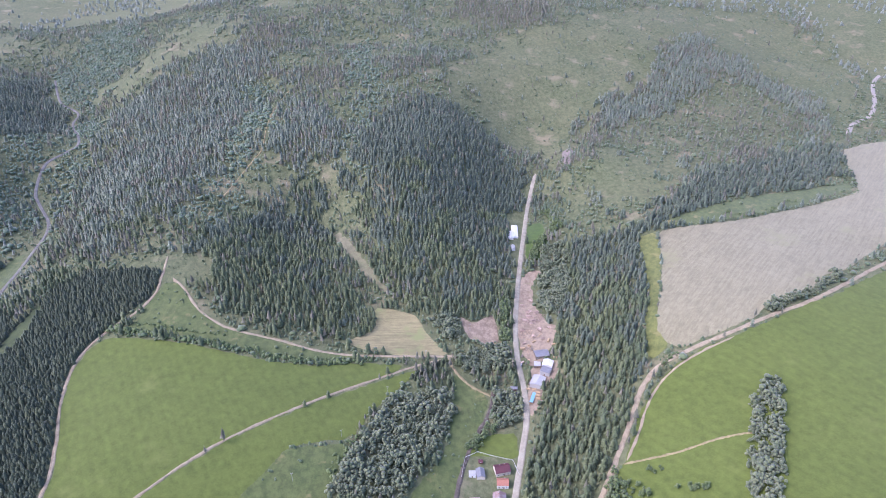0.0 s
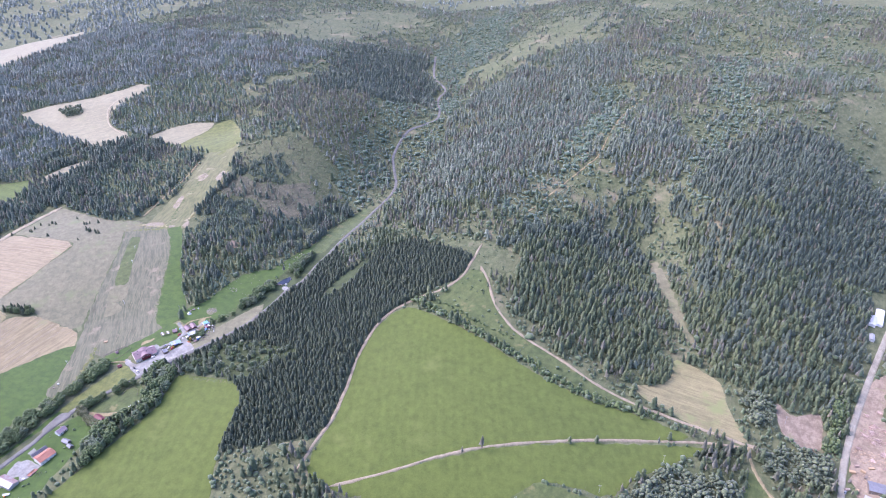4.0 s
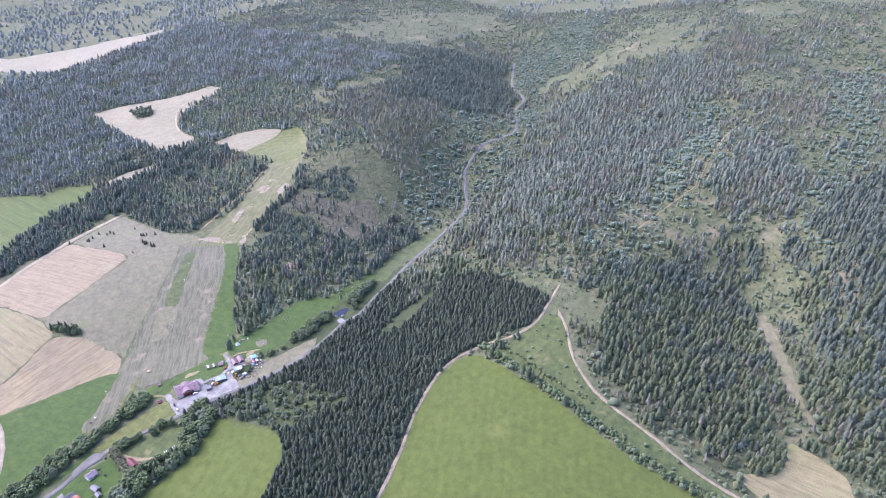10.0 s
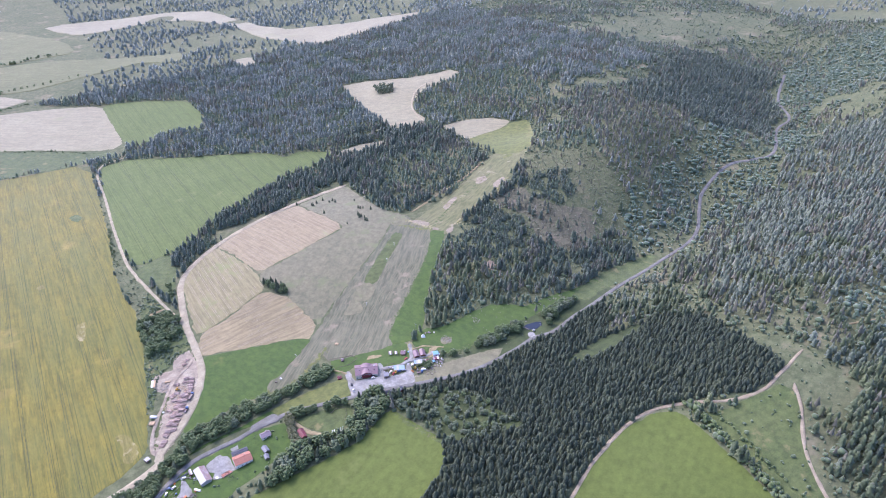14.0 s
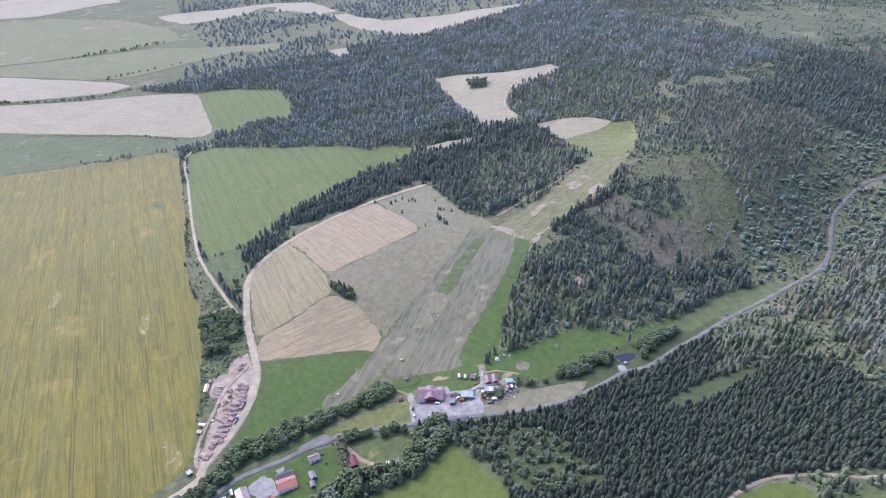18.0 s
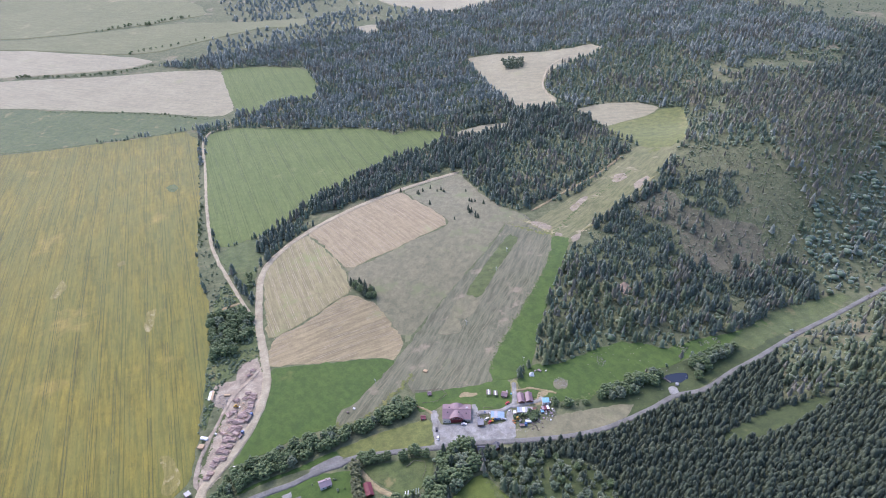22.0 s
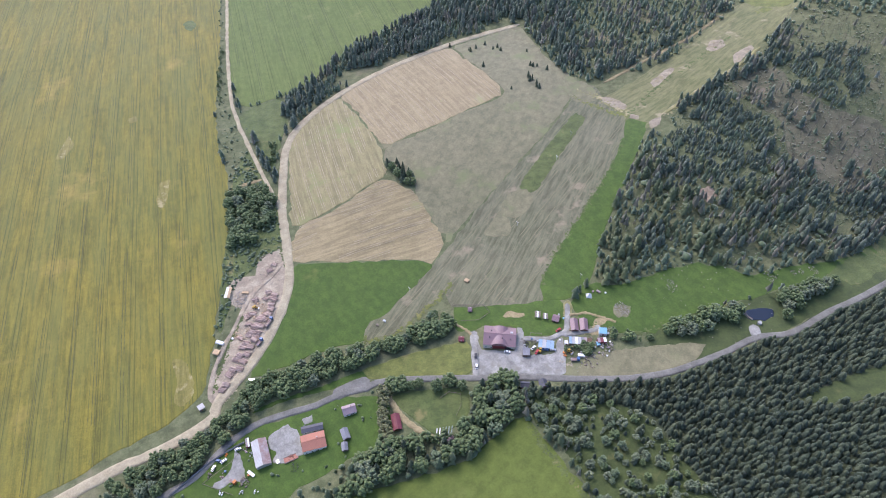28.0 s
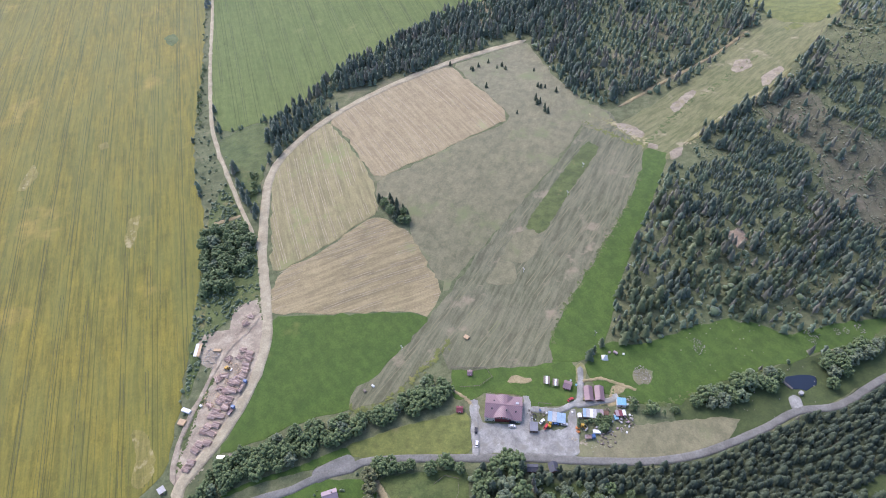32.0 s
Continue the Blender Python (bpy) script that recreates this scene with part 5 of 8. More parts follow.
def jittered(x0, x1, y0, y1, step, seed):
    rng = np.random.default_rng(seed)
    x, y = np.meshgrid(np.arange(x0, x1, step), np.arange(y0, y1, step))
    return (x.ravel() + rng.uniform(-0.42, 0.42, x.size) * step, y.ravel() + rng.uniform(-0.42, 0.42, x.size) * step)


# ---- shapes of trees ----
def spruce_shape(tiers, points, seed, slim=1.0, base=0.1, trunk=True, blunt=0.8):
    """Unit spruce: height 1, radius about 0.2; drooping star-shaped whorls of boughs round a stem."""
    rng = np.random.default_rng(seed)
    v, f = [], []
    for k in range(tiers):
        u = k / tiers
        low = base + (1 - base) * u * 0.96
        top = min(1.0, low + (1 - base) * (1.0 / tiers) * 1.75)
        r = 0.205 * slim * (1 - u) ** blunt * rng.uniform(0.85, 1.1) + 0.018
        turn = rng.uniform(0, 6.28)
        o = len(v)
        v.append((rng.normal(0, 0.006), rng.normal(0, 0.006), top))
        if k:
            f.append((o - points * 2 - 1, o, o + 1))
        for i in range(points * 2):
            a = turn + math.pi * i / points + rng.normal(0, 0.09)
            q = r * ((1.08 if i % 2 == 0 else 0.6) + rng.normal(0, 0.10))
            v.append((math.cos(a) * q, math.sin(a) * q, low - (0.035 if i % 2 == 0 else -0.02) + rng.normal(0, 0.012)))
        for i in range(points * 2):
            f.append((o, o + 1 + i, o + 1 + (i + 1) % (points * 2)))
    if trunk:
        o = len(v)
        for z, r in ((-0.03, 0.016), (0.5, 0.008)):
            v += [(math.cos(a) * r, math.sin(a) * r, z) for a in (0, 2.1, 4.2)]
        for i in range(3):
            j = (i + 1) % 3
            f += [(o + i, o + j, o + 3 + j), (o + i, o + 3 + j, o + 3 + i)]
    return np.array(v), np.array(f)


ICO = bmesh.new()
bmesh.ops.create_icosphere(ICO, subdivisions=1, radius=1.0)
ICO_V = np.array([v.co[:] for v in ICO.verts])
ICO_F = np.array([[v.index for v in f.verts] for f in ICO.faces])
ICO.free()


def leafy_shape(clumps, seed, spread=0.30, size=0.2, low=0.22):
    """Unit broadleaf crown with stem: clumps of leaves over a dome, uneven, with gaps."""
    rng = np.random.default_rng(seed)
    v, f, n = [], [], 0
    for k in range(clumps):
        a, u = rng.uniform(0, 6.28), rng.uniform(0, 1)
        z = low + (1 - low) * u * 0.86
        r = spread * math.sqrt(max(0.05, 1 - (abs(z - 0.5) / 0.52) ** 2.2)) * rng.uniform(0.35, 1.05)
        s = size * rng.uniform(0.6, 1.15)
        p = ICO_V * s * rng.uniform(0.72, 1.25, (len(ICO_V), 1)) * (1, 1, 0.85)
        v.append(p + (math.cos(a) * r, math.sin(a) * r, z))
        f.append(ICO_F + n)
        n += len(ICO_V)
    return np.concatenate(v), np.concatenate(f)


def dead_shape(seed):
    """Unit bare spruce: pale stem with a few broken boughs."""
    rng = np.random.default_rng(seed)
    v = [(0.012, 0, -0.03), (-0.008, 0.011, -0.03), (-0.008, -0.011, -0.03), (0, 0, 1)]
    f = [(0, 1, 3), (1, 2, 3), (2, 0, 3)]
    for k in range(9):
        z, a, r = rng.uniform(0.35, 0.95), rng.uniform(0, 6.28), 0
        r = 0.13 * (1.05 - z) + 0.03
        o = len(v)
        v += [(0, 0, z), (0, 0, z + 0.03), (math.cos(a) * r, math.sin(a) * r, z - 0.02)]
        f += [(o, o + 1, o + 2)]
    return np.array(v), np.array(f)


def stand(name, px, py, shapes, tall, wide, material, label, category, seed, sink=0.0):
    """A whole wood as one mesh: a tree at each place, of its own size, turn and lean."""
    if not len(px):
        return
    rng = np.random.default_rng(seed)
    pz = height(px, py) + sink
    pick = rng.integers(0, len(shapes), len(px))
    vs, fs, n = [], [], 0
    for k, (v, f) in enumerate(shapes):
        i = np.where(pick == k)[0]
        if not len(i):
            continue
        h = rng.uniform(*tall, len(i)) * rng.choice([0.6, 0.85, 1, 1, 1.15], len(i))
        w = h * rng.uniform(*wide, len(i))
        a = rng.uniform(0, 6.28, len(i))
        lx, ly = rng.normal(0, 0.03, (2, len(i)))
        c, s = np.cos(a) * w, np.sin(a) * w
        q = np.empty((len(i), len(v), 3), np.float32)
        q[:, :, 2] = v[None, :, 2] * h[:, None]
        q[:, :, 0] = v[None, :, 0] * c[:, None] - v[None, :, 1] * s[:, None] + q[:, :, 2] * lx[:, None] + px[i, None]
        q[:, :, 1] = v[None, :, 0] * s[:, None] + v[None, :, 1] * c[:, None] + q[:, :, 2] * ly[:, None] + py[i, None]
        q[:, :, 2] += pz[i, None]
        vs.append(q.reshape(-1, 3))
        fs.append((f[None] + (np.arange(len(i)) * len(v) + n)[:, None, None]).reshape(-1, 3))
        n += len(i) * len(v)
    ob = sheet_mesh(name, np.concatenate(vs), np.concatenate(fs), material)
    return tagged(ob, label, category, kind="stuff")


YOUNG_SPRUCE = [spruce_shape(6, 7, 20 + s, slim=1.2, base=0.04, trunk=False, blunt=0.44) for s in range(8)]
FAR_SPRUCE = [spruce_shape(3, 3, 40 + s, slim=1.15, base=0.12, trunk=False, blunt=0.48) for s in range(6)]
MID_SPRUCE = [spruce_shape(4, 4, 30 + s, slim=1.15, base=0.12, trunk=False, blunt=0.5) for s in range(6)]
OLD_SPRUCE = [spruce_shape(3, 3, 50 + s, slim=1.05, base=0.18, trunk=False, blunt=0.46) for s in range(8)]
THIN_SPRUCE = [spruce_shape(2, 3, 60 + s, slim=0.75, base=0.34, blunt=0.7) for s in range(6)]
LEAFY = [leafy_shape(16, 80 + s, spread=0.34, size=0.16) for s in range(6)]
BUSH = [leafy_shape(3, 100 + s, spread=0.35, size=0.42, low=0.1) for s in range(6)]
LOW_BUSH = [leafy_shape(1 + s % 2, 140 + s, spread=0.25, size=0.52, low=0.2) for s in range(4)]
LOW_BUSH += [spruce_shape(2, 4, 150 + s, slim=2.0, base=0.02, trunk=False, blunt=0.6) for s in range(5)]
THICKET = [leafy_shape(1, 160 + s, spread=0.1, size=0.55, low=0.3) for s in range(5)]
THICKET += [spruce_shape(2, 3, 170 + s, slim=1.7, base=0.02, trunk=False, blunt=0.6) for s in range(5)]
DISTANT_SPRUCE = [spruce_shape(2, 3, 180 + s, slim=1.15, base=0.04, trunk=False, blunt=0.6) for s in range(6)]
DEAD = [dead_shape(120 + s) for s in range(5)]

# ---- woods ----
px, py = jittered(-1750, 1000, 60, 1950, 5.2, 11)
rng = np.random.default_rng(12)
keep = ~cleared(px, py)
for key, outline in STANDS.items():
    if key.startswith("open_"):
        keep &= ~inside(px, py, outline)
px, py = px[keep], py[keep]
# only land that lies in view of the flight
seen = (py > 330 - 0.9 * np.abs(px + 60)) | (px < -330)
px, py = px[seen], py[seen]
wx = px + 34 * (hills(px, py, 110, 71) - 0.5) + 22 * (hills(px, py, 35, 72) - 0.5)
wy = py + 34 * (hills(px, py, 110, 73) - 0.5) + 22 * (hills(px, py, 35, 74) - 0.5)
HILL_STANDS = ("old_", "young_", "regrowth_", "sick_", "brown_", "leafgrowth_", "wood_", "cut_")
zone = {key: inside(wx, wy, outline) if key.startswith(HILL_STANDS) else inside(px, py, outline)
        for key, outline in STANDS.items() if not key.startswith("open_")}


def any_of(*starts):
    r = np.zeros(len(px), bool)
    for key, z in zone.items():
        if key.startswith(starts):
            r |= z
    return r


leafy_zone = any_of("leafy_", "grove", "copse", "pale_grove")
dense_young = any_of("dense_south", "dense_middle", "dense_road")
dark = any_of("old_spur", "old_knoll", "old_west", "old_foot", "dense_east")
old = any_of("old_") | dark
sick_zone = any_of("sick_") & ~old
saplings = any_of("young_")
regrowth = any_of("regrowth_") & ~old & ~sick_zone
brown = any_of("brown_", "cut_west") & ~old & ~sick_zone & ~saplings
ox, oy = px + 90 * (hills(px, py, 90, 75) - 0.5), py + 90 * (hills(px, py, 90, 76) - 0.5)
meadow = np.zeros(len(px), bool)
for key, outline in STANDS.items():
    if key.startswith("meadow_"):
        meadow |= inside(ox, oy, outline)
meadow &= ~old & ~sick_zone & ~brown
for name, mat, label, outline in FIELDS:
    if name == "rock_face":
        meadow |= inside(wx, wy, outline)
thicket = any_of("leafgrowth_") & ~old & ~sick_zone & ~meadow & ~brown
wood_run = any_of("wood_run") & ~brown
flat_west = ((px < -1000) & (py < 1250)) | ((px < -600) & (py < 700))
drift = hills(px, py, 190, 5) * 0.6 + hills(px, py, 60, 6) * 0.4
cover = np.where(flat_west, 0.86, np.clip(0.24 + 2.2 * (drift - 0.48), 0.03, 0.8) * np.where(py > 1500, 0.6, 1.0))
cover = np.where(wood_run | regrowth, 0.86, cover)
cover = np.where(thicket, 0.06, np.where(meadow, 0.015, np.where(brown, 0.06, cover)))
cover = np.where(sick_zone, np.where(px > 280, 0.09, 0.55), np.where(old, np.where(dark, 0.95, 0.86), cover))
for mat, width, label, line in ROADS:
    if label.startswith("narrow grey asphalt"):
        cover = np.where(near_line(px, py, line, 11.0) & (py > 560), 0.02, cover)
    if label.startswith("pale stony stream"):
        cover = np.where(near_line(px, py, line, 30.0), 0.02, cover)
    if label.startswith("thin earth path"):
        cover = np.where(near_line(px, py, line, 6.0), 0.08, cover)
dice = rng.uniform(0, 1, len(px))
packed = (any_of("packed_") | wood_run) & ~saplings & ~regrowth
free = ~leafy_zone & ~dense_young & ~saplings & ~packed
tree = free & (dice < cover)
ailing = np.where(sick_zone, 0.72, np.where(dark, 0.06, np.where(old, np.clip(1.5 * (hills(px, py, 120, 9) - 0.42), 0.06, 0.5),
                  np.where(flat_west, np.clip(1.2 * (hills(px, py, 130, 9) - 0.5), 0.03, 0.4), np.clip(1.6 * (hills(px, py, 150, 9) - 0.40), 0.05, 0.6)))))
sick = tree & (rng.uniform(0, 1, len(px)) < ailing)
live = tree & ~sick
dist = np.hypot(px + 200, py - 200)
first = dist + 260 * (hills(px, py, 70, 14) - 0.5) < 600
# a mosaic of old stands and young regrowth
fresh = live & ~old & ~(first & (px > -560)) & ((hills(px, py, 75, 19) < np.where(flat_west, 0.40, 0.46)) | (regrowth & (dice < 0.74)))
live &= ~fresh
stand("spruce_regrowth", px[fresh], py[fresh], FAR_SPRUCE, (5.0, 9.0), (1.0, 1.4), "sapling", "light green young spruce regrowth between old stands", "forest", 16)
valley = live & first
stand("spruce_forest", px[valley], py[valley], MID_SPRUCE, (8.8, 14), (0.98, 1.25), "spruce",
      "dark green spruce forest on the valley slopes", "forest", 21)
beside_run = (px > -1150) & (px < -560) & (py < 760)
shade = live & ~first & (dark | beside_run)
close = dist < 900
stand("spruce_forest", px[shade & close], py[shade & close], MID_SPRUCE, (8.8, 13.5), (0.98, 1.25), "slope_spruce",
      "dense dark spruce stand on the lower slopes", "forest", 29)
stand("spruce_forest", px[shade & ~close], py[shade & ~close], OLD_SPRUCE, (8.8, 13.5), (0.98, 1.25), "slope_spruce",
      "dense dark spruce stand on a spur of the hill", "forest", 28)
# western and upper stands take the needles that have haze in their colour
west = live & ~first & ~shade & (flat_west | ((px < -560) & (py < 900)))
stand("spruce_forest", px[west], py[west], OLD_SPRUCE, (8.8, 13.5), (0.98, 1.28), "hazed_far_spruce",
      "spruce forest with painted haze beyond the ski slope", "forest", 30)
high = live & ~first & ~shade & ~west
stand("spruce_forest", px[high & old], py[high & old], OLD_SPRUCE, (8.8, 14), (0.95, 1.22), "hazed_hill_spruce",
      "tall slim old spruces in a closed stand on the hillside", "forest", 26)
stand("spruce_forest", px[high & ~old], py[high & ~old], FAR_SPRUCE, (7, 12.5), (0.95, 1.25), "hazed_hill_spruce",
      "loose spruces with painted haze on the upper slopes", "forest", 22)
stand("spruce_forest", px[sick], py[sick], THIN_SPRUCE, (9.5, 16), (0.8, 1.1), "thin",
      "thin grey-brown ailing spruces among the forest", "forest", 23)
bare = free & ~tree & (rng.uniform(0, 1, len(px)) < np.where(meadow | thicket, 0.012, np.where(brown | sick_zone, 0.26, 0.06)))
stand("dead_trees", px[bare], py[bare], DEAD, (8, 16), (0.9, 1.3), "dead", "bare pale dead trunks in the clearings", "dead trees", 24)
patchy = np.clip(2.4 * (hills(px, py, 60, 18) - 0.42), 0.04, 0.75)
low = free & ~tree & ~bare & (rng.uniform(0, 1, len(px)) < np.where(meadow, 0.55 * patchy, np.where(brown, 0.85, np.where(thicket, 0.98, np.where(old, 0.45, np.where(first, 0.95, np.clip(1.3 * patchy + 0.34, 0, np.where(dist > 1300, 0.7, 0.93))))))))
stand("undergrowth", px[low & thicket], py[low & thicket], THICKET, (2.4, 6.5), (1.1, 1.7), "thicket", "bushy green thicket in the hollows of the hill", "scrub", 45)
rest = low & ~thicket & ~brown & ~meadow
stand("undergrowth", px[rest & first], py[rest & first], LOW_BUSH, (2.2, 5.2), (0.9, 1.6), "shrub", "green scrub and saplings between the trees", "scrub", 25)
stand("undergrowth", px[rest & ~first], py[rest & ~first], THICKET, (1.6, 4.8), (1.1, 1.9), "shrub", "green scrub and saplings on the hills", "scrub", 46)
stand("undergrowth", px[low & brown], py[low & brown], THICKET, (0.8, 2.0), (1.2, 2.0), "shrub_dry", "dry olive scrub on felled slopes", "scrub", 27)
stand("undergrowth", px[low & meadow], py[low & meadow], THICKET, (0.8, 2.6), (1.4, 2.2), "shrub", "scattered low shrubs on the hill meadows", "scrub", 47)

# brush, saplings and fallen trunks on the felled slopes facing the ski run
bx, by = jittered(-860, -520, 500, 860, 2.1, 34)
ux, uy = bx + 16 * (hills(bx, by, 40, 77) - 0.5), by + 16 * (hills(bx, by, 40, 78) - 0.5)
felled = (inside(bx, by, STANDS["cut_west"]) | inside(bx, by, STANDS["wood_run"]) | inside(ux, uy, STANDS["brown_slash"])) & ~cleared(bx, by)
sprout = np.zeros(len(bx), bool)
for key, outline in STANDS.items():
    if key.startswith("young_"):
        sprout |= inside(ux, uy, outline)
sprout &= ~cleared(bx, by)
brush = felled & ~sprout & (hills(bx, by, 24, 35) > 0.16)
dry = hills(bx, by, 38, 36) > 0.52
stand("undergrowth", bx[brush & dry], by[brush & dry], THICKET, (0.35, 1.1), (1.1, 1.9), "shrub_dry", "dry grey-green brush on a felled slope", "scrub", 37)
stand("undergrowth", bx[brush & ~dry], by[brush & ~dry], THICKET, (0.4, 1.5), (1.1, 1.8), "shrub", "green brush and saplings on a felled slope", "scrub", 38)
tint = rng.uniform(0, 1, len(bx)) < 0.3 + 0.9 * (hills(bx, by, 30, 79) - 0.5)
gappy = (hills(bx, by, 18, 80) > 0.2) & (rng.uniform(0, 1, len(bx)) < 0.72)
stand("spruce_saplings", bx[sprout & gappy & tint], by[sprout & gappy & tint], FAR_SPRUCE, (3.0, 6.5), (0.95, 1.3), "sapling",
      "yellow-green young spruces on the felled slope", "forest", 48)
stand("spruce_saplings", bx[sprout & gappy & ~tint], by[sprout & gappy & ~tint], FAR_SPRUCE, (3.0, 7.5), (0.9, 1.2), "slope_spruce",
      "dark young spruces crowded on the felled slope", "forest", 49)
# closed stands beside the ski run and the fields
cx, cy = jittered(-1130, -530, 280, 880, 4.1, 81)
vx, vy = cx + 34 * (hills(cx, cy, 110, 71) - 0.5) + 22 * (hills(cx, cy, 35, 72) - 0.5), cy + 34 * (hills(cx, cy, 110, 73) - 0.5) + 22 * (hills(cx, cy, 35, 74) - 0.5)
closed = inside(cx, cy, STANDS["packed_belt"]) | inside(cx, cy, STANDS["packed_head"]) | inside(vx, vy, STANDS["wood_run"])
for key, outline in STANDS.items():
    if key.startswith(("young_", "regrowth_", "brown_", "cut_west", "sick_", "open_", "old_")):
        closed &= ~inside(vx, vy, outline)
closed &= ~cleared(cx, cy)
thinned = closed & (rng.uniform(0, 1, len(cx)) < np.clip(1.3 * (hills(cx, cy, 45, 82) - 0.48), 0.03, 0.4))
short = closed & ~thinned & (hills(cx, cy, 50, 83) < 0.40)
full = closed & ~thinned & ~short
stand("spruce_forest", cx[full], cy[full], MID_SPRUCE, (9, 14.5), (0.9, 1.15), "slope_spruce", "closed dark spruce stand beside the open slopes", "forest", 84)
stand("spruce_forest", cx[short], cy[short], FAR_SPRUCE, (4.5, 8.5), (1.0, 1.35), "sapling", "young green spruces crowded below the old stand", "forest", 85)
stand("spruce_forest", cx[thinned], cy[thinned], THIN_SPRUCE, (10, 16), (0.8, 1.05), "thin", "thin grey-brown spruces at the edge of the stand", "forest", 86)
slash = inside(ux, uy, STANDS["brown_slash"]) & (rng.uniform(0, 1, len(bx)) < 0.05)
FALLEN = [(np.array([(-0.5, 0.012, 0.01), (-0.5, -0.012, 0.01), (-0.5, 0, 0.034), (0.5, 0.004, 0.012), (0.5, -0.004, 0.012), (0.5, 0, 0.022)]),
           np.array([(0, 3, 5), (0, 5, 2), (1, 2, 5), (1, 5, 4), (0, 1, 4), (0, 4, 3), (0, 2, 1)]))]
stand("fallen_trunks", bx[slash], by[slash], FALLEN, (7, 14), (0.9, 1.1), "dead", "pale fallen trunks strewn over the felled slope", "dead trees", 50)
lean = inside(ux, uy, STANDS["brown_slash"]) & (rng.uniform(0, 1, len(bx)) < 0.016)
stand("spruce_forest", bx[lean], by[lean], THIN_SPRUCE, (9, 15), (0.6, 0.85), "thin", "lone thin spruces left on the felled slope", "forest", 51)

# darkened sheets that paint the shade in gaps between young spruces
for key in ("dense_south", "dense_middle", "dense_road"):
    drape("forest_floor", STANDS[key], "shade_grass", 0.10, "forest floor with painted shade under young spruces", "forest floor", wobble=1.5, seed=33)

# young plantation: close rows
qx, qy = jittered(-760, -150, 200, 800, 3.4, 31)
ok = (inside(qx, qy, STANDS["dense_south"]) | inside(qx, qy, STANDS["dense_middle"]) | inside(qx, qy, STANDS["dense_road"]))
ok &= ~cleared(qx, qy) & ~inside(qx, qy, STANDS["leafy_farm"])
stand("spruce_plantation", qx[ok], qy[ok], YOUNG_SPRUCE, (5.2, 8.0), (1.15, 1.5), "young",
      "dense young spruce plantation beside the meadow", "forest", 32)

# woods beyond the hills
qx, qy = jittered(-3900, 1700, -900, 3400, 15.0, 41)
rest = ~((qx > -1750) & (qx < 950) & (qy > 60) & (qy < 1900)) & ~cleared(qx, qy)
rest &= (qy > 330 - 0.9 * np.abs(qx + 60)) | (qx < -330)
wild = hills(qx, qy, 420, 8)
rest &= (rng.uniform(0, 1, len(qx)) < np.where(qx < -1400, np.clip(1.4 * (wild - 0.1), 0.15, 0.95), np.clip(1.3 * (wild - 0.42), 0.02, 0.6)))
# nothing outside the wedge of land that the flight overlooks
rest &= (qx < 0.72 * qy + 60) & (qy > 240 + 0.36 * (qx + 400))
rest &= ~inside(qx, qy, [(-1000, -500), (-4000, -900), (-4000, 250), (-2200, 330), (-1750, 250), (-1400, 150)])
# haze over these woods is put into the needle colour
stand("spruce_forest", qx[rest], qy[rest], DISTANT_SPRUCE, (8.5, 13), (1.5, 2.1), "hazed_far_spruce",
      "distant spruce woods with painted haze on far hills", "forest", 42)

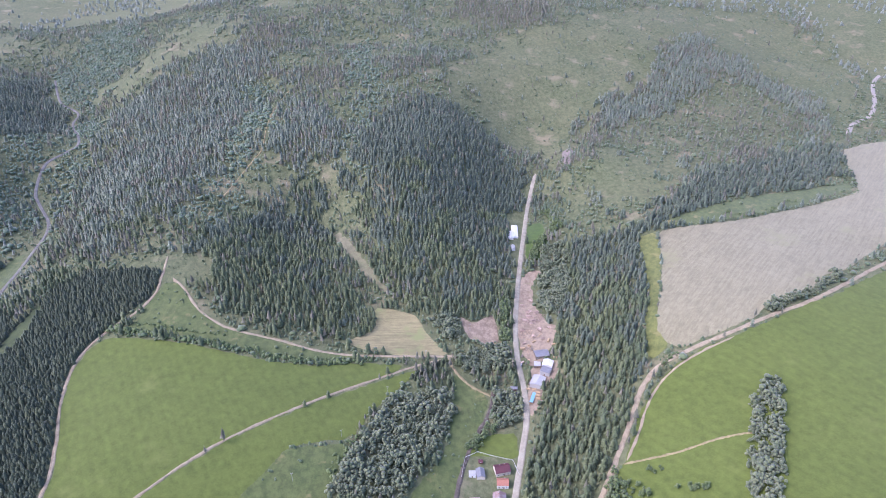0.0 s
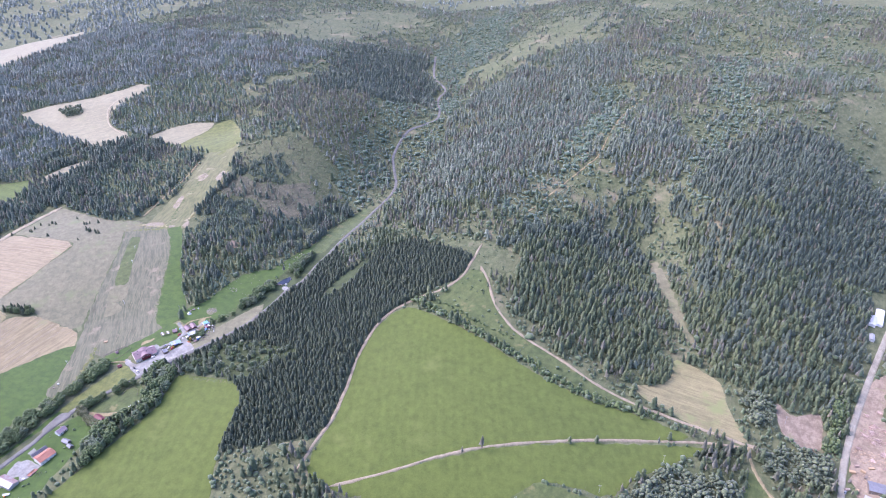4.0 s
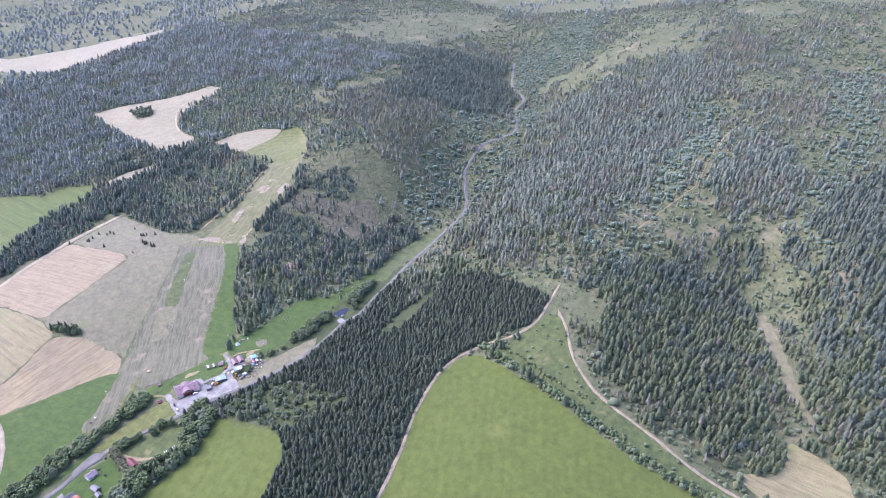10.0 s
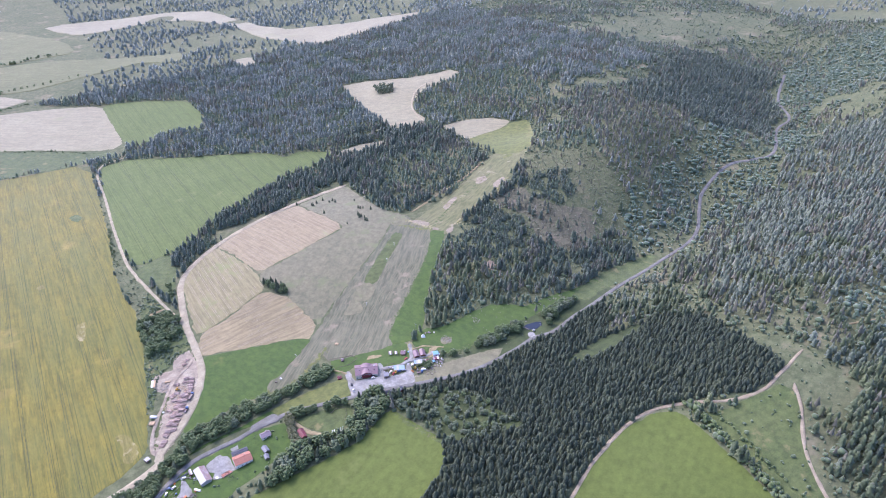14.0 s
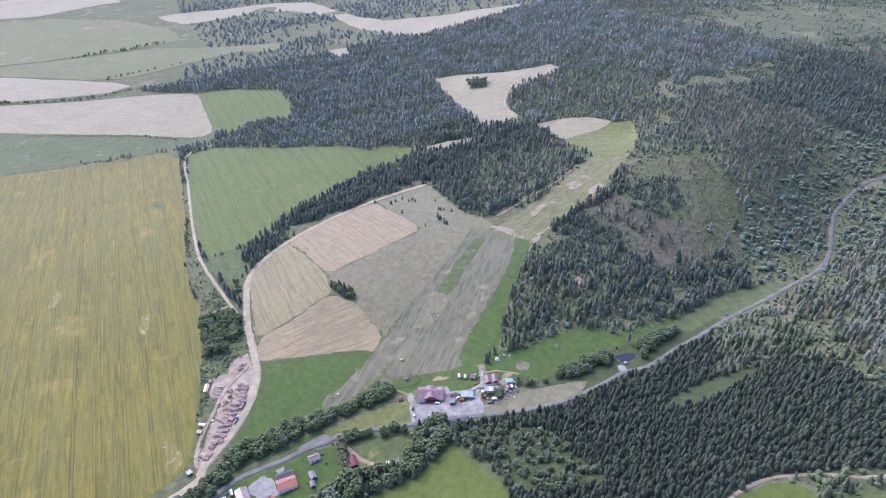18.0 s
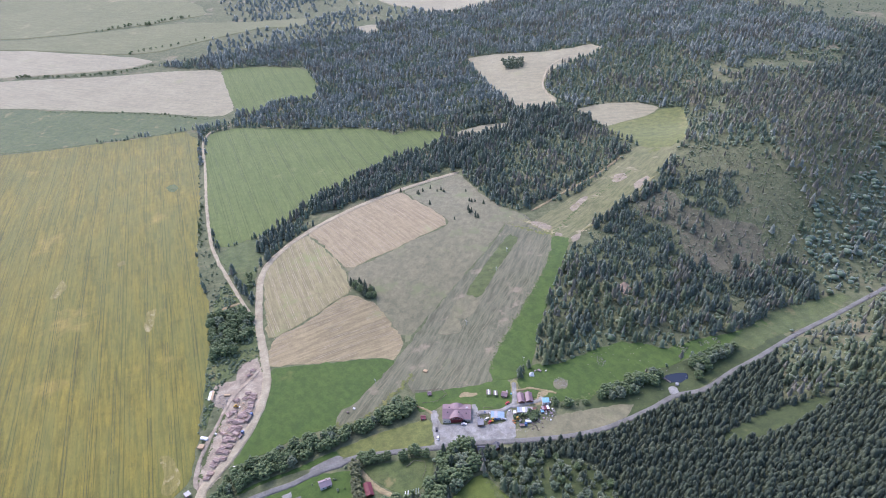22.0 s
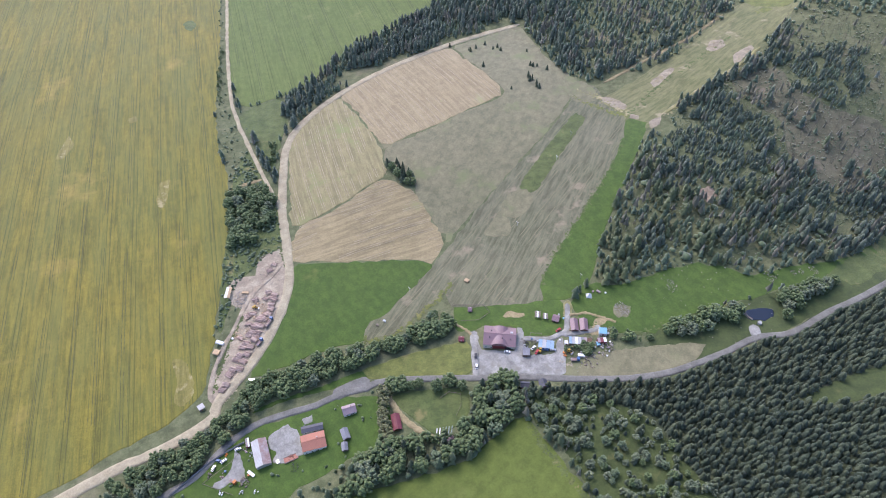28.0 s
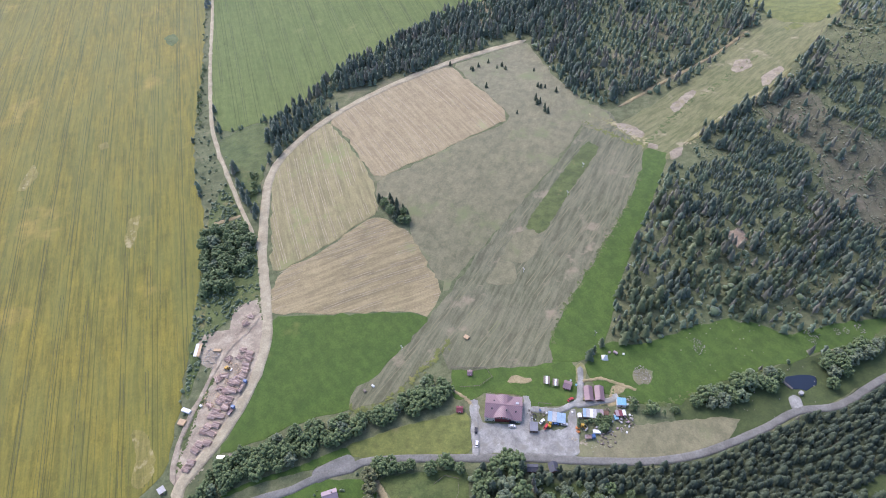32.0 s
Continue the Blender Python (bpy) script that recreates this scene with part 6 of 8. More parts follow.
# ---- hedges: line, width, gap, heights, shapes, material, label ----
HEDGES = [
    ([(-366, 585), (-318, 574), (-273, 566), (-230, 558), (-181, 549), (-134, 548), (-80, 561)], 7.0, 2.6, (2.5, 5.0), "bush", "leaf", "dark green hedge of bushes along the meadow"),
    ([(-354, 595), (-316, 586), (-278, 579), (-235, 576)], 4.0, 3.2, (2.0, 3.6), "bush", "leaf", "row of bushes across the pasture"),
    ([(-32, 536), (-16, 550), (-1, 561)], 6.0, 3.5, (6.0, 8.5), "young", "young", "short row of young spruces by the track"),
    ([(-77, 451), (-94, 422), (-98, 398)], 6.0, 3.5, (2.0, 4.0), "bush", "leaf", "straggling bushes along the meadow edge"),
    ([(118, 759), (130, 797), (156, 838), (166, 853), (158, 906)], 9.0, 3.5, (5.0, 9.0), "leafy", "leaf", "leafy trees round the playing field"),
    ([(64, 648), (73, 671), (71, 609), (75, 694)], 7.0, 3.5, (5.0, 9.0), "leafy", "leaf", "leafy trees beside the gravel road"),
    ([(22, 446), (34, 464), (46, 480), (57, 487)], 8.0, 3.5, (5.0, 8.0), "leafy", "leaf", "creekside trees above the village"),
    ([(145, 396), (146, 383), (153, 373)], 14.0, 4.0, (5.0, 9.0), "leafy", "leaf", "leafy trees at the farm road"),
    ([(172, 395), (179, 394)], 6.0, 3.5, (3.0, 5.0), "leafy", "leaf", "small clump of bushes in the meadow"),
    ([(193, 370), (202, 365)], 9.0, 3.5, (4.0, 7.0), "leafy", "leaf", "round clump of trees in the meadow"),
    ([(216, 517), (234, 524)], 6.0, 3.5, (3.0, 5.0), "leafy", "leaf", "bushes at the bend of the road")  ,
    ([(392, 813), (431, 803), (498, 855), (511, 855)], 5.0, 5.0, (3.0, 5.0), "leafy", "leaf", "scattered bushes on the field margin"),
    ([(-1805, -124), (-1777, -57), (-1756, 10), (-1749, 99), (-1765, 146), (-1736, 216)], 6.0, 7.0, (4.0, 8.0), "leafy", "leaf", "hedgerow between distant fields"),
    ([(-2126, 13), (-2153, 94), (-2141, 136), (-2163, 187), (-2174, 235)], 10.0, 9.0, (6.0, 10.0), "leafy", "leaf", "dark copse between distant fields"),
    ([(-1874, 98), (-1888, 116), (-1917, 278)], 6.0, 16.0, (5.0, 8.0), "leafy", "leaf", "scattered distant field trees"),
    ([(-1559, -36), (-1500, 92), (-1456, 170), (-1401, 236)], 4.0, 7.0, (2.0, 4.0), "bush", "leaf", "low hedge beyond the pasture"),
    ([(-1046, 208), (-996, 204), (-940, 201)], 4.0, 5.0, (3.0, 5.0), "leafy", "leaf", "small trees beside the farm road"),
    ([(-850, 245), (-831, 248), (-821, 243)], 5.0, 3.5, (4.0, 6.0), "leafy", "leaf", "dark bush clump between the roads"),
    ([(-604, 352), (-605, 335), (-604, 322)], 6.0, 3.0, (5.0, 9.0), "leafy", "leaf", "tall trees beside the meadow corner"),
    ([(-555, 454), (-553, 468), (-548, 477)], 7.0, 3.5, (4.0, 7.0), "leafy", "leaf", "thicket behind the blue sheds"),
    ([(-523, 291), (-520, 312), (-519, 327)], 6.0, 3.5, (4.0, 8.0), "leafy", "leaf", "trees behind the lawn"),
    ([(-556, 417), (-557, 423), (-553, 430)], 4.0, 3.0, (3.0, 5.0), "leafy", "leaf", "dark bushes among the huts"),
]
PASTURE_CONIFERS = [(-932.0, 465.6), (-934.0, 473.8), (-937.5, 485.1), (-924.5, 489.7), (-919.0, 496.6), (-928.9, 466.5), (-893.8, 468.8), (-843.4, 481.2), (-906.5, 521.1), (-874.4, 519.8), (-947.5, 448.7), (-865.1, 527.1), (-926.3, 495.4), (-875.7, 516.0), (-878.7, 514.2)]

# ---- buildings and loose things: places on the plan ----
BUILDINGS = [
    ("hut", "twin brown hut with a plum gable roof", "hut", (-573.4, 432.3, 72, 5.6, 10.4), 2.4, 1.5, "brownwall", "plum_roof", dict(axis="y", chimneys=0, windows=2, group="twin huts")),
    ("hut", "twin brown hut with a plum gable roof", "hut", (-571.5, 438.6, 70, 5.8, 10.4), 2.4, 1.5, "brownwall", "plum_roof", dict(axis="y", chimneys=0, windows=2, group="twin huts")),
    ("cabin", "small wooden cabin with a plum roof", "cabin", (-583.1, 422.5, 53, 5.1, 6.0), 2.2, 1.3, "brownwall", "plum_roof", dict(chimneys=0, windows=1)),
    ("playhouse", "little playhouse with plum roof on grass", "playhouse", (-611.0, 367.1, 72, 3.3, 4.2), 1.6, 1.0, "wood", "plum_roof", dict(chimneys=0, windows=1)),
    ("cabin", "small red cabin beside the drive", "cabin", (-587.2, 353.3, 72, 4.2, 4.4), 2.0, 1.1, "redwall", "crimson_roof", dict(chimneys=0, windows=1)),
    ("cabin", "brown roadside cabin with dark roof", "cabin", (-537.7, 382.0, 72, 6.4, 4.8), 2.4, 1.4, "brownwall", "dark_roof", dict(chimneys=0, windows=1)),
    ("cabin", "roadside cabin with a slate grey roof", "cabin", (-534.5, 393.3, 83, 5.5, 6.0), 2.6, 2.2, "brownwall", "dark_roof", dict(axis="y", chimneys=0, windows=1)),
    ("barn", "long barn with pale and rusty tin roof", "barn", (-544.4, 209.1, 96, 9.8, 18.9), 3.6, 1.6, "concrete", ("rust_roof", "tin_roof"), dict(axis="y", chimneys=0, windows=4)),
    ("farmhouse", "white farmhouse with a red tile roof", "farmhouse", (-541.2, 242.1, 91, 15.2, 11.6), 4.0, 2.0, "white", "red_roof", dict(chimneys=1, windows=4)),
    ("outbuilding", "grey outbuilding behind the red farmhouse", "outbuilding", (-551.0, 242.5, 89, 14.0, 4.8), 3.2, 0.9, "concrete", "dark_roof", dict(chimneys=0, windows=3)),
    ("house", "small house with a faded pink roof", "house", (-556.7, 267.6, 94, 9.0, 7.0), 3.0, 2.2, "white", "pink", dict(chimneys=1, windows=2)),
    ("barn", "weathered grey wooden barn by the farm", "barn", (-540.5, 262.3, 98, 5.1, 7.9), 2.6, 1.5, "wood", "grey_roof", dict(axis="y", chimneys=0, windows=1)),
    ("shed", "small grey shed beside the barn", "shed", (-532.2, 260.5, 87, 4.1, 5.9), 2.2, 1.2, "wood", "grey_roof", dict(axis="y", chimneys=0, windows=1)),
    ("cabin", "cabin with a crimson roof on the lawn", "cabin", (-538.2, 295.2, 87, 5.9, 11.5), 2.6, 1.5, "brownwall", "crimson_roof", dict(axis="y", chimneys=0, windows=2)),
    ("cabin", "dark brown cabin under the trees", "cabin", (-522.7, 337.9, 88, 3.5, 7.1), 2.3, 1.2, "brownwall", "maroon_roof", dict(axis="y", chimneys=0, windows=1)),
    ("house", "cream house with a maroon roof and chimneys", "house", (50.8, 424.6, 12, 14.0, 11.0), 4.2, 3.4, "cream", "maroon_roof", dict(chimneys=2, windows=3)),
    ("house", "white house with a red tile roof", "house", (50.2, 409.3, -2, 10.7, 9.1), 4.2, 3.0, "white", "red_roof", dict(chimneys=1, windows=3)),
    ("house", "village house with a brown-red roof", "house", (46.0, 393.0, -5, 11.6, 9.2), 4.2, 3.0, "cream", "rust_roof", dict(axis="y", chimneys=1, windows=3)),
    ("garage", "low garage with a faded pink roof", "garage", (25.0, 390.4, 3, 9.0, 6.4), 2.8, 1.2, "cream", "pink", dict(chimneys=0, windows=2)),
    ("workshop", "grey-roofed workshop in the village yard", "workshop", (31.2, 419.9, 4, 7.9, 10.8), 3.2, 1.8, "cream", "grey_roof", dict(axis="y", chimneys=0, windows=2)),
    ("summerhouse", "tiny maroon summerhouse by the fence", "summerhouse", (32.1, 434.5, 0, 4.1, 4.8), 2.0, 1.3, "brownwall", "maroon_roof", dict(chimneys=0, windows=1)),
    ("sawmill", "sawmill hall with a pale blue-grey roof", "sawmill", (98.0, 537.0, -24, 13.7, 16.4), 5.0, 1.6, "concrete", "tin_roof", dict(axis="y", chimneys=0, windows=4)),
    ("sawmill", "sawmill hall with a bright white roof", "sawmill", (111.6, 560.5, -20, 11.2, 10.7), 6.0, 1.8, "white", "white", dict(axis="y", chimneys=0, windows=2)),
    ("sawmill", "long sawmill shed with a grey sheet roof", "sawmill", (107.5, 579.5, 8, 16.0, 12.0), 4.2, 1.5, "wood", "grey_roof", dict(chimneys=0, windows=3)),
    ("hut", "grey-roofed hut beside the valley road", "hut", (72.4, 530.5, -1, 7.4, 5.0), 2.6, 1.3, "wood", "grey_roof", dict(chimneys=0, windows=1)),
    ("hut", "small brown hut beside the valley road", "hut", (74.6, 523.0, -6, 5.5, 3.7), 2.2, 1.0, "brownwall", "dark_roof", dict(chimneys=0, windows=1)),
    ("long_house", "long white building with a pale roof", "house", (104.5, 846.0, -4, 9.0, 38.0), 3.6, 1.4, "white", "white", dict(axis="y", chimneys=0, windows=8)),
    ("annex", "white annex beside the long building", "annex", (97.6, 832.0, -4, 7.5, 22.0), 3.4, 1.2, "white", "white", dict(axis="y", chimneys=0, windows=4)),
    ("garage", "small pale garage beside the drive", "garage", (97.4, 797.6, 0, 5.4, 13.0), 2.6, 1.0, "white", "tin_roof", dict(axis="y", chimneys=0, windows=1)),
]
SHEDS = [
    ("carport", "row of shelters with light blue roofs", "shelter", (-563.6, 407.2, 65, 10.8, 6.8), 2.5, "wood", "blue_roof", dict(panels=4, posts=True, mats=("blue_roof", "tin_roof", "blue_roof", "blue_roof"))),
    ("shed", "dark grey flat-roofed shed by the car park", "shed", (-561.8, 391.9, 70, 5.0, 5.8), 2.8, "wood", "grey_roof", dict(slope=0.5)),
    ("barrack", "long low hut with pale striped roof", "hut", (-559.6, 429.0, 70, 12.4, 5.8), 2.5, "wood", "tin_roof", dict(panels=6, mats=("blue_roof", "tin_roof", "white", "tin_roof", "grey_roof", "pink"))),
    ("container", "small white storage box by the lane", "container", (-561.3, 421.1, 73, 2.4, 2.9), 1.9, "white", "white", dict(slope=0.05)),
    ("container", "brown storage box beside the long hut", "container", (-557.8, 436.9, 70, 2.8, 3.1), 1.9, "brownwall", "brownwall", dict(slope=0.05)),
    ("shelter", "bright blue roofed shelter at the lane end", "shelter", (-561.8, 448.6, 70, 5.6, 4.9), 2.8, "white", "cyan", dict(slope=0.6, panels=2)),
    ("shed", "faded red and pink tarpaulined shed", "shed", (-555.1, 444.7, 80, 6.3, 3.7), 2.4, "redwall", "pink", dict(panels=3, mats=("pink", "crimson_roof", "white"))),
    ("shelter", "low shelter under a blue tarpaulin", "shelter", (-553.6, 441.4, 82, 2.6, 2.8), 1.4, "blue", "cyan", dict(slope=0.4)),
    ("picnic_shelter", "small picnic shelter with pale roof", "shelter", (-590.2, 411.4, 68, 4.1, 5.4), 2.2, "wood", "pink", dict(slope=0.4, panels=3, posts=True, mats=("wood", "white", "wood"), group="picnic shelters")),
    ("picnic_shelter", "small picnic shelter with pale roof", "shelter", (-586.9, 416.0, 67, 3.7, 4.8), 2.2, "wood", "pink", dict(slope=0.4, panels=3, posts=True, mats=("wood", "white", "wood"), group="picnic shelters")),
    ("stage", "low purple wooden stage on the lawn", "stage", (-516.6, 325.1, 95, 8.5, 2.5), 0.9, "wood", "plum_roof", dict(slope=0.1, panels=3)),
    ("shed", "narrow red and white shed by the road", "shed", (-554.5, 201.1, 91, 2.5, 6.2), 2.0, "redwall", "rust_roof", dict(slope=0.3, panels=2, mats=("rust_roof", "white"))),
    ("shelter", "white roofed shelter in the log yard", "shelter", (-679.9, 196.5, 75, 4.2, 10.0), 2.8, "wood", "white", dict(slope=0.4, panels=2, posts=True, mats=("white", "plank"))),
    ("shed", "small pale shed beside the dirt road", "shed", (-589.6, 172.9, 116, 4.2, 4.0), 2.2, "wood", "tin_roof", dict(slope=0.4)),
    ("garage", "flat white garage roof in the village", "garage", (23.8, 419.3, -1, 6.3, 5.8), 2.6, "white", "tin_roof", dict(slope=0.2, panels=2)),
    ("shed", "sawmill lean-to with a grey roof", "shed", (108.3, 550.6, -30, 11.0, 9.0), 4.8, "concrete", "grey_roof", dict(slope=0.8, panels=3)),
    ("shed", "small sawmill shed with pale roof", "shed", (100.8, 563.1, -7, 7.2, 7.0), 3.4, "wood", "tin_roof", dict(slope=0.5, panels=2)),
    ("shelter", "long cyan tarpaulin over stacked timber", "shelter", (90.1, 515.7, -20, 3.6, 15.8), 1.6, "plank", "cyan", dict(slope=0.2, panels=2)),
]
CARS = [
    ("white", "white car parked before the lodge", -566.8, 380.1, 70), ("black", "black car parked before the lodge", -569.2, 381.2, 72),
    ("white", "white car parked by the shelters", -564.3, 398.2, 120), ("redpaint", "red car parked by the shelters", -560.3, 399.2, 130),
    ("silver", "silver car parked by blue shelters", -558.6, 410.2, 70), ("blue", "blue car parked by blue shelters", -560.4, 405.4, 70),
    ("white", "white van parked in the farmyard", -552.2, 194.8, 100), ("white", "white car beside the farm fence", -546.9, 185.6, 120),
    ("redpaint", "red and white car on the lane", -573.2, 420.3, 110), ("silver", "silver car by the valley sawmill", 84.0, 566.0, 80),
    ("black", "black car on the paved drive", -570.5, 358.6, 160), ("white", "white car on the paved drive", -562.0, 356.5, 160),
]
LOG_PILES = [(-598.8, 187.0), (-602.1, 189.8), (-609.4, 192.5), (-612.7, 195.3), (-620.0, 198.1), (-622.7, 200.8), (-629.1, 203.4), (-631.5, 206.1), (-637.9, 208.7), (-639.6, 211.2), (-644.2, 213.1), (-644.7, 215.1), (-649.3, 217.0), (-649.8, 219.0), (-652, 224.0), (-656, 226.5), (-660, 227.0), (-664, 229.5), (-668, 230.0), (-612.0, 200.0), (-617.2, 202.9), (-622.4, 205.8), (-627.6, 208.7), (-632.8, 211.6), (-638.0, 214.5), (-643.2, 217.4), (-648.4, 220.3)]
STACKS = [
    (88.2, 591.8, 10, 5.0, 2.5, 3, "plank", "stacked fresh yellow boards at the sawmill"), (102.2, 602.1, 30, 5.0, 2.0, 2, "plank", "stacked fresh yellow boards at the sawmill"),
    (87.3, 529.3, -15, 4.0, 2.0, 2, "plank", "stacked fresh yellow boards at the sawmill"), (95.8, 518.1, -20, 5.0, 2.0, 3, "plank", "stacked fresh yellow boards at the sawmill"),
    (96.5, 523.0, -20, 4.0, 1.6, 2, "plank", "stacked fresh yellow boards at the sawmill"), (90.5, 553.0, 60, 4.5, 2.0, 2, "plank", "stacked fresh yellow boards at the sawmill"),
    (93.0, 572.0, 80, 4.5, 2.0, 2, "plank", "stacked fresh yellow boards at the sawmill"), (118.0, 600.0, 70, 6.0, 2.0, 3, "plank", "stacked fresh yellow boards at the sawmill"),
    (-630.2, 184.9, 60, 4.5, 4.0, 3, "plank", "pale pile of sawn firewood planks"), (-637.6, 187.7, 55, 6.0, 2.5, 3, "white", "stack of white wrapped bales"),
    (-677.0, 209.0, 70, 5.0, 2.0, 2, "plank", "bundle of orange planks in the log yard"), (-638.6, 196.7, 40, 1.6, 1.4, 2, "white", "small white wrapped bale stack"),
    (-618.2, 299.3, 20, 2.0, 1.5, 2, "wood", "small wooden frame beside the meadow"), (-620.2, 305.0, 40, 2.0, 1.2, 2, "white", "small white beehive stack by the meadow"),
    (-639.0, 373.3, 40, 3.4, 3.0, 2, "plank", "square bale stack on the slope"), (-596.5, 461.5, 30, 3.0, 1.5, 2, "pink", "pinkish crates at the forest edge"),
]
FENCES = [
    ([(-523, 190), (-536, 172), (-545, 190), (-557, 205)], "dark wooden fence along the farm road", "wood"),
    ([(-619, 357), (-612, 378), (-604, 380), (-600, 370), (-603, 358)], "pale rail fence round the playground", "wood"),
    ([(18, 438), (30, 446), (62, 437), (66, 420)], "white fence round the village garden", "white"),
    ([(18, 438), (14, 415)], "white fence along the village stream", "white"),
    ([(-568, 398), (-577, 401), (-574, 408), (-566, 404)], "dark fence round the storage pen", "wood"),
    ([(-531, 333), (-537, 338), (-545, 340), (-549, 333), (-546, 326)], "grey rail fence in a curve", "wood"),
]
CRATES = [(-552, 438, "tin_roof", 1.8), (-550, 443, "tin_roof", 1.6), (-549, 447, "pink", 2.0), (-553, 450, "white", 1.6), (-557, 424, "orange", 1.4),
          (-551, 428, "tin_roof", 2.2), (-549, 433, "white", 1.5), (-547, 439, "pink", 2.0), (-572, 400, "blue", 1.4), (-569, 403, "white", 1.2),
          (-565, 418, "white", 1.5), (-594, 466, "white", 1.6), (-598, 458, "pink", 2.0), (-582, 428, "cyan", 1.6), (-586, 426, "tin_roof", 1.6),
          (-533, 200, "orange", 1.6), (-540, 186, "blue", 1.8), (-560, 452, "white", 1.8), (-546, 446, "tin_roof", 1.4), (-543, 443, "white", 1.4)]


# ---- single trees by the lodge, the farm, the creek and the ponds ----
def trunk_mesh(limbs, seed, top=0.62):
    rng = np.random.default_rng(seed)
    bm = bmesh.new()

    def taper(a, b, r0, r1, n=6):
        a, b = Vector(a), Vector(b)
        d = (b - a).normalized()
        u = d.orthogonal().normalized()
        w = d.cross(u)
        rings = []
        for p, r in ((a, r0), ((a + b) / 2 + u * 0.01, (r0 + r1) / 2), (b, r1)):
            rings.append([bm.verts.new(p + (u * math.cos(6.283 * i / n) + w * math.sin(6.283 * i / n)) * r) for i in range(n)])
        for q, s in zip(rings, rings[1:]):
            for i in range(n):
                bm.faces.new((q[i], q[(i + 1) % n], s[(i + 1) % n], s[i]))

    taper((0, 0, -0.06), (0.01, 0, top), 0.028, 0.010)
    for k in range(limbs):
        a, z = rng.uniform(0, 6.28), rng.uniform(0.2, 0.5)
        taper((0, 0, z), (math.cos(a) * 0.2, math.sin(a) * 0.2, z + rng.uniform(0.12, 0.25)), 0.012, 0.004, 4)
    return bm


def mesh_of(name, v, f, material):
    me = bpy.data.meshes.new(name)
    me.from_pydata(v.tolist(), [], f.tolist())
    me.materials.append(M[material])
    return me


TREE_KINDS = []
for k, (mat, words) in enumerate((("leaf", "dark green"), ("leaf", "deep green"), ("leaf_grey", "grey-green"), ("leaf", "full green"),
                                  ("shrub", "light green"), ("leaf_gold", "yellowish flowering"))):
    root = new("broadleaf_tree")
    tagged(root, words + " broadleaf tree with an uneven round crown", "tree", "trees by the valley road")
    part("trunk", trunk_mesh(5, 200 + k), "bark", root)
    v, f = leafy_shape(85, 210 + k, spread=0.36, size=0.095, low=0.16)
    new("crown", mesh_of("crown", v, f, mat)).parent = root
    TREE_KINDS.append([root, False])
SPRUCE_KINDS = []
for k in range(3):
    root = new("spruce_tree")
    tagged(root, "pointed dark green spruce with drooping boughs", "tree", "spruces round the fields")
    part("trunk", trunk_mesh(0, 230 + k, 0.8), "bark", root)
    v, f = spruce_shape(11, 8, 240 + k, slim=1.1, base=0.07, trunk=False)
    new("crown", mesh_of("crown", v, f, "young")).parent = root
    SPRUCE_KINDS.append([root, False])


def plant(kinds, which, x, y, tall, broad, turn):
    m = pose(x, y, z_at(x, y) - 0.2, 0, 0, turn) @ Matrix.Diagonal((tall * broad, tall * broad, tall, 1))
    root, used = kinds[which]
    if used:
        ob = root.copy()
        scene.collection.objects.link(ob)
        for c in root.children:
            d = c.copy()
            scene.collection.objects.link(d)
            d.parent = ob
    else:
        ob, kinds[which][1] = root, True
    ob.matrix_basis = m
    return ob


rng = np.random.default_rng(51)
SINGLE = {"leafy_creek": (5.2, 6.5, 10.5), "leafy_road": (5.6, 7, 10), "leafy_farm": (6.2, 9, 13), "grove": (4.8, 6, 9),
          "copse": (5.0, 5, 8), "leafy_pond": (5.6, 8, 11), "leafy_pond_east": (5.6, 8, 12), "leafy_roadside": (5.6, 6, 9),
          "leafy_yard": (6.4, 7, 11)}
for key, (gap, lo, hi) in SINGLE.items():
    a = np.array(STANDS[key])
    qx, qy = jittered(a[:, 0].min(), a[:, 0].max(), a[:, 1].min(), a[:, 1].max(), gap, 52)
    ok = inside(qx, qy, STANDS[key])
    for mat, width, label, line in ROADS:
        ok &= ~near_line(qx, qy, line, width / 2 + 1.5)
    for x, y in zip(qx[ok], qy[ok]):
        d = rng.uniform()
        if key in ("copse",) or (key == "grove" and d < 0.6) or (key == "leafy_farm" and d < 0.2):
            plant(SPRUCE_KINDS, int(rng.integers(3)), x, y, rng.uniform(lo, hi) * 1.1, rng.uniform(1.0, 1.3), rng.uniform(0, 360))
        else:
            plant(TREE_KINDS, int(rng.choice([0, 1, 2, 3, 4], p=[0.3, 0.25, 0.13, 0.27, 0.05])), x, y, rng.uniform(lo, hi),
                  rng.uniform(0.95, 1.3), rng.uniform(0, 360))
# lindens along the farm lawn, small conifers on the dry pasture
for x, y in ((-560, 291), (-553, 290), (-546, 288), (-539, 287), (-532, 287), (-526, 286)):
    plant(TREE_KINDS, 5, x, y, rng.uniform(8.5, 11), 1.15, rng.uniform(0, 360))
for x, y in PASTURE_CONIFERS:
    plant(SPRUCE_KINDS, int(rng.integers(3)), x, y, rng.uniform(4, 6.5), 1.35, rng.uniform(0, 360))

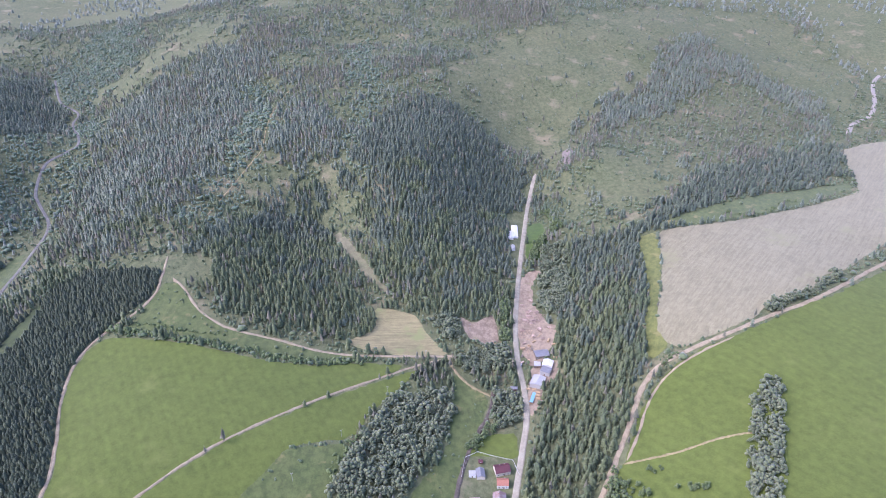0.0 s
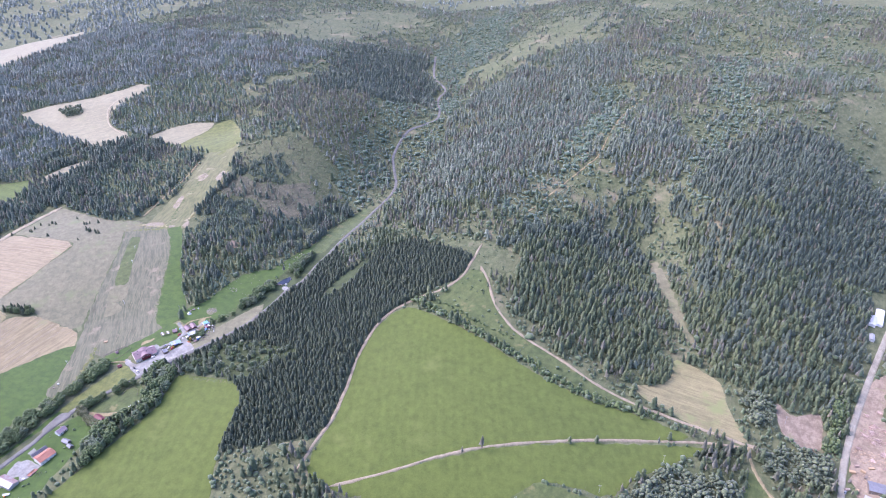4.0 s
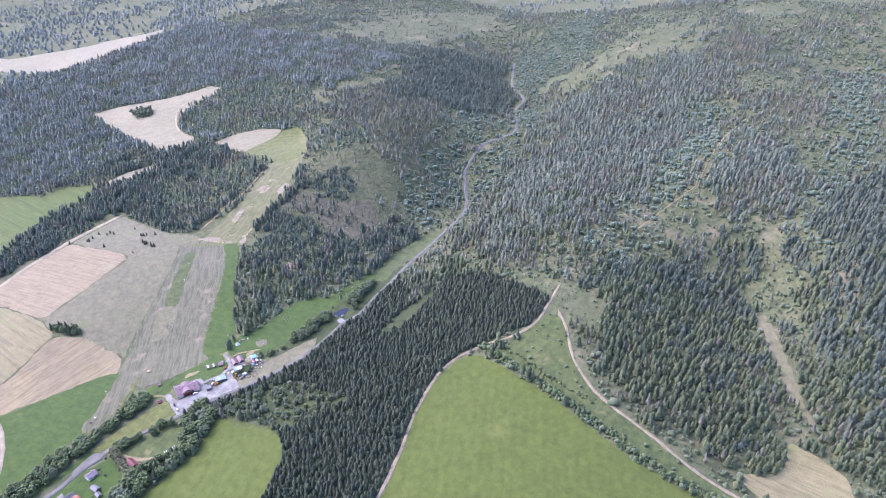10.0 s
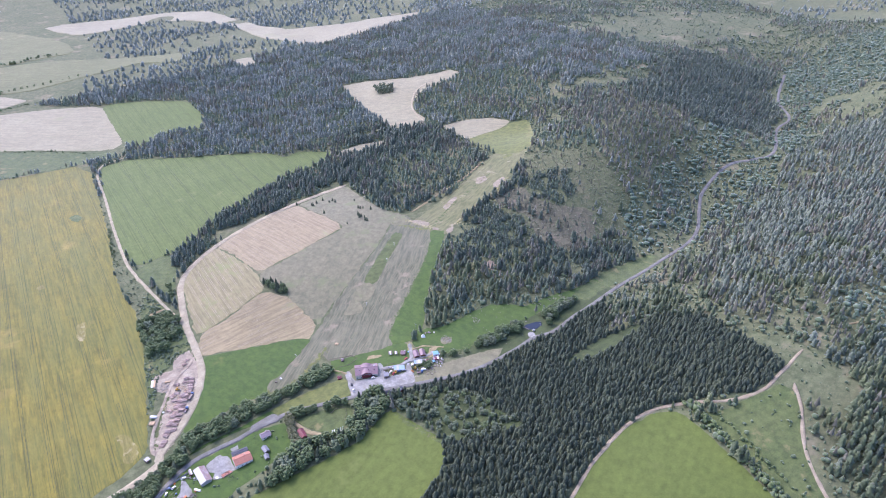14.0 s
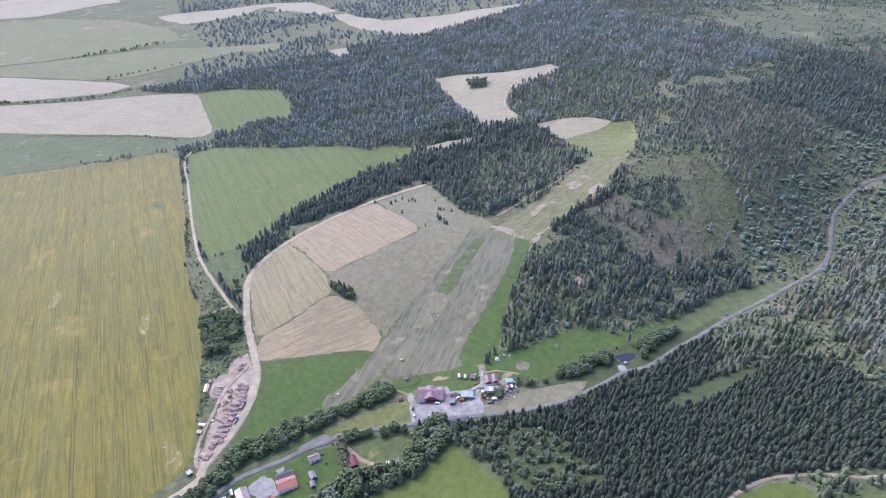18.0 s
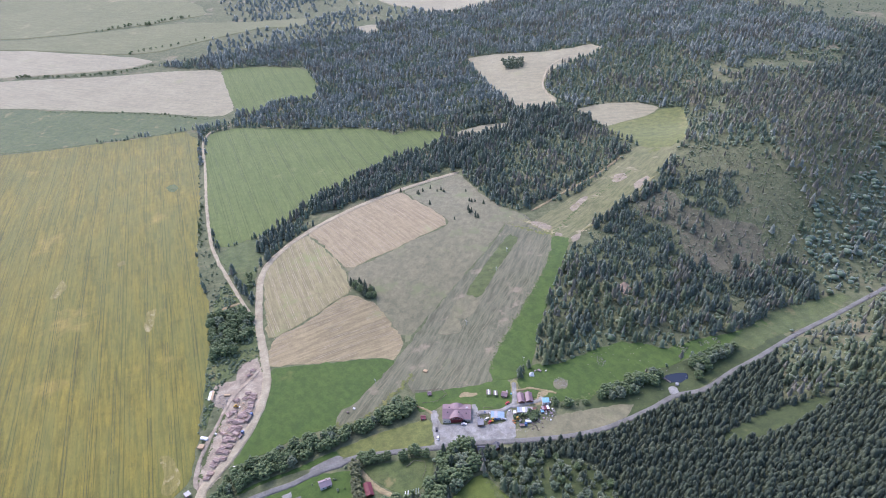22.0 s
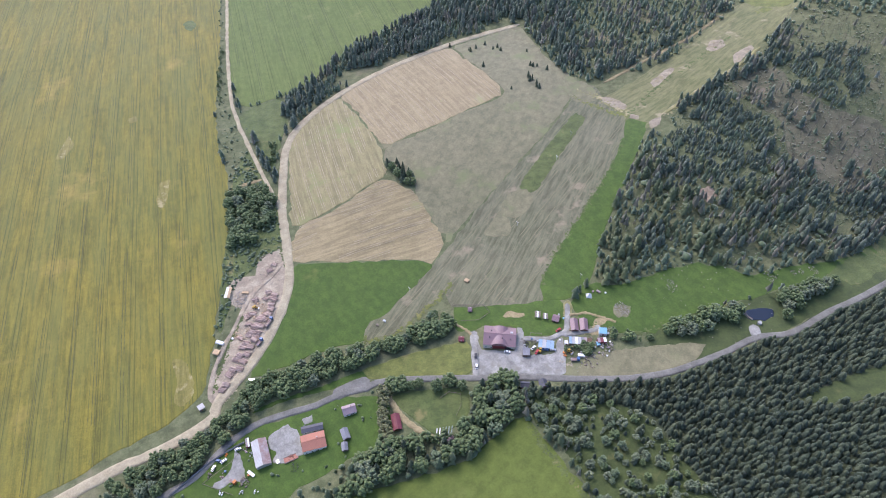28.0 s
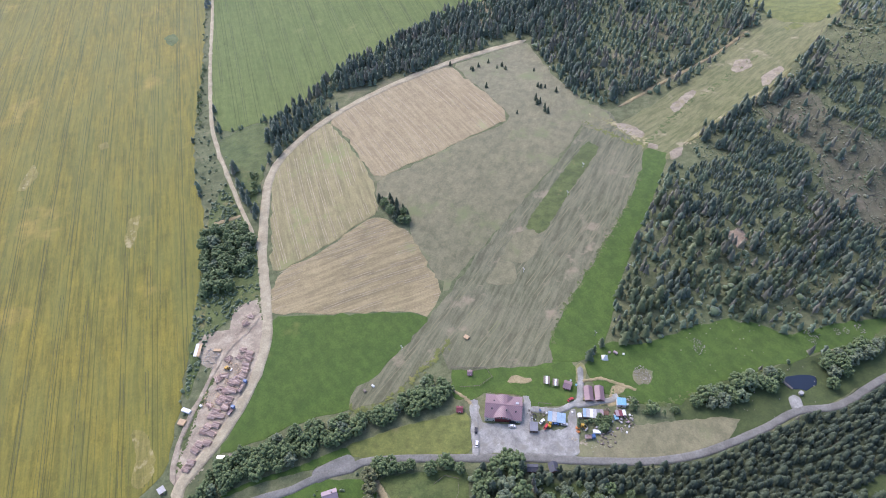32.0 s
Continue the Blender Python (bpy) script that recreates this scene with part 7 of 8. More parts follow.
qx, qy = jittered(-620, -420, 280, 460, 5.6, 55)
ok = inside(qx, qy, STANDS["open_scatter"]) & ~cleared(qx, qy, rough=True) & (np.random.default_rng(56).uniform(0, 1, len(qx)) < 0.5 + 0.5 * (hills(qx, qy, 60, 57) - 0.5))
for x, y in zip(qx[ok], qy[ok]):
    plant(TREE_KINDS, int(rng.choice([1, 2, 3, 4], p=[0.15, 0.5, 0.15, 0.2])), x, y, rng.uniform(4.0, 7.5), rng.uniform(0.95, 1.25), rng.uniform(0, 360))

# leafy woods and hedges further off
for key in ("leafy_scrub", "leafy_cross", "leafy_bank", "leafy_mill", "leafy_hollow", "leafy_clump", "leafy_hedge", "pale_grove"):
    a = np.array(STANDS[key])
    qx, qy = jittered(a[:, 0].min(), a[:, 0].max(), a[:, 1].min(), a[:, 1].max(), 5.0, 61)
    ok = inside(qx, qy, STANDS[key])
    stand("leafy_wood", qx[ok], qy[ok], LEAFY, (5.0, 11.0), (0.9, 1.35), "leaf_grey", "dense dark green leafy thicket", "wood", 62)


def hedge(line, width, gap, tall, seed, shapes=BUSH, mat="leaf", label="dense green hedge of low bushes"):
    rng = np.random.default_rng(seed)
    c = smooth_line(line, gap)
    n = max(1, int(width / gap * 1.4))
    q = np.concatenate([c + rng.normal(0, width / 2.6, c.shape) for _ in range(n)])
    stand("hedge", q[:, 0], q[:, 1], shapes, tall, (0.8, 1.3), mat, label, "hedge", seed)


for k, (line, width, gap, tall, shapes, mat, label) in enumerate(HEDGES):
    hedge(line, width, gap, tall, 70 + k, {"bush": BUSH, "leafy": LEAFY, "young": YOUNG_SPRUCE}[shapes], mat, label)

# scattered bushes on the pastures
for k, (name, step, tall, share) in enumerate((("overgrown", 8.0, (1.2, 3.2), 0.4), ("rough light", 9.0, (1.2, 3.5), 0.35),
                                             ("grassy margin", 13.0, (2.0, 5.0), 0.25))):
    for fname, mat, label, outline in FIELDS:
        if label.startswith(name):
            a = np.array(outline)
            qx, qy = jittered(a[:, 0].min(), a[:, 0].max(), a[:, 1].min(), a[:, 1].max(), step, 90 + k)
            ok = inside(qx, qy, outline) & (np.random.default_rng(91 + k).uniform(0, 1, len(qx)) < share)
            stand("bushes", qx[ok], qy[ok], BUSH, tall, (0.8, 1.4), "shrub", "scattered low green bushes on pasture", "bushes", 92 + k)
for fname, mat, label, outline in FIELDS:
    if label.startswith("weedy green bank"):
        a = np.array(outline)
        qx, qy = jittered(a[:, 0].min(), a[:, 0].max(), a[:, 1].min(), a[:, 1].max(), 2.4, 93)
        ok = inside(qx, qy, outline) & (hills(qx, qy, 22, 94) > 0.32)
        for mat, width, words, line in ROADS:
            ok &= ~near_line(qx, qy, line, width / 2 + 1.2)
        stand("bushes", qx[ok], qy[ok], BUSH, (0.8, 2.6), (0.9, 1.5), "shrub", "dense green weeds and shrubs beside the yard", "bushes", 98)
for key, share in (("open_verge", 0.62), ("open_farm", 0.10), ("open_meadow", 0.18), ("open_junction", 0.3)):
    a = np.array(STANDS[key])
    qx, qy = jittered(a[:, 0].min(), a[:, 0].max(), a[:, 1].min(), a[:, 1].max(), 5.0, 95)
    ok = inside(qx, qy, STANDS[key]) & ~cleared(qx, qy, 0.5, True) & (np.random.default_rng(96).uniform(0, 1, len(qx)) < share)
    stand("bushes", qx[ok], qy[ok], BUSH, (0.9, 2.4), (0.9, 1.6), "shrub", "low green weeds and bushes on rough ground", "bushes", 97)


# half-open scrub on the damp pasture
a = np.array(STANDS["open_scatter"])
qx, qy = jittered(a[:, 0].min(), a[:, 0].max(), a[:, 1].min(), a[:, 1].max(), 5.6, 99)
ok = inside(qx, qy, STANDS["open_scatter"]) & (hills(qx, qy, 26, 100) > 0.36)
half = np.random.default_rng(101).uniform(0, 1, len(qx)) < 0.45
stand("young_trees", qx[ok & half], qy[ok & half], LEAFY, (3.5, 6.5), (0.9, 1.3), "leaf_grey", "grey-green young trees crowding a damp pasture", "trees", 102)
stand("young_trees", qx[ok & ~half], qy[ok & ~half], YOUNG_SPRUCE, (3.5, 7.0), (1.1, 1.5), "young", "young spruces spreading over a damp pasture", "trees", 103)


# ---- buildings ----
def boxed(bm, x0, x1, y0, y1, z0, z1, index=0):
    v = [bm.verts.new(p) for p in ((x0, y0, z0), (x1, y0, z0), (x1, y1, z0), (x0, y1, z0), (x0, y0, z1), (x1, y0, z1), (x1, y1, z1), (x0, y1, z1))]
    for q in ((3, 2, 1, 0), (4, 5, 6, 7), (0, 1, 5, 4), (1, 2, 6, 5), (2, 3, 7, 6), (3, 0, 4, 7)):
        bm.faces.new([v[i] for i in q]).material_index = index


def block(name, box, material, parent=None, label="", soft=0.0):
    bm = bmesh.new()
    boxed(bm, *box)
    if soft:
        bmesh.ops.bevel(bm, geom=bm.edges[:], offset=soft, segments=1, affect="EDGES")
    return part(name, bm, material, parent, label)


def slab(name, corners, thick, material, parent, label=""):
    """A flat panel through four corners, with thickness below."""
    bm = bmesh.new()
    p = [Vector(c) for c in corners]
    n = (p[1] - p[0]).cross(p[3] - p[0]).normalized()
    if n.z < 0:
        p.reverse()
        n = -n
    top = [bm.verts.new(q) for q in p]
    low = [bm.verts.new(q - n * thick) for q in p]
    bm.faces.new(top)
    bm.faces.new(low[::-1])
    for i in range(4):
        j = (i + 1) % 4
        bm.faces.new((top[j], top[i], low[i], low[j]))
    return part(name, bm, material, parent, label)


def window(parent, x, y, z, face, w=1.2, h=1.3):
    """face: 0 and 2 look along -y and +y, 1 and 3 along +x and -x."""
    d = {0: (0, -1), 1: (1, 0), 2: (0, 1), 3: (-1, 0)}[face]
    t = 0.08
    if d[0]:
        box = (min(x, x + d[0] * t), max(x, x + d[0] * t), y - w / 2, y + w / 2, z, z + h)
        pane = (min(x, x + d[0] * 0.1), max(x, x + d[0] * 0.1), y - w / 2 + 0.12, y + w / 2 - 0.12, z + 0.12, z + h - 0.12)
    else:
        box = (x - w / 2, x + w / 2, min(y, y + d[1] * t), max(y, y + d[1] * t), z, z + h)
        pane = (x - w / 2 + 0.12, x + w / 2 - 0.12, min(y, y + d[1] * 0.1), max(y, y + d[1] * 0.1), z + 0.12, z + h - 0.12)
    fr = block("window", box, "white", parent)
    block("pane", pane, "glass", fr)


def house(name, label, category, at, eave, rise, walls, roof, axis="x", chimneys=1, windows=2, door=True, over=0.4, group=""):
    """A gabled building: at = x, y, heading, roof length, roof width."""
    x, y, turn, L, W = at
    z = min(z_at(x + dx, y + dy) for dx in (-L / 3, L / 3) for dy in (-W / 3, W / 3))
    root = new(name)
    root.matrix_basis = pose(x, y, z, 0, 0, turn)
    tagged(root, label, category, group)
    if axis == "y":
        root.matrix_basis = pose(x, y, z, 0, 0, turn + 90)
        L, W = W, L
    l, w = L / 2 - over, W / 2 - over
    bm = bmesh.new()
    v = [bm.verts.new(p) for p in ((-l, -w, -1), (l, -w, -1), (l, w, -1), (-l, w, -1), (-l, -w, eave), (l, -w, eave), (l, w, eave), (-l, w, eave))]
    r = rise * w / (w + over)
    g0, g1 = bm.verts.new((-l, 0, eave + r)), bm.verts.new((l, 0, eave + r))
    for q in ((v[0], v[1], v[5], v[4]), (v[2], v[3], v[7], v[6]), (v[1], v[2], v[6], g1, v[5]), (v[3], v[0], v[4], g0, v[7])):
        bm.faces.new(q)
    part("wall", bm, walls, root)
    drop = rise * over / (w + over)
    for s in (-1, 1):
        slab("roof_slope", [(-L / 2, s * W / 2, eave - drop + 0.15), (L / 2, s * W / 2, eave - drop + 0.15), (L / 2, 0, eave + rise - drop + 0.15),
                            (-L / 2, 0, eave + rise - drop + 0.15)], 0.14, roof if isinstance(roof, str) else roof[(s + 1) // 2], root)
    block("ridge", (-L / 2, L / 2, -0.16, 0.16, eave + rise - drop + 0.08, eave + rise - drop + 0.26), roof if isinstance(roof, str) else roof[0], root)
    for k in range(chimneys):
        cx = l * (0.35 - 0.7 * k)
        c = block("chimney", (cx - 0.35, cx + 0.35, 0.5, 1.15, eave + rise * 0.4, eave + rise + 0.9), "red_roof", root)
        block("chimney_cap", (cx - 0.45, cx + 0.45, 0.4, 1.25, eave + rise + 0.9, eave + rise + 1.02), "concrete", c)
    for k in range(windows):
        wx = -l + (k + 0.5) * 2 * l / windows
        window(root, wx, -w, 0.9, 0)
        window(root, wx, w, 0.9, 2)
        if rise > 2.5 and k == 0:
            window(root, l, 0, eave - 0.3, 1, 1.0, 1.2)
            window(root, -l, 0, eave - 0.3, 3, 1.0, 1.2)
    if door:
        block("door", (l * 0.1, l * 0.1 + 1.0, -w - 0.07, -w, 0, 2.05), "brownwall", root)
    return root


def shed(name, label, category, at, tall, walls, roof, slope=0.3, panels=1, posts=False, group="", mats=()):
    """A lean-to, container or shelter with a flat or sloping roof in panels."""
    x, y, turn, L, W = at
    root = new(name)
    root.matrix_basis = pose(x, y, z_at(x, y), 0, 0, turn)
    tagged(root, label, category, group)
    if posts:
        for px_ in (-L / 2 + 0.2, L / 2 - 0.2):
            for py_ in (-W / 2 + 0.2, W / 2 - 0.2):
                block("post", (px_ - 0.07, px_ + 0.07, py_ - 0.07, py_ + 0.07, -0.6, tall), "wood", root)
    else:
        block("wall", (-L / 2 + 0.12, L / 2 - 0.12, -W / 2 + 0.12, W / 2 - 0.12, -0.6, tall), walls, root, soft=0.03)
        block("door", (-0.5, 0.5, -W / 2 + 0.05, -W / 2 + 0.12, 0, min(2.0, tall - 0.2)), "brownwall", root)
    for k in range(panels):
        a = -L / 2 + k * L / panels + 0.04
        b = -L / 2 + (k + 1) * L / panels - 0.04
        slab("roof_panel", [(a, -W / 2, tall + 0.1), (b, -W / 2, tall + 0.1), (b, W / 2, tall + 0.1 + slope), (a, W / 2, tall + 0.1 + slope)],
             0.1, mats[k % len(mats)] if mats else roof, root)
    return root


# ski lodge
lx, ly, lt, LL, LW = -579.2, 378.8, 68, 22.6, 16.5
lodge = house("ski_lodge", "large lodge with plum metal roof and red gable", "lodge", (lx, ly, lt, LL, LW), 4.6, 3.0, "cream", "plum_roof",
              chimneys=0, windows=6)
bm = bmesh.new()
arch = [(-5.6, 5.0), (-4.6, 5.8), (-3.2, 6.6), (-1.7, 7.2), (0, 7.4), (1.7, 7.2), (3.2, 6.6), (4.6, 5.8), (5.6, 5.0)]
front = [bm.verts.new((x, -LW / 2 - 0.25, z)) for x, z in arch]
back = [bm.verts.new((x, LW / 2 - 1.0, z)) for x, z in arch]
for i in range(len(arch) - 1):
    bm.faces.new((front[i], front[i + 1], back[i + 1], back[i]))
bmesh.ops.recalc_face_normals(bm, faces=bm.faces[:])
bmesh.ops.solidify(bm, geom=bm.faces[:], thickness=0.14)
part("vaulted_roof", bm, "plum_roof", lodge, "arched plum metal roof")
bm = bmesh.new()
f = bm.faces.new([bm.verts.new((x * 0.93, -LW / 2 + 0.3, z - 0.15)) for x, z in arch] + [bm.verts.new((4.3, -LW / 2 + 0.3, 0)), bm.verts.new((-4.3, -LW / 2 + 0.3, 0))])
ex = bmesh.ops.extrude_face_region(bm, geom=[f])
for v in (q for q in ex["geom"] if isinstance(q, bmesh.types.BMVert)):
    v.co.y += 1.2
part("front_gable", bm, "redwall", lodge, "dark red boarded gable")
for k in range(5):
    window(lodge, -3.2 + 1.6 * k, -LW / 2 + 0.28, 4.6 if abs(k - 2) < 2 else 4.0, 0, 1.0, 1.2)
for x, y, z in ((-7, -3, 6.9), (-6, 2.5, 7.0), (7.5, -3.5, 6.7), (1.8, -4, 8.3)):
    block("skylight", (x - 0.4, x + 0.4, y - 0.4, y + 0.4, z - 0.5, z + 0.12), "glass", lodge)
for x in np.linspace(-6, 9, 11):
    block("terrace_post", (x - 0.06, x + 0.06, LW / 2 + 0.9, LW / 2 + 1.02, -0.5, 4.6), "wood", lodge)
block("terrace_rail", (-6.1, 9.1, LW / 2 + 0.88, LW / 2 + 1.04, 4.6, 4.75), "brownwall", lodge)
block("porch_step", (-4, 4, -LW / 2 - 1.6, -LW / 2 + 0.2, -0.6, 0.25), "concrete", lodge)
block("vent_box", (7.2, 9.0, 1.2, 2.6, 5.8, 7.6), "steel", lodge)

for row in BUILDINGS:
    house(*row[:8], **row[8])
for row in SHEDS:
    shed(*row[:7], **row[7])


# ---- vehicles ----
def wheel(parent, x, y, r=0.33, w=0.22):
    bm = bmesh.new()
    bmesh.ops.create_cone(bm, segments=12, radius1=r, radius2=r, depth=w, cap_ends=True, matrix=pose(x, y, r, 90, 0, 0))
    t = part("wheel", bm, "tyre", parent)
    bm = bmesh.new()
    bmesh.ops.create_cone(bm, segments=10, radius1=r * 0.55, radius2=r * 0.55, depth=w + 0.02, cap_ends=True, matrix=pose(x, y, r, 90, 0, 0))
    part("rim", bm, "steel", t)


def car(paint, label, x, y, turn):
    root = new("car")
    root.matrix_basis = pose(x, y, z_at(x, y) + 0.75, 0, 0, turn)
    tagged(root, label, "car", "parked cars")
    bm = bmesh.new()
    boxed(bm, -2.15, 2.15, -0.88, 0.88, 0.3, 0.9)
    for v in bm.verts:
        if v.co.z > 0.8 and abs(v.co.x) > 2:
            v.co.x *= 0.96
    bmesh.ops.bevel(bm, geom=bm.edges[:], offset=0.13, segments=2, affect="EDGES")
    part("body", bm, paint, root)
    bm = bmesh.new()
    boxed(bm, -1.6, 1.0, -0.8, 0.8, 0.85, 1.42)
    for v in bm.verts:
        if v.co.z > 1.2:
            v.co.x, v.co.y = v.co.x * 0.68 - 0.1, v.co.y * 0.84
    part("glazing", bm, "glass", root)
    bm = bmesh.new()
    boxed(bm, -1.22, 0.62, -0.69, 0.69, 1.40, 1.47)
    part("roof", bm, paint, root)
    for wx in (-1.35, 1.35):
        for wy in (-0.8, 0.8):
            wheel(root, wx, wy)
    for s in (-0.6, 0.6):
        block("headlight", (2.05, 2.16, s - 0.18, s + 0.18, 0.6, 0.75), "glass", root)
    return root


def truck(paint, label, x, y, turn, length=6.0, load=""):
    root = new("truck")
    root.matrix_basis = pose(x, y, z_at(x, y) + 0.7, 0, 0, turn)
    tagged(root, label, "truck")
    block("cab", (length / 2 - 1.9, length / 2, -1.15, 1.15, 0.6, 2.7), paint, root, soft=0.12)
    block("windscreen", (length / 2 - 0.08, length / 2 + 0.03, -1.0, 1.0, 1.6, 2.4), "glass", root)
    block("chassis", (-length / 2, length / 2 - 1.9, -0.5, 0.5, 0.6, 0.85), "black", root)
    block("bed", (-length / 2, length / 2 - 2.0, -1.2, 1.2, 0.85, 1.05), "rust_roof", root)
    for s in (-1, 1):
        block("side_board", (-length / 2, length / 2 - 2.0, s * 1.2 - 0.04, s * 1.2 + 0.04, 1.05, 1.5), "rust_roof", root)
    for wx in (-length / 2 + 0.9, -length / 2 + 2.0, length / 2 - 1.0):
        for wy in (-1.0, 1.0):
            wheel(root, wx, wy, 0.48, 0.3)
    if load:
        for k in range(7):
            bm = bmesh.new()
            bmesh.ops.create_cone(bm, segments=8, radius1=0.25, radius2=0.22, depth=length - 2.2, cap_ends=True,
                                  matrix=pose(-1.0, -0.75 + 0.5 * (k % 4) + (0.25 if k > 3 else 0), 1.3 + 0.42 * (k // 4), 0, 90, 0))
            part("loaded_log", bm, load, root)
    return root


def loader(label, x, y, turn):
    root = new("wheel_loader")
    root.matrix_basis = pose(x, y, z_at(x, y) + 0.7, 0, 0, turn)
    tagged(root, label, "loader")
    block("body", (-1.9, 0.6, -0.8, 0.8, 0.6, 1.7), "yellow", root, soft=0.12)
    block("cab", (-0.4, 0.7, -0.7, 0.7, 1.7, 2.9), "glass", root, soft=0.08)
    block("cab_roof", (-0.5, 0.8, -0.78, 0.78, 2.9, 3.0), "yellow", root)
    block("boom", (0.6, 2.6, -0.15, 0.15, 0.9, 1.3), "yellow", root)
    block("bucket", (2.5, 3.2, -1.1, 1.1, 0.2, 1.0), "steel", root, soft=0.1)
    for wx in (-1.3, 1.1):
        for wy in (-0.85, 0.85):
            wheel(root, wx, wy, 0.6, 0.4)
    return root


for paint, label, x, y, turn in CARS:
    car(paint, label, x, y, turn)
truck("blue", "blue flatbed truck parked on gravel", -546.2, 421.0, 75)
truck("blue", "blue timber truck beside stacked logs", -629.1, 215.4, 140, 6.5)
truck("blue", "dark timber truck loaded with logs", -644.0, 223.6, 143, 9.0, "log")
loader("yellow wheel loader by the green huts", -554.0, 419.7, 30)
loader("yellow wheel loader in the log yard", -660.4, 214.9, 60)
loader("small yellow excavator beside blue shelters", -560.8, 401.8, 150)
for label, x, y, turn, L, mat in (("white box trailer beside the truck", -548.0, 426.2, 70, 4.5, "white"),
                                  ("low grey farm trailer by the trees", -599.9, 207.6, 75, 5.0, "steel"),
                                  ("pale farm trailer by the trees", -599.0, 214.5, 75, 5.0, "wood")):
    root = new("trailer")
    root.matrix_basis = pose(x, y, z_at(x, y) + 0.5, 0, 0, turn)
    tagged(root, label, "trailer")
    block("box", (-L / 2, L / 2, -1.1, 1.1, 0.6, 1.9 if mat == "white" else 1.2), mat, root, soft=0.05)
    block("drawbar", (L / 2, L / 2 + 1.2, -0.06, 0.06, 0.5, 0.6), "steel", root)
    for wy in (-1.0, 1.0):
        wheel(root, -0.4, wy, 0.4, 0.25)


# ---- timber: piles of logs and boards ----
def log_mesh(k):
    bm = bmesh.new()
    r = (0.19, 0.24, 0.29)[k]
    bmesh.ops.create_cone(bm, segments=8, radius1=r, radius2=r * 0.85, depth=5.0, cap_ends=True, matrix=pose(0, 0, 0, 0, 90, 0))
    for f in bm.faces:
        f.material_index = 1 if len(f.verts) > 4 else 0
    me = bpy.data.meshes.new("log")
    bm.to_mesh(me)
    bm.free()
    me.materials.append(M["log"])
    me.materials.append(M["logend"])
    return me


LOGS = [log_mesh(k) for k in range(3)]


def log_pile(x, y, turn, across, seed, label, layers=3, loose=False):
    rng = np.random.default_rng(seed)
    root = new("log_pile")
    root.matrix_basis = pose(x, y, z_at(x, y) + 0.55, 0, 0, turn)
    tagged(root, label, "log pile", "log piles")
    for lay in range(layers):
        n = int(across / 0.52) - lay
        for k in range(n):
            ob = new("log", LOGS[int(rng.integers(3))])
            ob.parent = root
            ob.matrix_basis = pose(rng.normal(0, 0.25), (k - (n - 1) / 2) * 0.52 + rng.normal(0, 0.05), 0.25 + 0.42 * lay,
                                   0, rng.normal(0, 1), rng.normal(0, 22 if loose else 3))
    return root


for k, (x, y) in enumerate(LOG_PILES):
    log_pile(x, y, 55 + 9 * math.sin(k * 2.1), 4.6, 300 + k, "stacked reddish-brown spruce logs beside the road")
for k, (x, y, turn, across) in enumerate(((101.3, 648.9, 20, 6), (106, 640, 60, 5), (110.9, 622.1, -20, 6), (122.2, 622.2, 70, 5), (104, 660, 40, 5),
                                          (-668, 216, 120, 5), (-655, 209, 30, 6), (-672, 226, 80, 4))):
    log_pile(x, y, turn, across, 330 + k, "loose heap of brown logs on gravel", 2, True)


def board_stack(x, y, turn, L, W, n, mat, label):
    root = new("board_stack")
    root.matrix_basis = pose(x, y, z_at(x, y) + 0.5, 0, 0, turn)
    tagged(root, label, "timber stack", "timber stacks")
    for k in range(n):
        block("timber_pack", (-L / 2, L / 2, -W / 2, W / 2, 0.1 + k * 0.55, 0.55 + k * 0.55), mat, root, soft=0.03)
        for s in (-0.35, 0.35):
            block("spacer", (s * L - 0.05, s * L + 0.05, -W / 2, W / 2, k * 0.55, 0.1 + k * 0.55), "wood", root)


for row in STACKS:
    board_stack(*row)


# ---- poles, fences, benches, small things ----
def pole(x, y, tall, label, name="lift_pole", head="white"):
    root = new(name)
    root.matrix_basis = pose(x, y, z_at(x, y), 0, 0, 20)
    tagged(root, label, "pole", name.replace("_", " ") + "s")
    bm = bmesh.new()
    bmesh.ops.create_cone(bm, segments=8, radius1=0.16, radius2=0.09, depth=tall + 1, cap_ends=True, matrix=pose(0, 0, tall / 2 - 0.5))
    part("mast", bm, "steel" if name != "utility_pole" else "concrete", root)
    block("crossarm", (-0.9, 0.9, -0.08, 0.08, tall - 0.3, tall - 0.12), "steel", root)
    for s in (-0.8, 0.8):
        block("head", (s - 0.22, s + 0.22, -0.22, 0.22, tall - 0.12, tall + 0.28), head, root, soft=0.05)


for x, y in ((-736.9, 485.3), (-762.1, 509.1), (-679.3, 428.4), (-657.3, 499.1), (-613.1, 454.6), (-706.2, 546.1), (-901.1, 534.8), (-641.9, 329.1)):
    pole(x, y, 4.5, "slim steel pole with white lamp heads")
for x, y in ((-57.5, 510.2), (-94.7, 445.3), (-129.2, 393.7), (-20, 570), (30, 620)):
    pole(x, y, 9.0, "slender pale concrete power line pole", "utility_pole", "concrete")


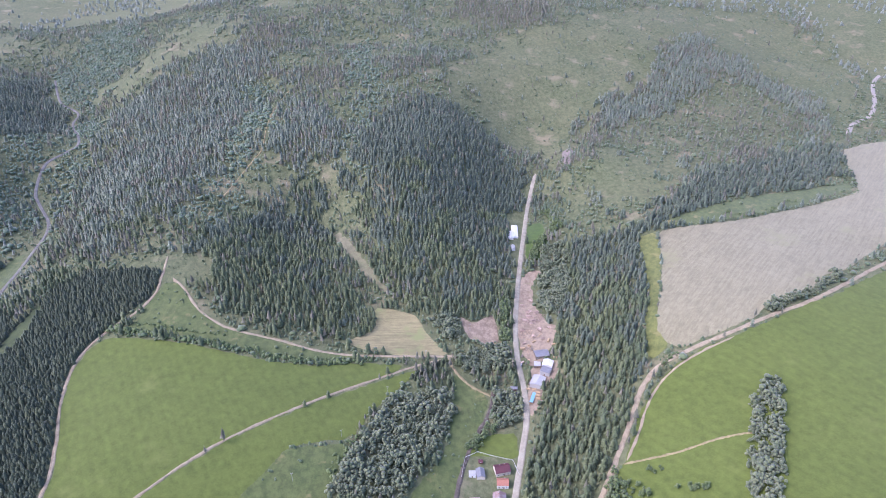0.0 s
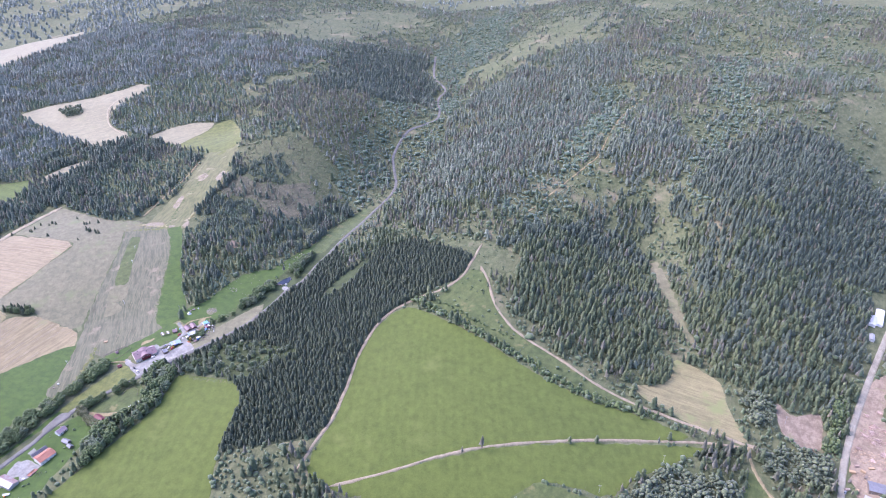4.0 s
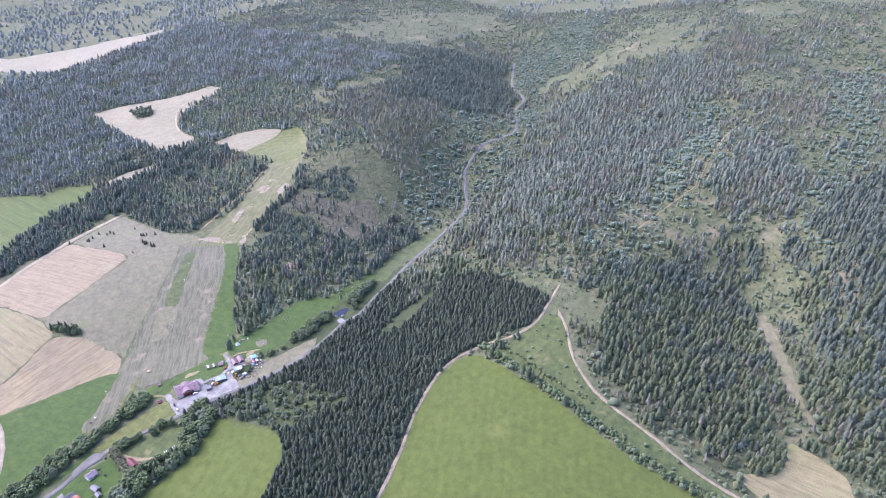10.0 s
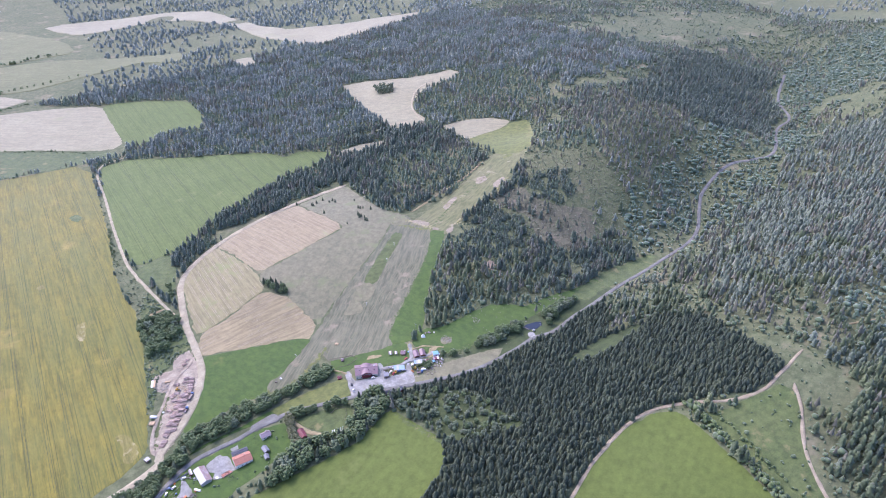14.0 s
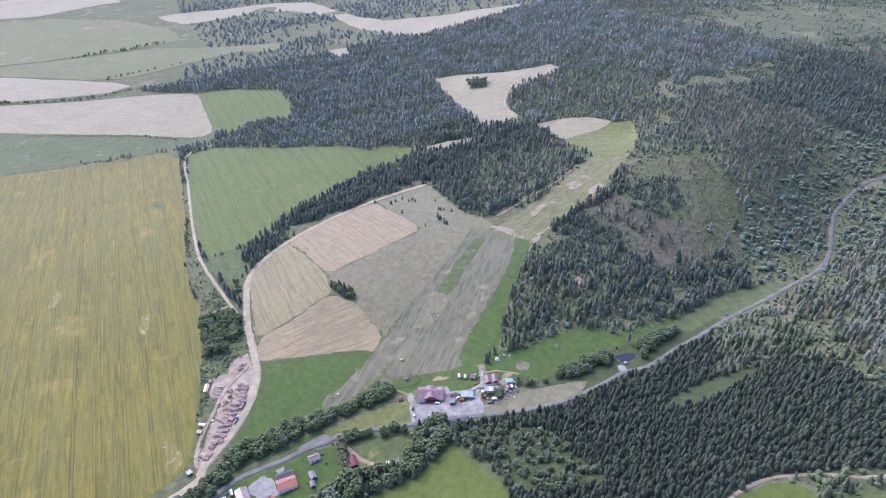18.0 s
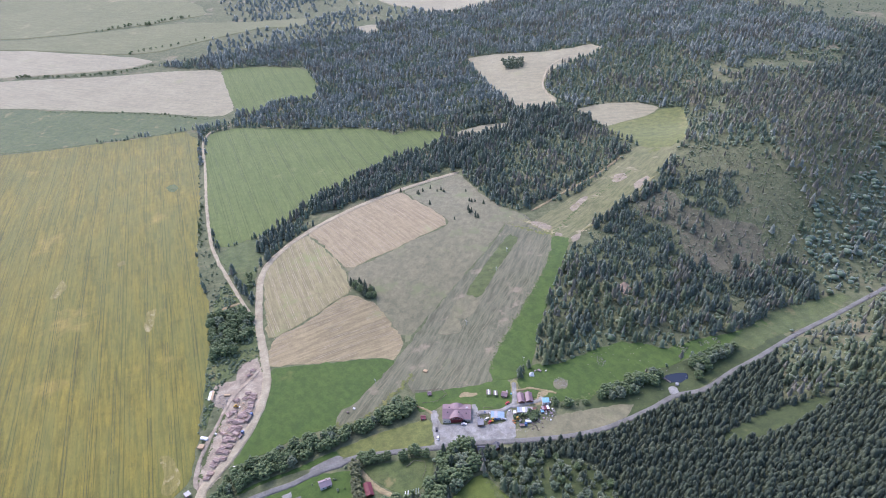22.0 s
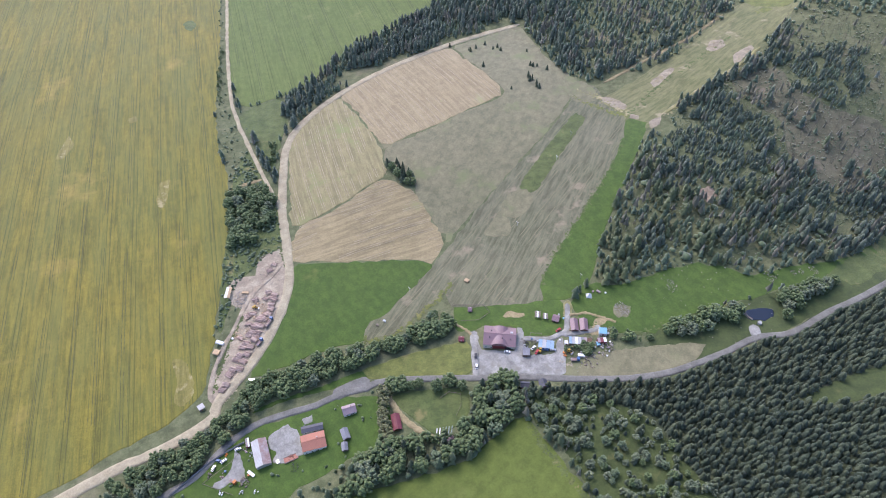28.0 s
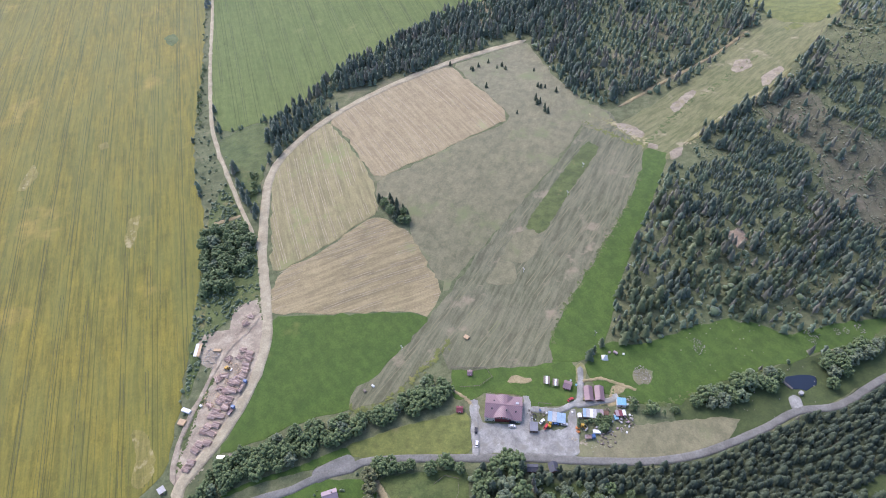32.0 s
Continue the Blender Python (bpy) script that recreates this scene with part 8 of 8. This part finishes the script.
def fence(points, label, mat="wood", tall=1.1):
    root = new("fence")
    x0, y0 = points[0]
    tagged(root, label, "fence")
    c = np.array(points, float)
    for a, b in zip(c, c[1:]):
        n = max(1, int(np.hypot(*(b - a)) / 3.0))
        turn = math.degrees(math.atan2(b[1] - a[1], b[0] - a[0]))
        for k in range(n):
            p, q = a + (b - a) * k / n, a + (b - a) * (k + 1) / n
            d = np.hypot(*(q - p))
            z0, z1 = z_at(*p) + 0.5, z_at(*q) + 0.5
            ob = block("post", (-0.09, 0.09, -0.09, 0.09, -0.8, tall), mat, root)
            ob.matrix_basis = pose(p[0], p[1], z0, 0, 0, turn)
            for h in (0.5, 0.95):
                ob = block("rail", (0, math.hypot(d, z1 - z0), -0.04, 0.04, h * tall - 0.09, h * tall + 0.09), mat, root)
                ob.matrix_basis = pose(p[0], p[1], z0, 0, -math.degrees(math.atan2(z1 - z0, d)), turn)


for points, label, mat in FENCES:
    fence(points, label, mat)


def bench(x, y, turn, wide, mat, label):
    root = new("bench")
    root.matrix_basis = pose(x, y, z_at(x, y) + 0.3, 0, 0, turn)
    tagged(root, label, "bench", "benches on the lawn")
    block("seat", (-2.6, 2.6, -wide, wide, 0.4, 0.5), mat, root)
    for s in (-2.3, 0, 2.3):
        block("leg", (s - 0.06, s + 0.06, -0.15, 0.15, -0.5, 0.4), "wood", root)


for k in range(6):
    if k < 2:
        bench(-523.5 + 0.25 * k, 318.0 + 1.9 * k, -20, 0.34, "white", "wide white table bench on the lawn")
    else:
        bench(-523.5 + 0.25 * k, 318.0 + 1.9 * k, -20, 0.22, "bench_paint", "long narrow grey-green bench on the lawn")


def heap(name, x, y, radius, n, mat, label, category, seed, size=(0.25, 0.8)):
    """Loose stones or rubble in a shallow heap."""
    rng = np.random.default_rng(seed)
    v, f, o = [], [], 0
    for k in range(n):
        a, r = rng.uniform(0, 6.28), radius * math.sqrt(rng.uniform())
        s = rng.uniform(*size)
        q = ICO_V * s * rng.uniform(0.6, 1.3, (len(ICO_V), 1)) * (1, 1, 0.6)
        cx, cy = x + math.cos(a) * r * 1.4, y + math.sin(a) * r
        v.append(q + (cx, cy, z_at(cx, cy) + 0.5 + s * 0.2 + 0.5 * (1 - r / radius)))
        f.append(ICO_F + o)
        o += len(ICO_V)
    tagged(sheet_mesh(name, np.concatenate(v), np.concatenate(f), mat), label, category, kind="stuff")


for k, (x, y, r, n) in enumerate(((-570.0, 586.3, 4, 60), (-568.3, 603.8, 2, 26), (-567.3, 610.1, 2.2, 30), (-565.8, 619.4, 3, 40), (-585.0, 513.7, 4.5, 70), (-576.7, 470.5, 5.0, 130))):
    heap("rubble", x, y, r, n, "stones", "pale heap of stones in the meadow", "stones", 400 + k, (0.12, 0.42))
heap("rubble", 107, 645, 11, 150, "log", "brown heap of bark and timber waste", "timber waste", 415, (0.3, 0.9))
heap("rubble", -655, 217, 7, 110, "logend", "pale litter of bark and splintered wood", "timber waste", 416, (0.2, 0.6))
heap("rubble", -640, 203, 6, 80, "logend", "pale litter of bark and splintered wood", "timber waste", 417, (0.2, 0.5))
heap("rubble", -672, 205, 6, 150, "stones", "pale rubble and debris on bare ground", "rubble", 410, (0.12, 0.5))
heap("rubble", -545, 430, 6, 40, "wood", "mixed scrap heap beside the huts", "scrap", 411, (0.3, 0.9))
heap("rubble", -552, 446, 6, 40, "stones", "pale scrap heap behind the sheds", "scrap", 412, (0.3, 0.9))
heap("rubble", -529.1, 197.2, 3, 30, "wood", "rubbish heap in the farmyard", "rubbish", 413, (0.3, 0.7))
heap("stones", -600, 545, 55, 130, "stones", "pale stones strewn over the meadow", "stones", 414, (0.2, 0.5))

for k, (x, y, mat, w) in enumerate(CRATES):
    root = new("crate")
    root.matrix_basis = pose(x, y, z_at(x, y) + 0.55, 0, 0, 70 + 17 * (k % 5))
    tagged(root, {"white": "white", "blue": "bright blue", "cyan": "light blue", "redpaint": "red", "orange": "orange", "yellow": "yellow",
                  "tin_roof": "pale grey", "pink": "faded pink"}[mat] + " covered crate beside the sheds", "crate", "crates by the sheds")
    w *= 0.7
    block("box", (-w / 2, w / 2, -0.5, 0.5, -0.4, 0.6), mat, root, soft=0.06)
    block("lid", (-w / 2 - 0.05, w / 2 + 0.05, -0.55, 0.55, 0.6, 0.7), mat, root)

# pond weir and tank
root = new("weir")
root.matrix_basis = pose(-546.5, 550.5, z_at(-548, 551.4) + 0.4, 0, 0, 20)
tagged(root, "narrow pale concrete weir across the pond outlet", "weir")
block("wall", (-6, 6, -0.4, 0.4, -1.2, 0.5), "concrete", root)
block("walkway", (-6, 6, -0.6, 0.6, 0.5, 0.62), "wood", root)
root = new("water_tank")
root.matrix_basis = pose(-536.6, 555.4, z_at(-536.6, 555.4) + 0.6)
tagged(root, "small pale round tank beside the pond", "tank")
bm = bmesh.new()
bmesh.ops.create_cone(bm, segments=16, radius1=1.5, radius2=1.4, depth=1.6, cap_ends=True, matrix=pose(0, 0, 0.5))
part("drum", bm, "concrete", root)
bm = bmesh.new()
bmesh.ops.create_cone(bm, segments=12, radius1=0.5, radius2=0.45, depth=0.3, cap_ends=True, matrix=pose(0, 0, 1.4))
part("hatch", bm, "steel", root)
# pale tent by the forest edge
root = new("tent")
root.matrix_basis = pose(-595.3, 453.6, z_at(-595.3, 453.6) + 0.4, 0, 0, 25)
tagged(root, "white pyramid tent at the forest edge", "tent")
bm = bmesh.new()
bmesh.ops.create_cone(bm, segments=4, radius1=3.0, radius2=0.05, depth=3.4, cap_ends=True, matrix=pose(0, 0, 1.6))
part("canvas", bm, "white", root)
bm = bmesh.new()
bmesh.ops.create_cone(bm, segments=6, radius1=0.06, radius2=0.05, depth=4.2, cap_ends=True, matrix=pose(0, 0, 1.8))
part("pole", bm, "wood", root)


# ---- more timber at the sawmill and in the log yard ----
for k, (x, y) in enumerate(((91.6, 622.9), (103.0, 635.2), (111.9, 622.9), (95.8, 642.6), (113.0, 604.7), (103.1, 611.6), (101.9, 656.6), (112.4, 656.7),
                            (97.2, 673.0), (107.8, 683.2))):
    log_pile(x, y, 25 + 47 * k % 150, 4.0, 340 + k, "loose heap of brown logs on gravel", 2, True)
for k, (x, y) in enumerate(((-637.4, 201.9), (-647.7, 208.8), (-643.7, 213.4), (-639.7, 210.2), (-635.0, 212.9), (-652.0, 219.6), (-666.8, 223.2),
                            (-667.4, 228.6), (-693.0, 229.3), (-697.9, 233.3), (-656.0, 213.0))):
    log_pile(x, y, 40 + 31 * k % 90, 3.6, 360 + k, "tumbled pinkish-brown logs in the yard", 2, True)
for k, (x, y) in enumerate(((88.3, 592.7), (96.1, 595.8), (86.5, 580.1), (85.5, 569.9), (93.0, 527.6), (95.4, 513.8), (89.0, 537.7), (96.4, 508.8),
                            (122.6, 592.4), (121.2, 570.9), (98.5, 590.0), (91.0, 600.0))):
    board_stack(x, y, (10, -18, 70, 30)[k % 4], 4.2, 1.8, 2 + k % 2, ("plank", "plank", "wood", "log")[k % 4],
                "stacked fresh yellow boards at the sawmill" if k % 4 < 2 else "stacked weathered boards at the sawmill")
heap("rubble", 100, 615, 9, 120, "logend", "pale bark and offcuts in the sawmill yard", "timber waste", 420, (0.2, 0.6))
heap("rubble", 95, 590, 6, 60, "logend", "yellow offcuts beside the sawmill sheds", "timber waste", 421, (0.2, 0.5))
heap("rubble", -610, 196, 8, 90, "log", "bark and broken branches by the log piles", "timber waste", 422, (0.12, 0.35))
heap("rubble", -690, 228, 8, 110, "log", "reddish bark litter in the log yard", "timber waste", 423, (0.12, 0.4))
heap("rubble", -622, 202, 9, 90, "logend", "pale splinters along the log piles", "timber waste", 424, (0.1, 0.3))

# ---- farm clutter ----
car("blue", "blue car parked on farm grass", -548.0, 182.6, 60)
car("silver", "silver car parked on farm grass", -544.0, 179.0, 150)
truck("orange", "orange tipper truck on worn dirt", -531.5, 190.7, 40, 4.8)
for label, x, y, turn, L, mat in (("pale flat farm trailer on grass", -533.3, 201.7, 40, 5.5, "white"),
                                  ("small grey cart beside the barn", -536.0, 218.5, 20, 2.6, "steel")):
    root = new("trailer")
    root.matrix_basis = pose(x, y, z_at(x, y) + 0.3, 0, 0, turn)
    tagged(root, label, "trailer")
    block("box", (-L / 2, L / 2, -1.0, 1.0, 0.6, 1.1), mat, root, soft=0.05)
    block("drawbar", (L / 2, L / 2 + 1.2, -0.06, 0.06, 0.5, 0.6), "steel", root)
    for wy in (-0.95, 0.95):
        wheel(root, -0.4, wy, 0.4, 0.25)
root = new("rubble_pen")
root.matrix_basis = pose(-535.9, 226.7, z_at(-535.9, 226.7) + 0.45, 0, 0, 100)
tagged(root, "low rusty pen filled with red rubble", "pen")
for a, b, c, d in ((-4.5, 4.5, -1.9, -1.7), (-4.5, 4.5, 1.7, 1.9), (-4.5, -4.3, -1.7, 1.7), (4.3, 4.5, -1.7, 1.7)):
    block("side_board", (a, b, c, d, -0.5, 0.6), "rust_roof", root)
block("fill", (-4.3, 4.3, -1.7, 1.7, -0.5, 0.3), "red_roof", root, "broken red tiles")
heap("rubble", -535.9, 226.7, 2.2, 50, "brownwall", "broken dark tiles in the pen", "rubble", 430, (0.15, 0.4))
heap("ash", -529.3, 228.0, 2.6, 60, "black", "dark burnt ash spot in grass", "ash", 431, (0.1, 0.3))
for k, (x, y, m) in enumerate(((-552, 187, "orange"), (-541, 176, "wood"), (-538, 184, "rust_roof"), (-527, 183, "white"), (-524, 195, "steel"), (-546, 203, "steel"),
                               (-521, 204, "white"), (-550, 199, "pink"))):
    heap("rubbish", x, y, 1.5, 9, m, "small heap of mixed farm rubbish", "rubbish", 440 + k, (0.25, 0.7))

# ---- behind the lodge and among the huts ----
rng = np.random.default_rng(450)
for x, y in ((-552.9, 429.2), (-552.8, 432.5), (-553.3, 435.7), (-549.3, 432.6), (-548.8, 429.5), (-556.5, 432.0)):
    plant(TREE_KINDS, int(rng.integers(2)), x, y, rng.uniform(3.5, 5.5), 1.3, rng.uniform(0, 360))
for k, (x, y, m) in enumerate(((-572.3, 393.5, "wood"), (-569.2, 395.2, "black"), (-567.4, 393.9, "steel"), (-569.8, 400.9, "wood"), (-552.9, 416.8, "orange"),
                               (-554.4, 421.6, "stones"), (-559.8, 439.1, "wood"), (-557.9, 445.0, "stones"), (-552.2, 446.0, "pink"), (-545.0, 441.4, "stones"),
                               (-546.2, 434.5, "tin_roof"), (-563.0, 455.0, "stones"), (-559.6, 457.6, "wood"), (-548.0, 449.0, "wood"))):
    heap("scrap", x, y, 1.6, 12, m, "small heap of mixed scrap by the huts", "scrap", 460 + k, (0.2, 0.6))
heap("stones", -545, 425, 9, 70, "stones", "loose pale stones on dry ground", "stones", 480, (0.1, 0.3))


# ---- low wall along the road above the farm ----
root = new("retaining_wall")
tagged(root, "long dark grey concrete wall beside the asphalt road", "wall")
line = [(-556, 199), (-553, 188), (-549, 177), (-543, 166), (-538, 158), (-535, 152)]
for a, b in zip(line, line[1:]):
    n = 3
    for k in range(n):
        x0, y0 = a[0] + (b[0] - a[0]) * k / n, a[1] + (b[1] - a[1]) * k / n
        length = math.dist(a, b) / n
        ob = block("wall_panel", (0.03, length - 0.03, -0.16, 0.16, -0.8, 1.15), "concrete", root, soft=0.02)
        ob.matrix_basis = pose(x0, y0, z_at(x0, y0) + 0.3, 0, 0, math.degrees(math.atan2(b[1] - a[1], b[0] - a[0])))
        cap = block("coping", (0, length, -0.24, 0.24, 1.15, 1.27), "dark_roof", root)
        cap.matrix_basis = ob.matrix_basis.copy()


# ---- frayed edges of grass, dirt and gravel ----
def frayed(mat, count, size, line, seed):
    """Small uneven patches strewn along a line, where one ground runs into another."""
    rng = np.random.default_rng(seed)
    c = smooth_line(line, 1.0)
    v, f = [], []
    for k in range(count):
        p = c[int(rng.integers(len(c)))] + rng.normal(0, size * 0.9, 2)
        r = size * rng.uniform(0.25, 0.9)
        turn, long = rng.uniform(0, 6.28), rng.uniform(1.0, 2.2)
        o = len(v)
        v.append((p[0], p[1]))
        for i in range(9):
            a, q = 6.283 * i / 9, r * rng.uniform(0.55, 1.25)
            x, y = math.cos(a) * q * long, math.sin(a) * q
            v.append((p[0] + x * math.cos(turn) - y * math.sin(turn), p[1] + x * math.sin(turn) + y * math.cos(turn)))
        f += [(o, o + 1 + i, o + 1 + (i + 1) % 9) for i in range(9)]
    v = np.array(v)
    z = height(v[:, 0], v[:, 1]) + np.where(np.arange(len(v)) % 10 == 0, 0.52, 0.36) + 0.001 * (np.arange(len(v)) // 10 % 40)
    tagged(sheet_mesh("worn_patches", np.column_stack([v, z]), np.array(f), mat), "uneven worn patches where grass and earth meet", "patches", kind="stuff")


for k, (mat, count, size, line) in enumerate(FRAYED):
    frayed(mat, count, size, line, 500 + k)


# ---- wheel ruts in the crop and rows of straw on the stubble ----
def ruts(name, outline, turn, gap, apart, width, mat, label, category, seed, bend=0.0):
    """Long thin lines across a field, in pairs where apart is not 0."""
    rng = np.random.default_rng(seed)
    a = np.array(outline, float)
    mid = a.mean(0)
    c, s = math.cos(radians(turn)), math.sin(radians(turn))
    u = (a - mid) @ np.array([(c, -s), (s, c)])
    along = np.arange(u[:, 0].min(), u[:, 0].max(), 4.0)
    verts, faces = [], []
    side = u[:, 1].min() + gap * 0.5
    while side < u[:, 1].max():
        for off in ((-apart / 2, apart / 2) if apart else (0.0,)):
            wave = side + off + 0.5 * np.sin(along / 60 + side) + bend * ((along - along.mean()) / np.ptp(along)) ** 2
            rows = []
            for e in (-width / 2, width / 2):
                x = mid[0] + along * c - (wave + e) * s
                y = mid[1] + along * s + (wave + e) * c
                rows.append((x, y))
            ok = inside(rows[0][0], rows[0][1], outline) & inside(rows[1][0], rows[1][1], outline)
            ok &= hills(rows[0][0], rows[0][1], 90, seed + 1) > 0.25
            z = [height(x, y) + 0.40 for x, y in rows]
            o = sum(len(v) for v in verts)
            n = len(along)
            verts += [np.column_stack([rows[0][0], rows[0][1], z[0]]), np.column_stack([rows[1][0], rows[1][1], z[1]])]
            i = np.where(ok[:-1] & ok[1:])[0]
            faces.append(np.stack([o + i, o + i + 1, o + n + i + 1, o + n + i], 1))
        side += gap * rng.uniform(0.6, 1.4)
    tagged(sheet_mesh(name, np.concatenate(verts), np.concatenate(faces), mat), label, category, kind="stuff")


for fname, mat, label, outline in FIELDS:
    if label.startswith("wide yellow-green"):
        ruts("wheel_ruts", outline, 1.0, 21.0, 2.0, 0.42, "tramline", "dark paired wheel ruts in the crop", "wheel ruts", 600)
        ruts("wheel_ruts", outline, 1.0, 9.0, 0.0, 0.22, "tramline", "thin dark drill gaps in the crop", "wheel ruts", 601)
    if label.startswith("worn brownish grass ski run"):
        ruts("mowing_lines", outline, -51.4, 13.0, 2.4, 0.55, "dry", "faint mowing lines down the ski run", "mowing lines", 606)
    if label.startswith("green cereal field"):
        ruts("wheel_ruts", outline, 2.0, 22.0, 2.0, 0.4, "damp", "faint wheel ruts in green cereal", "wheel ruts", 602)
    if label.startswith("pinkish tan"):
        ruts("straw_rows", outline, 14.0, 7.0, 0.0, 0.6, "straw", "pale rows of straw on stubble", "straw", 603)
    if label.startswith("tan stubble field with swaths"):
        ruts("straw_rows", outline, -82.0, 7.0, 1.8, 0.5, "straw", "pale rows of straw on stubble", "straw", 604, 12.0)
    if label.startswith("olive tan stubble"):
        ruts("straw_rows", outline, 2.0, 8.0, 1.8, 0.5, "straw", "pale rows of straw on stubble", "straw", 605, 10.0)
